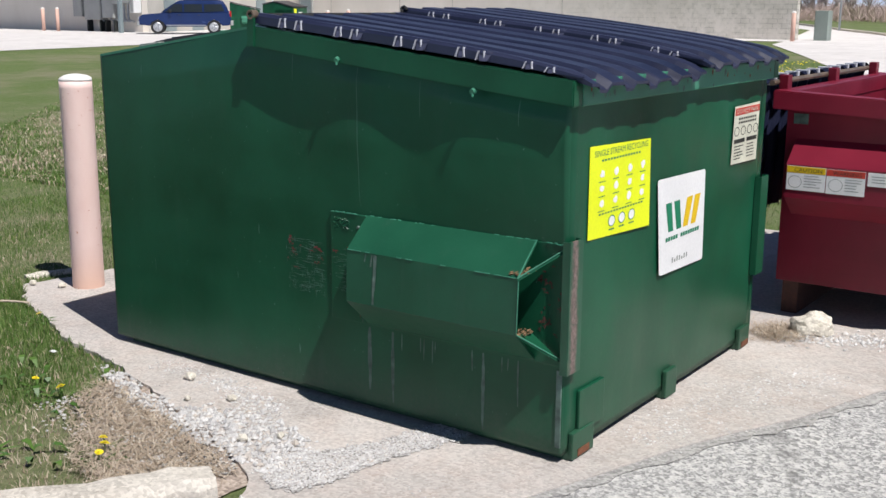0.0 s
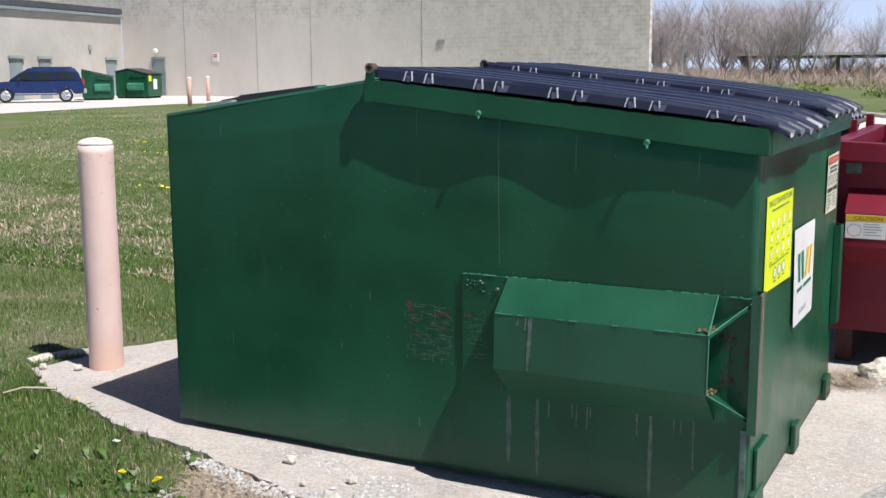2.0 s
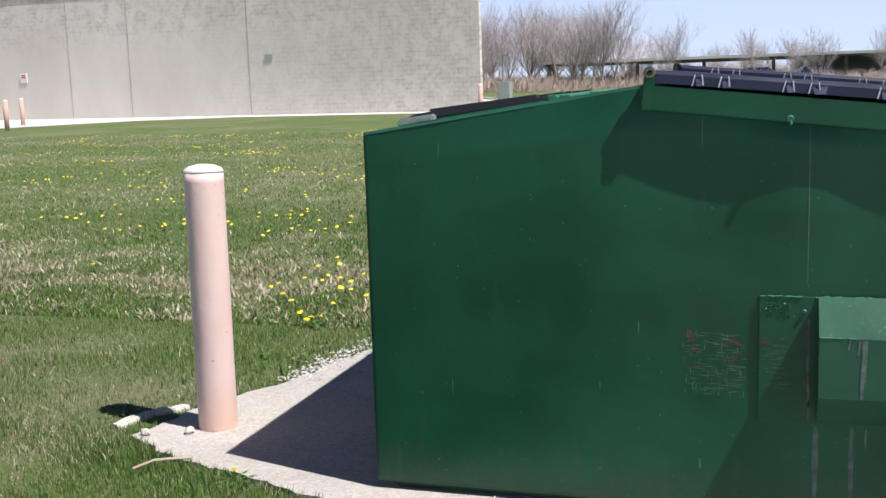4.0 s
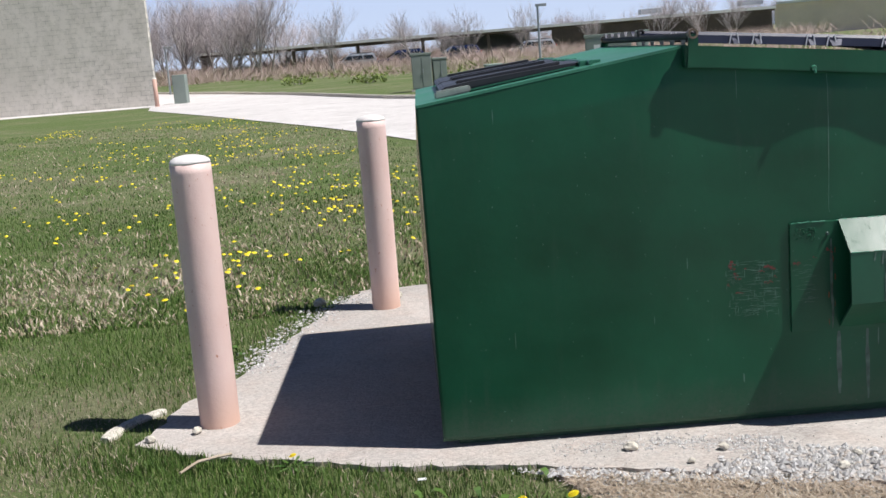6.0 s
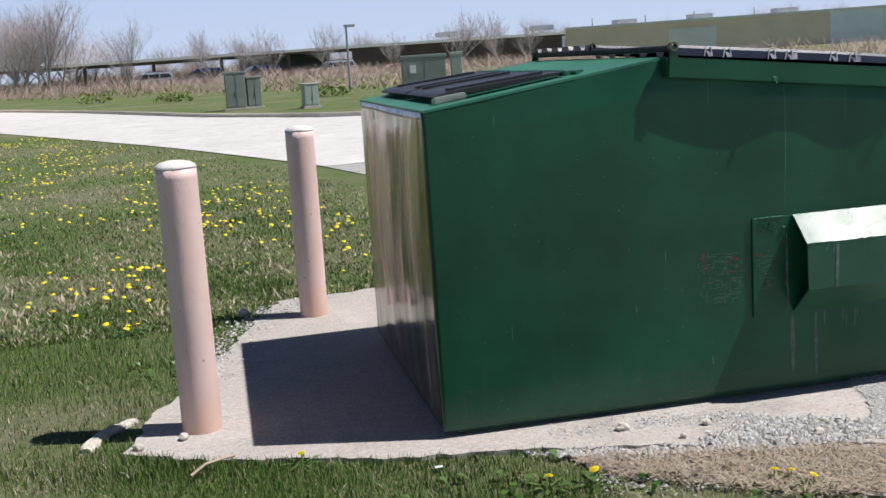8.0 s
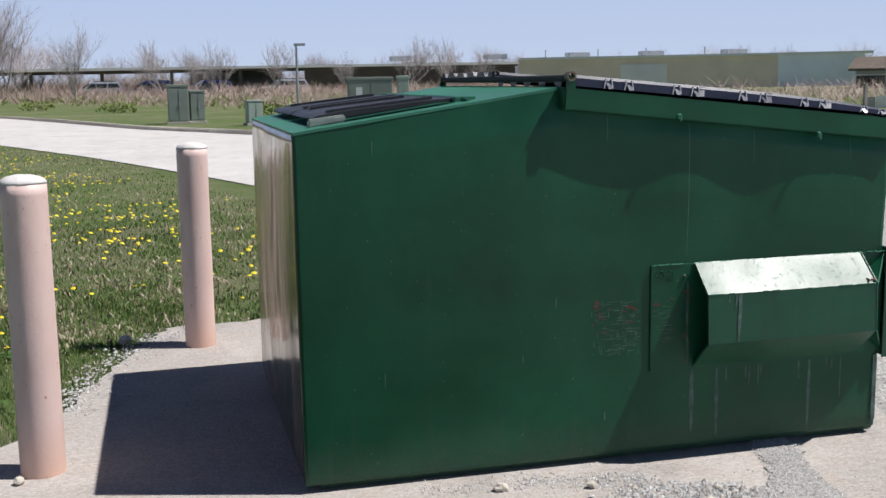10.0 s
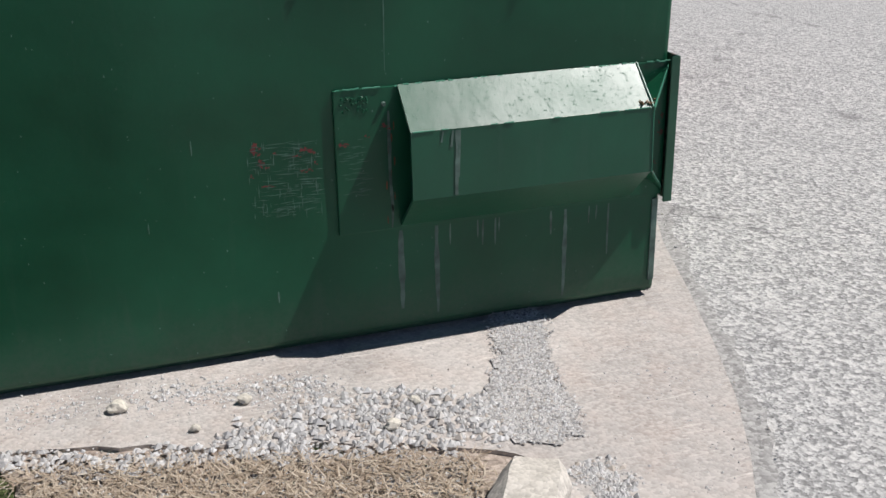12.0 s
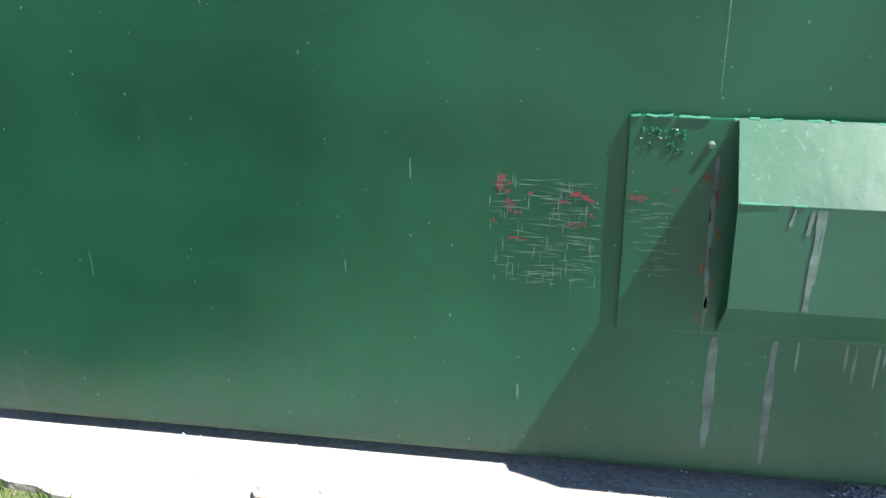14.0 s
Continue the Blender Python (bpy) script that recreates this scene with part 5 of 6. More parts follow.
gravel(900, band([(1.72, -0.80), (1.74, -0.95), (1.66, -1.12)], 0.03, 0.018), 0.003, 0.011, 9, "gravel", "crushed stone along the kerb's foot")
gravel(1500, band([(0.4, -0.10), (0.9, -0.13), (1.25, -0.30)], 0.05, 0.020), 0.0015, 0.006, 3, "gravel", "fine stone chips on the concrete")
gravel(2600, band([(2.42, 0.32), (2.52, 0.75), (2.66, 1.15), (2.78, 1.5)], 0.10, 0.018), 0.002, 0.007, 4, "gravel", "loose grit by the front of the dumpster")
gravel(900, band([(2.40, 1.90), (2.75, 2.0), (3.05, 2.15)], 0.06, 0.020), 0.003, 0.014, 5, "gravel", "crushed stone round the broken lump")
gravel(2200, band([(0.45, -0.50), (0.9, -0.66), (1.25, -0.75), (1.45, -0.80)], 0.11, 0.010), 0.0025, 0.011, 6, "gravel", "stones scattered on the dry earth")
gravel(1500, band([(-0.95, 1.25), (-0.85, 1.8), (-0.66, 2.5), (-0.3, 2.9)], 0.07, 0.020), 0.003, 0.012, 7, "gravel", "grit along the back edge of the pad")
gravel(700, band([(1.55, -1.25), (1.75, -0.95), (1.70, -0.82)], 0.03, 0.02), 0.003, 0.009, 8, "gravel", "stone chips in the gutter of the kerb")


# ---- grass and flowers ----
def dry_at(x, y):
    worn = 0.40 * max(0.0, min(1.0, (x + 0.1) / 0.6)) * max(0.0, min(1.0, (-0.12 - y) / 0.2))
    return worn + 0.6 * noise.noise(Vector((x * 0.33, y * 0.33, 5.0))) + 0.4 * noise.noise(Vector((x * 1.5, y * 1.5, 8.0)))


GRASS_HOLES = [pad_poly, road_poly, lot_poly, back_drive]


def on_lawn(x, y):
    return not any(inside(x, y, p) for p in GRASS_HOLES)


def blades(n, spot, hmin, hmax, w, seed, mat, name, label, keep=lambda d, r: True, lean=0.5):
    rnd = np.random.RandomState(seed)
    verts, faces = [], []
    made = tries = 0
    while made < n and tries < n * 4:
        tries += 1
        x, y = spot(rnd)
        if not on_lawn(x, y):
            continue
        if not keep(dry_at(x, y), rnd.rand()):
            continue
        made += 1
        h = rnd.uniform(hmin, hmax) * (0.75 + 0.5 * noise.noise(Vector((x * 2.2, y * 2.2, 1.0))) + 0.25)
        a, t = rnd.rand() * math.tau, rnd.rand() * math.tau
        b = rnd.uniform(0.1, lean) * h
        ww = w * rnd.uniform(0.6, 1.3)
        dx, dy = math.cos(a) * ww / 2, math.sin(a) * ww / 2
        lx, ly = math.cos(t) * b, math.sin(t) * b
        z = gz(x, y) - 0.004
        o = len(verts)
        verts += [(x - dx, y - dy, z), (x + dx, y + dy, z), (x + dx * 0.7 + lx * 0.35, y + dy * 0.7 + ly * 0.35, z + h * 0.6), (x - dx * 0.7 + lx * 0.35, y - dy * 0.7 + ly * 0.35, z + h * 0.6), (x + lx, y + ly, z + h)]
        faces += [(o, o + 1, o + 2, o + 3), (o + 3, o + 2, o + 4)]
    ob = new(name, soup(name, verts, faces, mat))
    return tagged(ob, label, "grass", kind="stuff")


def area(x0, x1, y0, y1):
    """Spots over a rectangle whose rim fades out."""
    return lambda r: (r.uniform(x0, x1) + r.normal() * 0.7, r.uniform(y0, y1) + r.normal() * 0.7)


def edge_spot(r):
    """Along the south and west edges of the pad, where the lawn is closest."""
    k = r.rand()
    if k < 0.6:
        return 1.1 - 4.6 * r.rand() ** 1.3, r.uniform(-1.4, 0.45)
    return -0.4 - 3.4 * r.rand() ** 1.5, 4.6 * r.rand() ** 1.2


def wedge(r):
    """The lawn between the pad and the drives, thinning with distance."""
    y = 2.5 + 24 * r.rand() ** 1.7
    return r.uniform(-4 - y * 0.95, 1.2 - (y - 8) * 0.25 if y > 8 else 1.2), y


lush = lambda d, r: r > 0.14 + 2.3 * max(0.0, d + 0.06)
sere = lambda d, r: r < 0.15 + 2.4 * max(0.0, d + 0.12)
blades(62000, edge_spot, 0.016, 0.050, 0.0042, 11, BLADE, "grass", "short uneven spring grass at the pad's edge", lush)
blades(16000, edge_spot, 0.010, 0.035, 0.0035, 12, STRAW, "dry_grass", "dead straw-coloured grass at the pad's edge", sere, 1.4)
blades(52000, area(-3.6, 0.4, -2.4, 0.3), 0.014, 0.042, 0.0042, 17, BLADE, "grass", "close green grass south of the pad", lush)
blades(88000, area(-8.5, 1.2, -2.2, 8.5), 0.014, 0.044, 0.0050, 13, BLADE, "grass", "spring lawn behind the dumpster", lush)
blades(20000, area(-8.5, 1.2, -2.2, 8.5), 0.012, 0.035, 0.006, 14, STRAW, "dry_grass", "dead grass patches in the lawn", sere, 1.4)
blades(46000, wedge, 0.02, 0.05, 0.013, 15, BLADE, "grass", "lawn running back to the drives", lush)
blades(24000, wedge, 0.02, 0.05, 0.016, 16, STRAW, "dry_grass", "dead patches in the lawn further back", sere, 1.4)


def matted(n, spots, seed, name, label):
    """Flattened dead grass lying in a mat."""
    rnd = np.random.RandomState(seed)
    verts, faces = [], []
    for k in range(n):
        x, y = spots(rnd)[:2]
        a, ln = rnd.rand() * math.tau, rnd.uniform(0.02, 0.07)
        z = GZ + rnd.uniform(0.012, 0.035)
        dx, dy = math.cos(a) * ln, math.sin(a) * ln
        px, py = -math.sin(a) * 0.0020, math.cos(a) * 0.0020
        o = len(verts)
        z2 = z + rnd.uniform(-0.01, 0.025)
        verts += [(x + px, y + py, z), (x - px, y - py, z), (x + dx, y + dy, z2)]
        faces.append((o, o + 1, o + 2))
    return tagged(new(name, soup(name, verts, faces, STRAW)), label, "grass", kind="stuff")


matted(4800, patch([(0.40, -0.38), (0.95, -0.52), (1.48, -0.68), (1.48, -0.82), (1.28, -1.05), (1.02, -0.98), (0.78, -0.80), (0.48, -0.58)], 0), 31, "dry_grass", "matted brown dead grass on the bare earth")
matted(2500, lambda r: (2.41 + r.normal() * 0.06, 1.92 + r.normal() * 0.07), 32, "dry_grass", "tuft of dead grass between the two dumpsters")


def flower_data(petals, r):
    bm = bmesh.new()
    for layer, (rad, z, n) in enumerate(((r, 0.0, petals), (r * 0.72, 0.004, petals - 3), (r * 0.42, 0.008, petals - 6))):
        for k in range(n):
            a = k * math.tau / n + layer * 0.3
            w = 0.20
            bm.faces.new([bm.verts.new(p) for p in ((0, 0, z), (rad * math.cos(a - w), rad * math.sin(a - w), z + 0.002), (rad * 1.08 * math.cos(a), rad * 1.08 * math.sin(a), z + 0.001), (rad * math.cos(a + w), rad * math.sin(a + w), z + 0.002))])
    return bm


head_mesh = mesh_of(flower_data(16, 0.019), "flower_head", PETAL)
stem_mesh = mesh_of(rod(bmesh.new(), (0, 0, -0.07), (0, 0, 0), 0.0022, 0.0018, 6), "stem", LEAF)
bm = bmesh.new()
for k in range(7):
    a = k * math.tau / 7
    p = [(0.006, 0.1), (0.05, 0.16), (0.09, 0.10), (0.12, 0.0), (0.09, -0.10), (0.05, -0.16), (0.006, -0.1)]
    bm.faces.new([bm.verts.new((d * math.cos(a + s), d * math.sin(a + s), -0.055 + 0.22 * d * (1 - d * 5))) for d, s in p])
rosette_mesh = mesh_of(bm, "leaf_rosette", LEAF)


def dandelion(x, y, s, turn, h):
    d = thing("dandelion", "yellow dandelion in flower in the grass", "flower", pose(x, y, gz(x, y) + h, 0, 0, turn) @ Matrix.Diagonal((s, s, s, 1)), "dandelions by the pad")
    for nm, me in (("flower_head", head_mesh), ("stem", stem_mesh), ("leaf_rosette", rosette_mesh)):
        ob = new(nm, me)
        ob.parent = d
        if nm == "flower_head":
            ob.matrix_basis = pose(0, 0, 0, -12 + turn % 25, turn % 17, 0)


rnd = random.Random(44)
NEAR_FLOWERS = [(0.62, -1.16), (0.61, -1.11), (0.73, -1.12), (0.69, -1.06), (-0.569, -0.027), (0.411, -0.593), (0.975, -0.818), (1.022, -0.847), (1.071, -0.907), (-1.381, 2.521), (-1.33, 2.55), (-2.1, 3.56), (-1.42, 4.01), (-0.68, 4.23), (-0.62, 4.25), (0.245, -0.593), (-0.35, 6.98), (-0.38, 7.45), (0.43, 7.2), (-4.1, 4.16), (-3.83, 4.17), (-1.9, 3.2), (-2.6, 4.4)]
for x, y in NEAR_FLOWERS:
    dandelion(x, y, rnd.uniform(0.72, 0.95), rnd.uniform(0, 360), 0.055 if y < 1 else 0.06)


def far_flowers(n, seed):
    """Dandelions in drifts over the lawn, too many to count."""
    r = np.random.RandomState(seed)
    centres = []
    while len(centres) < 150:
        y = 2.6 + 24 * r.rand() ** 0.9
        lim = 1.0 if y < 8 else 0.6 - (y - 8) * 0.30
        x = lim - abs(r.normal()) * (1.2 + y * 0.30)
        if on_lawn(x, y):
            centres.append((x, y))
    verts, faces = [], []
    for k in range(n):
        cx, cy = centres[r.randint(len(centres))]
        x, y = cx + r.normal() * 0.28, cy + r.normal() * 0.35
        if not on_lawn(x, y):
            continue
        z, s = gz(x, y) + r.uniform(0.05, 0.075), r.uniform(0.016, 0.024)
        o = len(verts)
        tx, ty = r.uniform(-0.35, 0.1), r.uniform(-0.5, 0.0)
        for q in range(8):
            a = q * math.tau / 8
            px, py = s * math.cos(a) * r.uniform(0.8, 1.1), s * math.sin(a) * r.uniform(0.8, 1.1)
            verts.append((x + px, y + py, z + px * tx - py * ty))
        verts.append((x, y, z + 0.010))
        faces += [(o + q, o + (q + 1) % 8, o + 8) for q in range(8)]
    return tagged(new("dandelions", soup("dandelions", verts, faces, PETAL)), "drifts of yellow dandelions across the lawn", "flowers", kind="stuff")


far_flowers(950, 51)


def weed_leaves(n, spots, seed, label):
    r = np.random.RandomState(seed)
    verts, faces = [], []
    for k in range(n):
        cx, cy, s = spots[r.randint(len(spots))]
        x, y = cx + r.normal() * s * 0.4, cy + r.normal() * s * 0.4
        a, ln = r.rand() * math.tau, r.uniform(0.03, 0.07)
        z = gz(x, y) + 0.005
        ux, uy = math.cos(a), math.sin(a)
        o = len(verts)
        for d, w, h in ((0, 0.003, 0.0), (0.4, 0.012, 0.03), (0.75, 0.014, 0.035), (1.0, 0.001, 0.02)):
            for sg in (-1, 1):
                verts.append((x + ux * d * ln - uy * w * sg, y + uy * d * ln + ux * w * sg, z + h))
        for i in range(3):
            faces.append((o + 2 * i, o + 2 * i + 1, o + 2 * i + 3, o + 2 * i + 2))
    return tagged(new("weeds", soup("weeds", verts, faces, LEAF)), label, "weeds", kind="stuff")


weed_leaves(46, [(0.36, -0.56, 0.3), (0.2, -0.75, 0.35), (0.86, -0.95, 0.2), (-1.35, 2.6, 0.4), (-0.3, -0.6, 0.4), (-1.15, 1.6, 0.3), (0.02, -0.55, 0.3)], 61, "flat rosettes of broad green weeds")


# ---- the grey building behind the lawn ----
bld = thing("warehouse_building", "long windowless grey painted block building", "building")
part("wall", box((-41.46, 43.0, 0.05), (-11.2, 43.35, 6.12)), BLOCK, bld)
part("wall", prism(bmesh.new(), [(-11.6, 43.36), (-11.2, 43.36), (-19.0, 62.0), (-19.4, 62.0)], 2, 0.05, 6.12), BLOCK, bld)
part("wall", prism(bmesh.new(), [(-39.75, 32.36), (-39.4, 32.36), (-41.5, 42.99), (-41.85, 42.99)], 2, 0.05, 4.65), ANNEX, bld, "side wall in a grey darkened to offset the sun on it")
part("wall", box((-70.0, 32.0, 0.05), (-39.4, 32.35, 4.65)), BLOCK, bld)
part("wall", box((-70.0, 43.0, 4.82), (-41.47, 43.35, 6.12)), BLOCK, bld)
part("roof", prism(bmesh.new(), [(-70.0, 42.95), (-11.15, 42.95), (-18.9, 62.0), (-70.0, 62.0)], 2, 6.125, 6.25), GREY_METAL, bld)
part("roof", prism(bmesh.new(), [(-70, 32.4), (-39.7, 32.4), (-41.75, 42.98), (-70, 42.98)], 2, 4.66, 4.80), GREY_METAL, bld)
part("fascia", prism(bmesh.new(), [(-39.68, 31.9), (-39.25, 31.9), (-41.36, 42.97), (-41.79, 42.97)], 2, 4.66, 4.97, 0.02), FASCIA, bld, "dark slate roof edge")
part("gutter", prism(bmesh.new(), [(-39.37, 32.4), (-39.20, 32.4), (-41.30, 42.96), (-41.47, 42.96)], 2, 4.46, 4.63, 0.02), DOOR_BLUE, bld, "grey-blue gutter under the roof edge")
part("canopy_roof", box((-70, 30.6, 4.02), (-39.3, 31.96, 4.25), 0.02), DOOR_BLUE, bld, "dark flat canopy")
part("column", box((-39.6, 30.7, 0.05), (-39.42, 30.88, 4.0), 0.01), DOOR_BLUE, bld)
for x in (-37.0, -32.2, -28.8, -22.4):
    part("seam", box((x, 42.985, 0.2), (x + 0.035, 42.998, 6.0)), SEALANT, bld)


def wall_door(x0, x1, z0, z1, y, label):
    d = part("door", box((x0, y - 0.05, z0), (x1, y - 0.005, z1), 0.01), DOOR_BLUE, bld, label)
    bm = bmesh.new()
    bx(bm, (x0 - 0.09, y - 0.09, z0), (x0 - 0.002, y - 0.004, z1 + 0.1))
    bx(bm, (x1 + 0.002, y - 0.09, z0), (x1 + 0.09, y - 0.004, z1 + 0.1))
    bx(bm, (x0, y - 0.09, z1 + 0.002), (x1, y - 0.004, z1 + 0.1))
    part("door_frame", bm, GREY_METAL, d)
    part("door_handle", rod(bmesh.new(), (x1 - 0.1, y - 0.11, z0 + 1.0), (x1 - 0.1, y - 0.05, z0 + 1.0), 0.03), STEEL, d)


wall_door(-39.25, -38.42, 0.22, 2.22, 43.0, "grey-blue steel door")
RETURN_WALL = pose(-39.4, 32.36, 0, 0, 0, 11.17)


def on_return(lo, hi, bevel):
    """A box against the side wall: out from it, along it, up."""
    b = box(lo, hi, bevel)
    bmesh.ops.transform(b, matrix=RETURN_WALL, verts=b.verts)
    return b


for u in (1.2, 3.4, 9.2):
    d = part("door", on_return((0.005, u, 0.2), (0.05, u + 0.9, 2.15), 0.01), DOOR_BLUE, bld, "grey-blue steel side door")
    part("door_hood", on_return((0.005, u - 0.1, 2.17), (0.16, u + 1.0, 2.32), 0.01), GREY_METAL, d)
part("wall_lamp", on_return((0.005, 7.6, 2.72), (0.16, 7.8, 2.95), 0.03), GREY_METAL, bld, "small grey wall lamp")
part("vent", box((-21.54, 42.95, 2.72), (-21.14, 42.995, 2.95), 0.01), GREY_METAL, bld, "small grey wall vent")
bm = lathe(bmesh.new(), [(0.05, 0), (0.13, 0.06), (0.15, 0.16), (0.10, 0.25), (0.03, 0.28)], 14)
for v in bm.verts:
    v.co += Vector((-38.9, 42.8, 2.5))
lampw = part("wall_lamp", bm, WHITE, bld, "white wall lamp over the door", smooth=True)
part("arm", rod(bmesh.new(), (-38.9, 42.99, 2.5), (-38.9, 42.8, 2.52), 0.03), GREY_METAL, lampw)
sg = part("sign", box((-35.1, 42.955, 2.04), (-34.7, 42.992, 2.5), 0.005), WHITE, bld, "small white wall notice with red marks")
bm = bmesh.new()
for z in (2.36, 2.26):
    bm.faces.new([bm.verts.new(p) for p in ((-35.02, 42.951, z), (-34.78, 42.951, z), (-34.78, 42.951, z + 0.06), (-35.02, 42.951, z + 0.06))])
part("print_bars", bm, INK_RED, sg)

meter = thing("electrical_panel", "grey electrical boxes with conduits on the wall", "electrical box")
for n, (x0, x1, z0, z1) in enumerate(((-43.3, -42.0, 0.75, 2.3), (-41.9, -41.0, 0.85, 2.15), (-41.0, -40.4, 1.5, 2.5), (-40.3, -39.8, 1.55, 2.45), (-39.75, -39.42, 1.1, 1.9), (-44.2, -43.5, 0.9, 2.0))):
    c = part("cabinet", box((x0, 31.55, z0), (x1, 31.98, z1), 0.02), GREY_METAL if n != 4 else WHITE, meter)
    part("cabinet_door", box((x0 + 0.06, 31.53, z0 + 0.06), (x1 - 0.06, 31.548, z1 - 0.06), 0.008), GREY_METAL, c)
for x in (-41.6, -41.2, -40.8, -40.5, -40.2, -42.4):
    bm = chain(bmesh.new(), [(x, 31.8, 4.0), (x, 31.8, 1.0), (x + 0.12, 31.75, 0.75), (x + 0.5, 31.75, 0.68)], 0.05)
    part("conduit", bm, STEEL, meter)
for x in (-43.2, -42.2, -41.8, -41.1):
    part("leg", box((x, 31.6, 0.05), (x + 0.1, 31.9, 0.74)), DARK, meter)


def small_bollard(x, y, h, label):
    b = thing("bollard", label, "bollard", pose(x, y, gz(x, y)), "small bollards by the building")
    part("pipe", lathe(bmesh.new(), [(0.09, -0.05), (0.09, h * 0.5), (0.09, h)], 16), PALE_PINK, b, smooth=True)
    part("cap", lathe(bmesh.new(), [(0.092, h - 0.01), (0.092, h + 0.02), (0.05, h + 0.05)], 16), CAP, b)


for x, y in ((-26.5, 31.0), (-29.7, 36.0), (-45.4, 30.6), (-44.2, 30.6)):
    small_bollard(x, y, 1.12, "pale pink steel bollard beside the service drive")
small_bollard(-10.85, 41.6, 1.15, "faded pink bollard at the building's corner")
bm = box((-10.45, 43.0, gz(-10, 43)), (-9.9, 43.6, 1.35), 0.03)
solo("utility_box", bm, CAB_GREEN, "dark green utility box beyond the building's corner", "utility box")


# ---- far dumpsters ----
def far_dumpster(m, wide, deep, profile, label):
    """A front-load container seen from its side; the profile runs from the low front edge to the back."""
    d = thing("dumpster", label, "dumpster", m, "dumpsters by the building")
    part("body", prism(bmesh.new(), [(0, 0.08), (deep, 0.08)] + profile[::-1], 0, 0, wide, 0.02), GREEN, d)
    for (y0, z0), (y1, z1) in zip(profile, profile[1:]):
        part("lid", prism(bmesh.new(), [(y0 - 0.05, z0 + 0.008), (y1, z1 + 0.008), (y1, z1 + 0.06), (y0 - 0.05, z0 + 0.05)], 0, -0.03, wide + 0.03, 0.012), LID_GREY, d, "dark plastic lid")
    for s, x in ((-1, -0.002), (1, wide + 0.002)):
        part("fork_pocket", prism(bmesh.new(), [(x, 0.78), (x + s * 0.13, 0.70), (x + s * 0.13, 0.48), (x, 0.40)], 1, deep * 0.12, deep * 0.62, 0.008), GREEN_TOP, d)
    part("flange", box((-0.05, 0.02, profile[0][1] - 0.12), (-0.003, deep * 0.55, profile[0][1] - 0.04), 0.006), GREEN, d)
    for x in (0.1, wide - 0.2):
        part("skid", box((x, 0.05, 0.0), (x + 0.1, deep - 0.05, 0.078)), DARK, d)
    return d


far_dumpster(pose(-35.44, 36.0, gz(-36, 36) + 0.02, 0, 0, 136), 1.6, 1.45, [(0, 1.08), (1.45, 1.42)], "small green steel dumpster with a sloped dark lid")
fd = far_dumpster(pose(-35.6, 38.5, gz(-36, 39) + 0.02, 0, 0, 106), 1.6, 1.75, [(0, 1.18), (1.1, 1.45), (1.75, 1.30)], "wide green steel dumpster with stickers beside the door")
part("sticker", box((0.60, -0.012, 0.45), (1.0, -0.004, 0.95)), WHITE, fd, "white sticker")
part("sticker", box((0.12, -0.012, 0.85), (0.40, -0.004, 1.12)), YELLOW, fd, "yellow sticker")


# ---- parked cars ----
def wheel(parent, x, y, s):
    ty = part("wheel", rod(bmesh.new(), (x, y, 0.34), (x, y + s * 0.22, 0.34), 0.34, 0.34, 24), BLACK, parent)
    part("rim", rod(bmesh.new(), (x, y + s * 0.222, 0.34), (x, y + s * 0.235, 0.34), 0.23, 0.20, 20), CHROME, ty, "pale alloy rim")
    bm = bmesh.new()
    for k in range(5):
        a = k * math.tau / 5
        rod(bm, (x + 0.05 * math.cos(a), y + s * 0.24, 0.34 + 0.05 * math.sin(a)), (x + 0.19 * math.cos(a), y + s * 0.24, 0.34 + 0.19 * math.sin(a)), 0.028, 0.022, 6)
    part("spokes", bm, STEEL, ty)


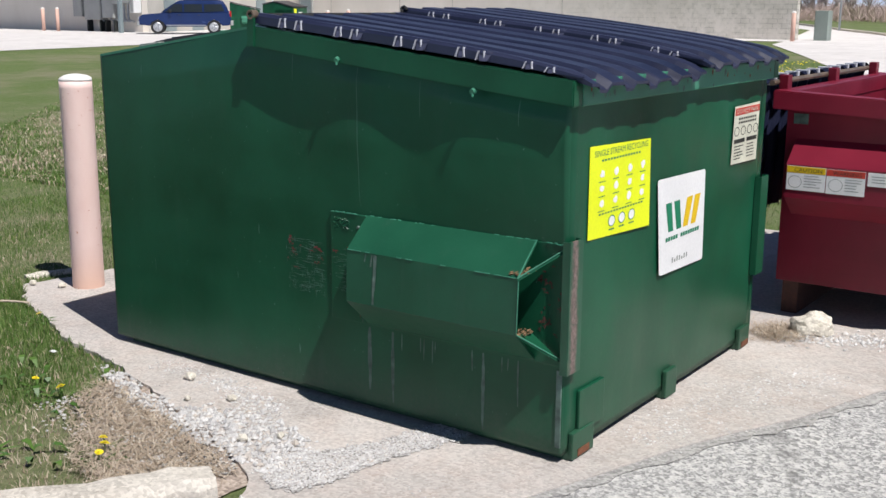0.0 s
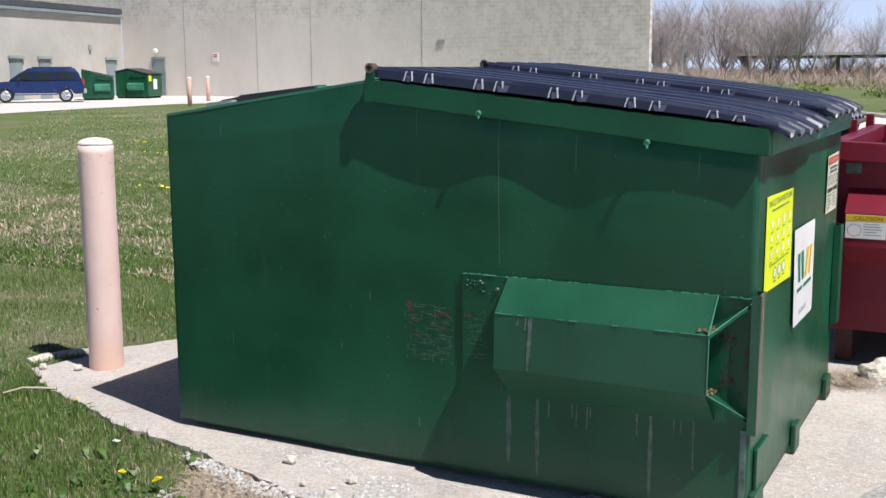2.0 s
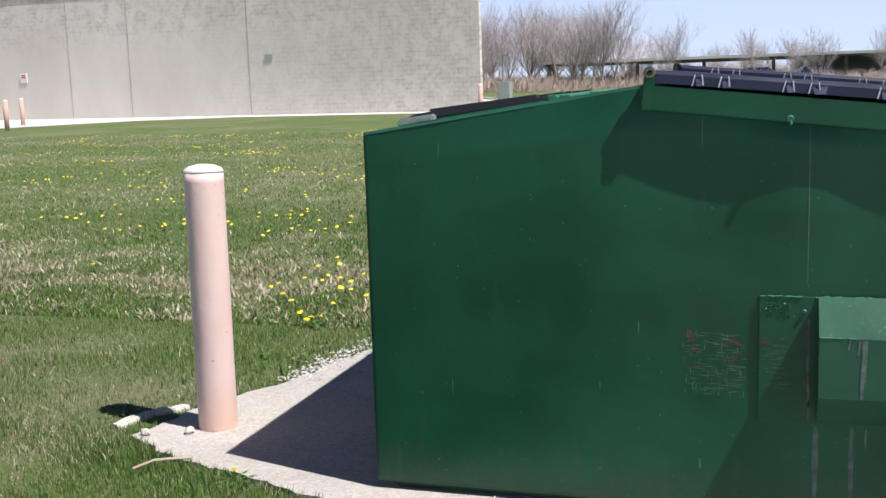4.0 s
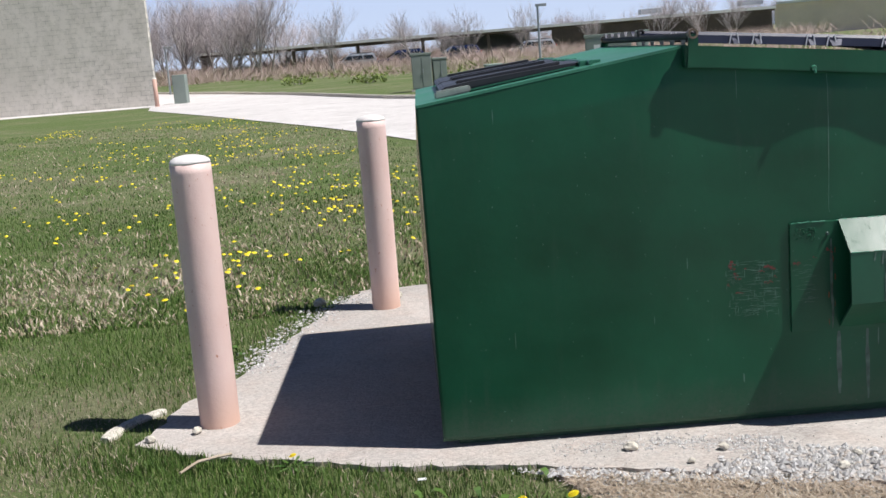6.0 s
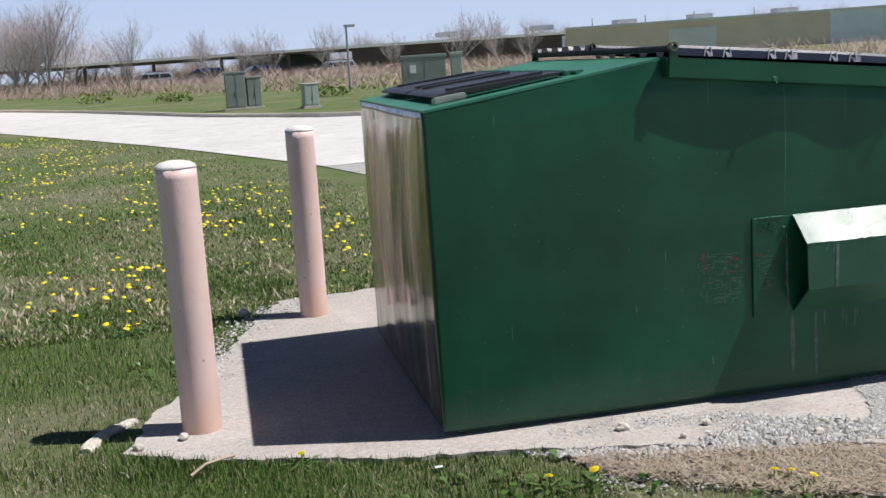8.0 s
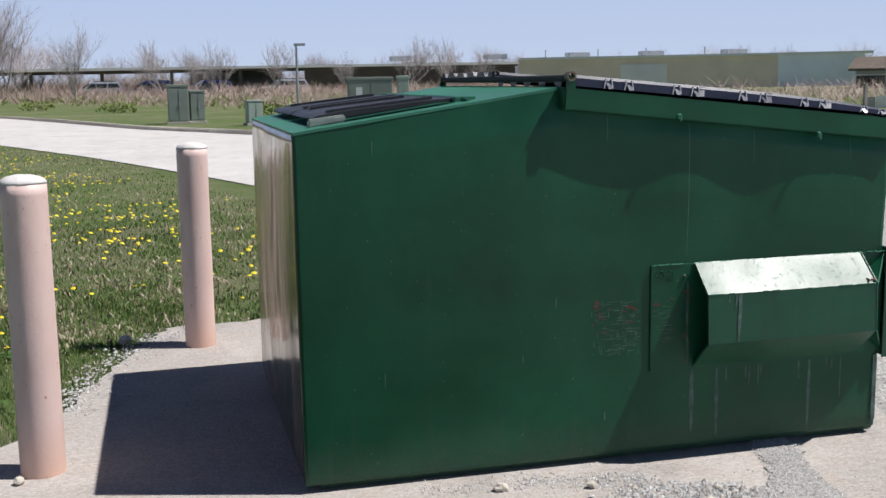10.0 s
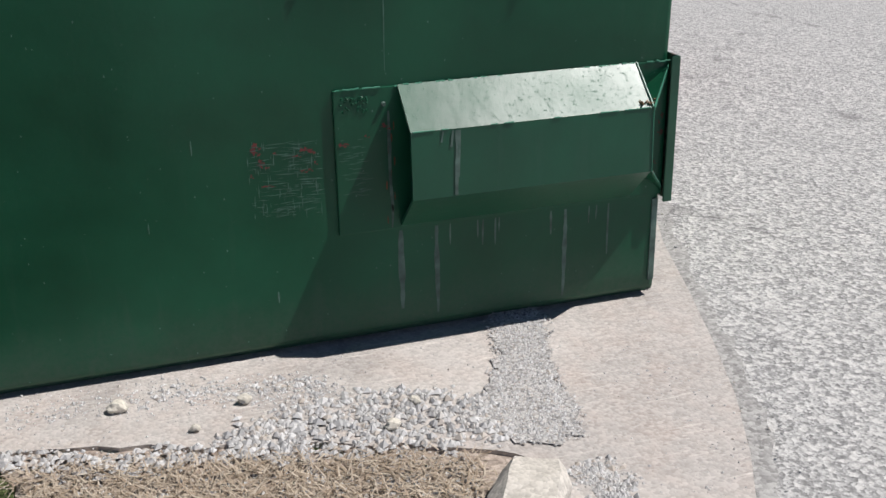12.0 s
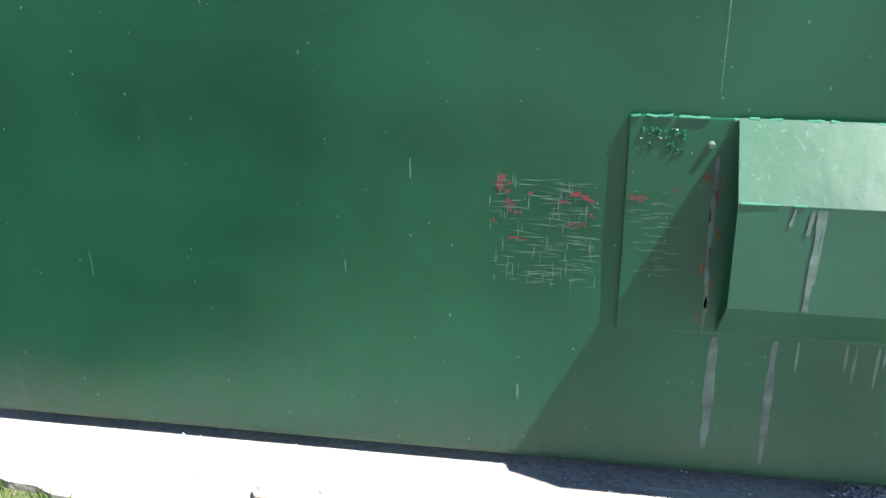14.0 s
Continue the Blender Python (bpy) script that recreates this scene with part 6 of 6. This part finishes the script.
def suv(m, col, label, group=""):
    """A boxy four-door off-roader, nose towards -x."""
    c = thing("suv", label, "car", m, group)
    low = [(-2.25, 0.45), (-2.28, 0.62), (-2.24, 0.86), (-2.1, 0.95), (-1.15, 1.03), (2.15, 1.05), (2.25, 0.95), (2.27, 0.6), (2.2, 0.42), (1.78, 0.40), (1.70, 0.62), (1.42, 0.76), (1.12, 0.62), (1.04, 0.36), (-0.98, 0.36), (-1.06, 0.62), (-1.34, 0.76), (-1.64, 0.62), (-1.72, 0.40)]
    part("body", prism(bmesh.new(), low, 1, -0.86, 0.86, 0.035), col, c)
    bm = bmesh.new()
    rings = []
    for z, x0, x1, hw in ((1.03, -1.2, 2.2, 0.82), (1.5, -0.52, 1.98, 0.70), (1.66, -0.28, 1.86, 0.64)):
        rings.append([bm.verts.new(p) for p in ((x0, -hw, z), (x1, -hw, z), (x1, hw, z), (x0, hw, z))])
    for a, b in zip(rings, rings[1:]):
        for k in range(4):
            bm.faces.new((a[k], a[(k + 1) % 4], b[(k + 1) % 4], b[k]))
    bm.faces.new(rings[-1])
    bm.faces.new(rings[0][::-1])
    bmesh.ops.bevel(bm, geom=bm.edges[:], offset=0.03, segments=2, affect="EDGES")
    part("cabin", bm, col, c)
    for s in (-1, 1):
        y0, y1 = s * 0.838, s * 0.722
        for pts in (((-0.98, 1.08), (-0.12, 1.08), (-0.12, 1.47), (-0.52, 1.47)), ((-0.04, 1.08), (0.85, 1.08), (0.85, 1.47), (-0.04, 1.47)), ((0.95, 1.08), (1.95, 1.12), (1.80, 1.47), (0.95, 1.47))):
            bm = bmesh.new()
            f = [bm.verts.new((x, (y0 + (y1 - y0) * (z - 1.03) / 0.47), z)) for x, z in pts]
            bm.faces.new(f)
            b2 = [bm.verts.new((v.co.x, v.co.y - s * 0.02, v.co.z)) for v in f]
            for k in range(4):
                bm.faces.new((f[k], f[(k + 1) % 4], b2[(k + 1) % 4], b2[k]))
            part("window", bm, GLASS, c)
        for x in (-0.15, 0.8):
            part("door_handle", box((x - 0.2, s * 0.865 - 0.012, 0.92), (x - 0.06, s * 0.865 + 0.012, 0.95), 0.004), BLACK, c)
        part("sill", box((-0.95, s * 0.862 - 0.015, 0.40), (1.0, s * 0.862 + 0.015, 0.45), 0.005), STEEL, c)
        part("mirror", box((-0.78, s * 0.95 - 0.08, 1.05), (-0.66, s * 0.95 + 0.08, 1.2), 0.02), BLACK, c)
        part("tail_light", box((2.2, s * 0.76 - 0.08, 0.85), (2.29, s * 0.76 + 0.08, 1.12), 0.01), LAMP_RED, c, "red tail light")
        part("headlight", box((-2.29, s * 0.65 - 0.13, 0.7), (-2.2, s * 0.65 + 0.13, 0.84), 0.01), LAMP_CLEAR, c)
        part("roof_rail", box((-0.1, s * 0.6 - 0.02, 1.665), (1.75, s * 0.6 + 0.02, 1.72), 0.006), BLACK, c)
        for x in (-1.36, 1.40):
            wheel(c, x, s * 0.62, s)
    part("windscreen", prism(bmesh.new(), [(-1.16, 1.09), (-0.60, 1.47), (-0.58, 1.47), (-1.13, 1.09)], 1, -0.66, 0.66), GLASS, c)
    part("rear_window", prism(bmesh.new(), [(2.17, 1.12), (2.02, 1.47), (2.0, 1.47), (2.14, 1.12)], 1, -0.62, 0.62), GLASS, c)
    part("bumper", box((-2.36, -0.84, 0.42), (-2.24, 0.84, 0.62), 0.03), GREY_METAL, c)
    part("bumper", box((2.24, -0.84, 0.42), (2.38, 0.84, 0.64), 0.03), GREY_METAL, c)
    return c


suv(pose(-36.5, 32.2, gz(-36.5, 32.2) + 0.02, 0, 0, 47) @ Matrix.Diagonal((0.92, 1.0, 0.92, 1.0)), BLUE_CAR, "navy blue four-door suv parked by the building")


# ---- beyond the drive ----
def cabinet(x, y, w, d, h, mat, label, turn=0.0):
    c = thing("transformer", label, "utility box", pose(x, y, gz(x, y) + 0.02, 0, 0, turn))
    part("plinth", box((-w / 2 - 0.06, -d / 2 - 0.06, -0.06), (w / 2 + 0.06, d / 2 + 0.06, 0.06), 0.01), KERB_MAT, c)
    part("body", box((-w / 2, -d / 2, 0.062), (w / 2, d / 2, h * 0.93), 0.025), mat, c)
    part("lid", box((-w / 2 - 0.03, -d / 2 - 0.03, h * 0.932), (w / 2 + 0.03, d / 2 + 0.03, h), 0.02), mat, c)
    for s in (-1, 1):
        part("door", box((s * w / 4 - w * 0.22, -d / 2 - 0.02, 0.12), (s * w / 4 + w * 0.22, -d / 2 - 0.004, h * 0.88), 0.006), mat, c)
    part("door_handle", rod(bmesh.new(), (0.04, -d / 2 - 0.05, h * 0.45), (0.04, -d / 2 - 0.05, h * 0.58), 0.012), STEEL, c)
    return c


cabinet(0.15, 36.2, 0.72, 0.8, 1.36, CAB_GREEN, "tall grey-green transformer cabinet on the verge")
cabinet(0.80, 36.5, 0.50, 0.7, 1.14, CAB_GREEN, "lower grey-green cabinet beside the transformer", 4)
cabinet(2.55, 33.2, 0.50, 0.45, 0.82, CAB_PALE, "small pale green utility cabinet on the verge", 10)
tr = cabinet(6.2, 31.6, 1.45, 1.2, 1.52, CAB_GREEN, "large dark green transformer with a pale label", -10)
part("label_plate", box((-0.45, -0.632, 0.95), (-0.25, -0.624, 1.2)), WHITE, tr)
cabinet(7.25, 31.3, 0.36, 0.6, 1.55, CAB_PALE, "narrow pale utility cabinet beside the transformer", -10)

pole = thing("street_lamp", "tall grey steel lamp pole on a pink concrete base", "lamp post", pose(18.1, 18.6, GZ))
bm = lathe(bmesh.new(), [(0.30, -0.1), (0.30, 0.3), (0.30, 0.60), (0.27, 0.64)], 24)
part("base", bm, PALE_PINK, pole, "round pale pink concrete base")
part("pole", box((-0.075, -0.075, 0.66), (0.075, 0.075, 8.5), 0.012), STEEL, pole)
for a in range(4):
    bx_, by_ = 0.17 * math.cos(a * math.pi / 2 + 0.78), 0.17 * math.sin(a * math.pi / 2 + 0.78)
    part("bolt", rod(bmesh.new(), (bx_, by_, 0.63), (bx_, by_, 0.72), 0.02), BLACK, pole)
part("arm", box((-0.04, -1.2, 8.3), (0.04, 0.0, 8.4), 0.01), STEEL, pole)
part("lamp_head", box((-0.2, -1.8, 8.25), (0.2, -1.15, 8.42), 0.03), STEEL, pole)
cabinet(19.15, 18.6, 0.42, 0.4, 0.66, CAB_PALE, "small pale grey utility cabinet by the lamp post", 20)


def thin_lamp(x, y, h):
    p = thing("street_lamp", "thin distant lamp post with a short arm", "lamp post", pose(x, y, gz(x, y)))
    part("pole", rod(bmesh.new(), (0, 0, 0), (0, 0, h), 0.07, 0.05, 8), STEEL, p)
    part("lamp_head", box((-0.1, -0.12, h - 0.02), (0.42, 0.12, h + 0.10), 0.02), STEEL, p)


thin_lamp(-14.4, 60.0, 2.65)
thin_lamp(5.85, 48.2, 3.05)
up = thing("utility_pole", "dark wooden utility pole beyond the fence", "pole", pose(33.5, 42.2, GZ))
part("pole", rod(bmesh.new(), (0, 0, 0), (0, 0, 2.35), 0.11, 0.09, 10), BARK, up)


# the long open shed and the metal building
def along(a, b, u):
    return Vector(a).lerp(Vector(b), u)


A, B, C, D_ = Vector((-21.5, 107.0, 0)), Vector((34.7, 102.2, 0)), Vector((58.3, 92.6, 0)), Vector((65.2, 88.6, 0))


def strip(a, b, z0, z1, depth, mat, name, parent, label=""):
    """An upright slab between two points of the plan, depth metres thick away from the lawn."""
    d = (b - a).normalized()
    n = Vector((-d.y, d.x, 0)) * depth
    bm = bmesh.new()
    pts = [a, b, b + n, a + n]
    lo = [bm.verts.new((p.x, p.y, z0)) for p in pts]
    hi = [bm.verts.new((p.x, p.y, z1)) for p in pts]
    bm.faces.new(lo[::-1])
    bm.faces.new(hi)
    for k in range(4):
        bm.faces.new((lo[k], lo[(k + 1) % 4], hi[(k + 1) % 4], hi[k]))
    return part(name, bm, mat, parent, label)


shed = thing("open_shed", "long low open-sided shed with a pale roof on dark posts", "shed")
strip(A, B, 2.62, 2.80, 14, RUSTY, "beam", shed, "dark roof beam")
strip(A + Vector((-0.6, -0.4, 0)), B + Vector((0, -0.4, 0)), 2.81, 3.06, 15, ROOF_PALE, "roof", shed, "pale flat roof edge")
for k in range(9):
    p = along(A, B, 0.05 + k * 0.115)
    part("post", box((p.x - 0.16, p.y + 0.2, -0.2), (p.x + 0.16, p.y + 0.5, 2.6)), RUSTY, shed)
strip(along(A, B, 0.62), along(A, B, 0.995), 0.0, 2.60, 0.3, RUSTY, "wall", shed, "rusty red-brown end wall")
strip(along(A, B, 0.43) + Vector((0, 10, 0)), along(A, B, 0.60) + Vector((0, 10, 0)), 0.0, 2.60, 0.3, GREY_METAL, "wall", shed)
mb = thing("metal_building", "low tan metal building with a pale blue end bay", "building")
strip(B, C, -0.3, 3.18, 22, BEIGE, "wall", mb)
strip(C + Vector((0.02, 0, 0)), D_, -0.3, 3.18, 22, BLUE_WALL, "wall", mb, "pale blue end wall")
strip(B + Vector((0, -0.3, 0)), along(B, C, 1.0) + Vector((0, -0.3, 0)), 3.19, 3.42, 23, ROOF_PALE, "roof", mb)
strip(C + Vector((0.05, -0.3, 0)), D_ + Vector((0.5, -0.6, 0)), 3.19, 3.42, 23, ROOF_PALE, "roof", mb)
p, q = along(B, C, 0.40), along(B, C, 0.58)
strip(p - Vector((0, 0.15, 0)), q - Vector((0, 0.15, 0)), 0.2, 2.55, 0.1, ROOF_PALE, "garage_door", mb, "white roll-up door")
for u in (-0.42, -0.02, 0.32, 0.62, 0.95):
    c = along(B, C, u) + Vector((0, 6, 0))
    m_ = part("roof_unit", box((c.x - 1.1, c.y - 0.8, 3.43), (c.x + 1.1, c.y + 0.8, 3.95), 0.03), STEEL, mb, "low roof ventilator")
for u in (0.15, 0.36, 0.55, 0.78):
    c = along(B, C, u) + Vector((0, 3, 0))
    part("vent_pipe", rod(bmesh.new(), (c.x, c.y, 3.4), (c.x, c.y, 4.2), 0.06), STEEL, mb)
DUSTY_RED = plain("dusty_red_car_paint", (0.22, 0.02, 0.02), 0.3, 0.15, 1, 60, 0.1, 0.02)
SILVER = plain("silver_car_paint", (0.36, 0.38, 0.42), 0.3, 0.1, 1, 60, 0.3, 0.02)
for (x, y), col, lab in (((3.5, 96), BLUE_CAR, "dark blue suv parked by the shed"), ((17.5, 95.5), DUSTY_RED, "dark red suv parked by the shed"), ((10.5, 97.5), SILVER, "silver suv parked by the shed"), ((-6, 99), SILVER, "silver suv parked under the shed roof"), ((-1.5, 98), BLUE_CAR, "blue suv parked under the shed roof")):
    suv(pose(x, y, gz(x, y) - 0.2, 0, 0, 10), col, lab, "cars by the shed")


def house(m, w, d, h, peak, label):
    c = thing("house", label, "house", m)
    part("wall", box((-w / 2, -d / 2, -1.5), (w / 2, d / 2, h)), SIDING, c)
    part("roof", prism(bmesh.new(), [(-d / 2 - 0.5, h - 0.1), (0, peak), (d / 2 + 0.5, h - 0.1), (d / 2 + 0.5, h + 0.1), (0, peak + 0.2), (-d / 2 - 0.5, h + 0.1)], 0, -w / 2 - 0.5, w / 2 + 0.5), SHINGLE, c, "brown shingle roof")
    for x in (-w * 0.3, 0.0, w * 0.3):
        wn = part("window", box((x - 0.5, -d / 2 - 0.06, h - 1.9), (x + 0.5, -d / 2 - 0.01, h - 0.5)), GLASS, c)
        part("window_frame", box((x - 0.65, -d / 2 - 0.04, h - 2.0), (x + 0.65, -d / 2 - 0.004, h - 0.4)), ROOF_PALE, wn)
    return c


house(pose(66.5, 58.5, 0, 0, 0, -48), 11, 8, 1.95, 4.0, "grey house with white-framed windows beyond the fence")
house(pose(59.5, 66.0, 0, 0, 0, 40), 4.5, 4, 1.15, 2.1, "low house with a brown shingle roof")
house(pose(59.5, 78.5, 0, 0, 0, -48), 3, 4, 1.6, 2.5, "small grey-brown house behind the metal building")

fence = thing("garden_wall", "low weathered pale board wall beyond the verge", "fence")
F0, F1 = Vector((27.5, 35.5, 0)), Vector((37.0, 28.0, 0))
for k in range(26):
    u = k / 26
    a, b = along(F0, F1, u), along(F0, F1, u + 0.036)
    strip(a, b, -0.05, 0.42 + 0.12 * noise.noise(Vector((k * 0.7, 0, 0))), 0.08, ROOF_PALE if k % 4 else SIDING, "panel", fence)
for k in range(0, 27, 4):
    p = along(F0, F1, k / 26)
    part("post", box((p.x - 0.06, p.y - 0.15, -0.05), (p.x + 0.06, p.y - 0.02, 0.95)), BARK, fence)


# ---- trees and brush ----
def bare_tree(seed, height):
    """Trunk with limbs as one mesh, fine twigs as another, in metres about the foot."""
    r = random.Random(seed)
    bm = bmesh.new()
    tv, tf = [], []

    def twig(p, d, ln, w):
        for k in range(3):
            d2 = (d + Vector((r.uniform(-0.55, 0.55), r.uniform(-0.55, 0.55), r.uniform(-0.2, 0.45)))).normalized()
            q = p + d2 * ln * r.uniform(0.5, 1.0)
            s = d2.cross(Vector((r.uniform(-1, 1), r.uniform(-1, 1), r.uniform(-1, 1)))).normalized() * w
            o = len(tv)
            tv.extend([p - s, p + s, q])
            tf.append((o, o + 1, o + 2))
            for j in range(2):
                m = p.lerp(q, r.uniform(0.4, 0.9))
                e = m + (d2 + Vector((r.uniform(-0.9, 0.9), r.uniform(-0.9, 0.9), r.uniform(-0.1, 0.6)))).normalized() * ln * r.uniform(0.3, 0.6)
                o = len(tv)
                tv.extend([m - s * 0.6, m + s * 0.6, e])
                tf.append((o, o + 1, o + 2))

    def limb(p, d, ln, rad, lev):
        n = 3
        for k in range(n):
            d = (d + Vector((r.uniform(-0.22, 0.22), r.uniform(-0.22, 0.22), r.uniform(-0.02, 0.16)))).normalized()
            q = p + d * ln / n
            r1 = rad * 0.80
            rod(bm, p, q, rad, r1, 6 if lev < 2 else 4, False)
            if lev < 3:
                for j in range(1 if lev else 2):
                    a = r.uniform(0, math.tau)
                    out = Vector((math.cos(a), math.sin(a), r.uniform(0.15, 1.2))).normalized()
                    limb(q, (d * 0.6 + out * 0.7).normalized(), ln * r.uniform(0.72, 0.98), r1 * 0.60, lev + 1)
            if lev >= 1:
                twig(q, d, ln * 0.7, 0.0062)
            p, rad = q, r1
        if lev < 3:
            limb(p, d, ln * 0.8, rad * 0.8, lev + 1)
        else:
            twig(p, d, ln * 1.1, 0.0062)

    limb(Vector((0, 0, -0.2)), Vector((0, 0, 1)), height * 0.27, height * 0.016, 0)
    return bm, tv, tf


tree_kinds = []
for s, h in ((3, 8.0), (8, 8.0), (15, 8.0), (23, 8.0)):
    tb, tv, tf = bare_tree(s, h)
    k = 1.0 / max(v.z for v in tv)
    for v in tb.verts:
        v.co *= k
    tree_kinds.append((mesh_of(tb, "trunk", BARK), soup("crown", [v * k for v in tv], tf, TWIG)))


def tree(x, y, h, k, turn, group=""):
    t = thing("bare_tree", "leafless grey-brown tree in early spring", "tree", pose(x, y, gz(x, y), 0, 0, turn) @ Matrix.Diagonal((h, h, h, 1)), group)
    for nm, me in zip(("trunk", "crown"), tree_kinds[k % 4]):
        ob = new(nm, me)
        ob.parent = t


TREES = [(-6.4, 81.0, 6.6), (-0.2, 91.0, 5.6), (4.5, 90.8, 5.6), (9.2, 90.4, 5.4), (15.3, 89.6, 4.2), (25.2, 92.5, 5.8), (27.6, 91.8, 5.2), (-18.1, 104.6, 6.4), (-13.8, 110.2, 6.2), (-28.3, 107.5, 9.2), (-24.8, 103.3, 8.2), (-21.0, 109.3, 7.8), (2.5, 93.5, 5.2), (21.8, 94.9, 6.0), (67.4, 83.7, 4.4), (71.2, 80.6, 4.6), (74.4, 77.8, 4.8), (72.6, 85.9, 4.0), (-32.0, 102.3, 8.5)]
for n, (x, y, h) in enumerate(TREES):
    tree(x, y, h, n, n * 77, "bare trees beyond the drive")
rnd = random.Random(9)
for n in range(110):
    x = -54 + 42 * rnd.random() if n < 62 else -12 + 90 * rnd.random()
    y = (98 if x < -12 else 122) + rnd.uniform(0, 30) - max(0, x) * 0.45
    tree(x, y, rnd.uniform(6.5, 11.0) if x < -12 else rnd.uniform(4.2, 5.8), n + 1, n * 53, "bare woods behind the shed")



def brush(n, spot, hmin, hmax, seed, mat, name, label, w=0.02):
    """Thickets of thin upright stems."""
    r = np.random.RandomState(seed)
    verts, faces = [], []
    for k in range(n):
        x, y = spot(r)
        z = gz(x, y)
        h = r.uniform(hmin, hmax) * (0.7 + 0.6 * abs(noise.noise(Vector((x * 0.35, y * 0.35, seed)))))
        for j in range(4):
            a, le = r.rand() * math.tau, r.uniform(0.35, 1.0) * h
            z0 = z + h * r.uniform(0, 0.5)
            px, py = math.cos(a) * le, math.sin(a) * le
            o = len(verts)
            verts += [(x - w, y, z0), (x + w, y, z0), (x + px, y + py, min(z + h, z0 + h * 0.6))]
            faces.append((o, o + 1, o + 2))
    return tagged(new(name, soup(name, verts, faces, mat)), label, "brush", kind="stuff")


def verge(r):
    """The strip beyond the far kerb."""
    u = r.rand()
    a, b = Vector((14, 34)), Vector((-13, 76))
    p = a.lerp(b, u)
    return p.x + r.uniform(-1, 16), p.y + r.uniform(2.2, 16)


brush(5600, verge, 0.25, 0.95, 71, BRUSH, "brush", "reddish-brown leafless brush beyond the drive", 0.010)
brush(8500, lambda r: (r.uniform(-48, -17), r.uniform(84, 122)), 0.6, 2.0, 72, BRUSH, "brush", "reddish thicket at the foot of the woods", 0.018)
brush(3000, lambda r: (r.uniform(-18, 34), 118 + r.uniform(0, 14)), 1.2, 3.2, 75, BRUSH, "brush", "grey-brown thicket behind the shed", 0.018)
brush(3000, lambda r: (r.uniform(-16, 34), 84 + r.uniform(0, 9)), 0.7, 1.7, 76, BRUSH, "brush", "leafless brush in front of the shed", 0.014)
brush(1500, verge, 0.2, 0.7, 73, SPRING, "undergrowth", "fresh green undergrowth in the brush", 0.03)
brush(1600, lambda r: (r.uniform(26, 60), r.uniform(36, 60)), 0.5, 1.5, 74, BRUSH, "brush", "leafless brush beyond the low wall", 0.014)


def shrub(x, y, w, h, seed, mat, label, n=900):
    """A loose shrub of many small leaves on stems."""
    r = np.random.RandomState(seed)
    verts, faces = [], []
    for k in range(n):
        a, e, q = r.rand() * math.tau, r.rand(), r.rand() ** 0.4
        d = 1 + 0.3 * noise.noise(Vector((math.cos(a) * 2, math.sin(a) * 2, e * 3 + seed)))
        px, py, pz = math.cos(a) * w * q * d * math.sqrt(1 - e * e * 0.8), math.sin(a) * w * q * d * math.sqrt(1 - e * e * 0.8), 0.08 + h * e * q * d
        s = r.uniform(0.03, 0.08)
        v = r.normal(size=(3, 3)) * s
        o = len(verts)
        verts += [(px + i[0], py + i[1], pz + i[2]) for i in v]
        faces.append((o, o + 1, o + 2))
    t = thing("shrub", label, "shrub", pose(x, y, gz(x, y)))
    cr = new("crown", soup("crown", verts, faces, mat))
    cr.parent = t
    bm = bmesh.new()
    for k in range(9):
        a = k * 0.7
        rod(bm, (0.05 * math.cos(a), 0.05 * math.sin(a), -0.05), (w * 0.7 * math.cos(a), w * 0.7 * math.sin(a), h * 0.75), 0.02, 0.006, 5)
    part("stems", bm, BARK, t)


shrub(30.5, 30.5, 1.7, 1.35, 81, SPRING, "fresh green shrub beyond the lamp post", 2600)
shrub(32.5, 28.2, 1.5, 1.0, 82, SPRING, "yellow-green shrub beside the low wall", 2000)
shrub(33.5, 34.0, 1.2, 1.2, 83, LEAF, "dark green shrub behind the low wall", 1400)
for k, (x, y) in enumerate(((4.5, 44), (9.0, 41), (-2.5, 52), (-7, 60), (12.5, 38))):
    shrub(x, y, 1.0, 0.42, 90 + k, SPRING, "low fresh green shrub on the verge", 320)


def verge_flowers(r):
    u = r.rand()
    p = Vector((14.8, 18.1)).lerp(Vector((25.5, 12.0)), u)
    return p.x + r.uniform(0.2, 2.0), p.y + r.uniform(0.3, 1.6)


r_ = np.random.RandomState(5)
verts, faces = [], []
for k in range(420):
    x, y = verge_flowers(r_)
    z, s, o = gz(x, y) + 0.09, r_.uniform(0.02, 0.03), len(verts)
    verts += [(x + s * math.cos(q * math.tau / 6), y + s * math.sin(q * math.tau / 6), z - 0.02 * math.sin(q * math.tau / 6)) for q in range(6)]
    faces.append(tuple(range(o, o + 6)))
tagged(new("dandelions", soup("dandelions", verts, faces, PETAL)), "row of yellow dandelions on the far verge", "flowers", kind="stuff")
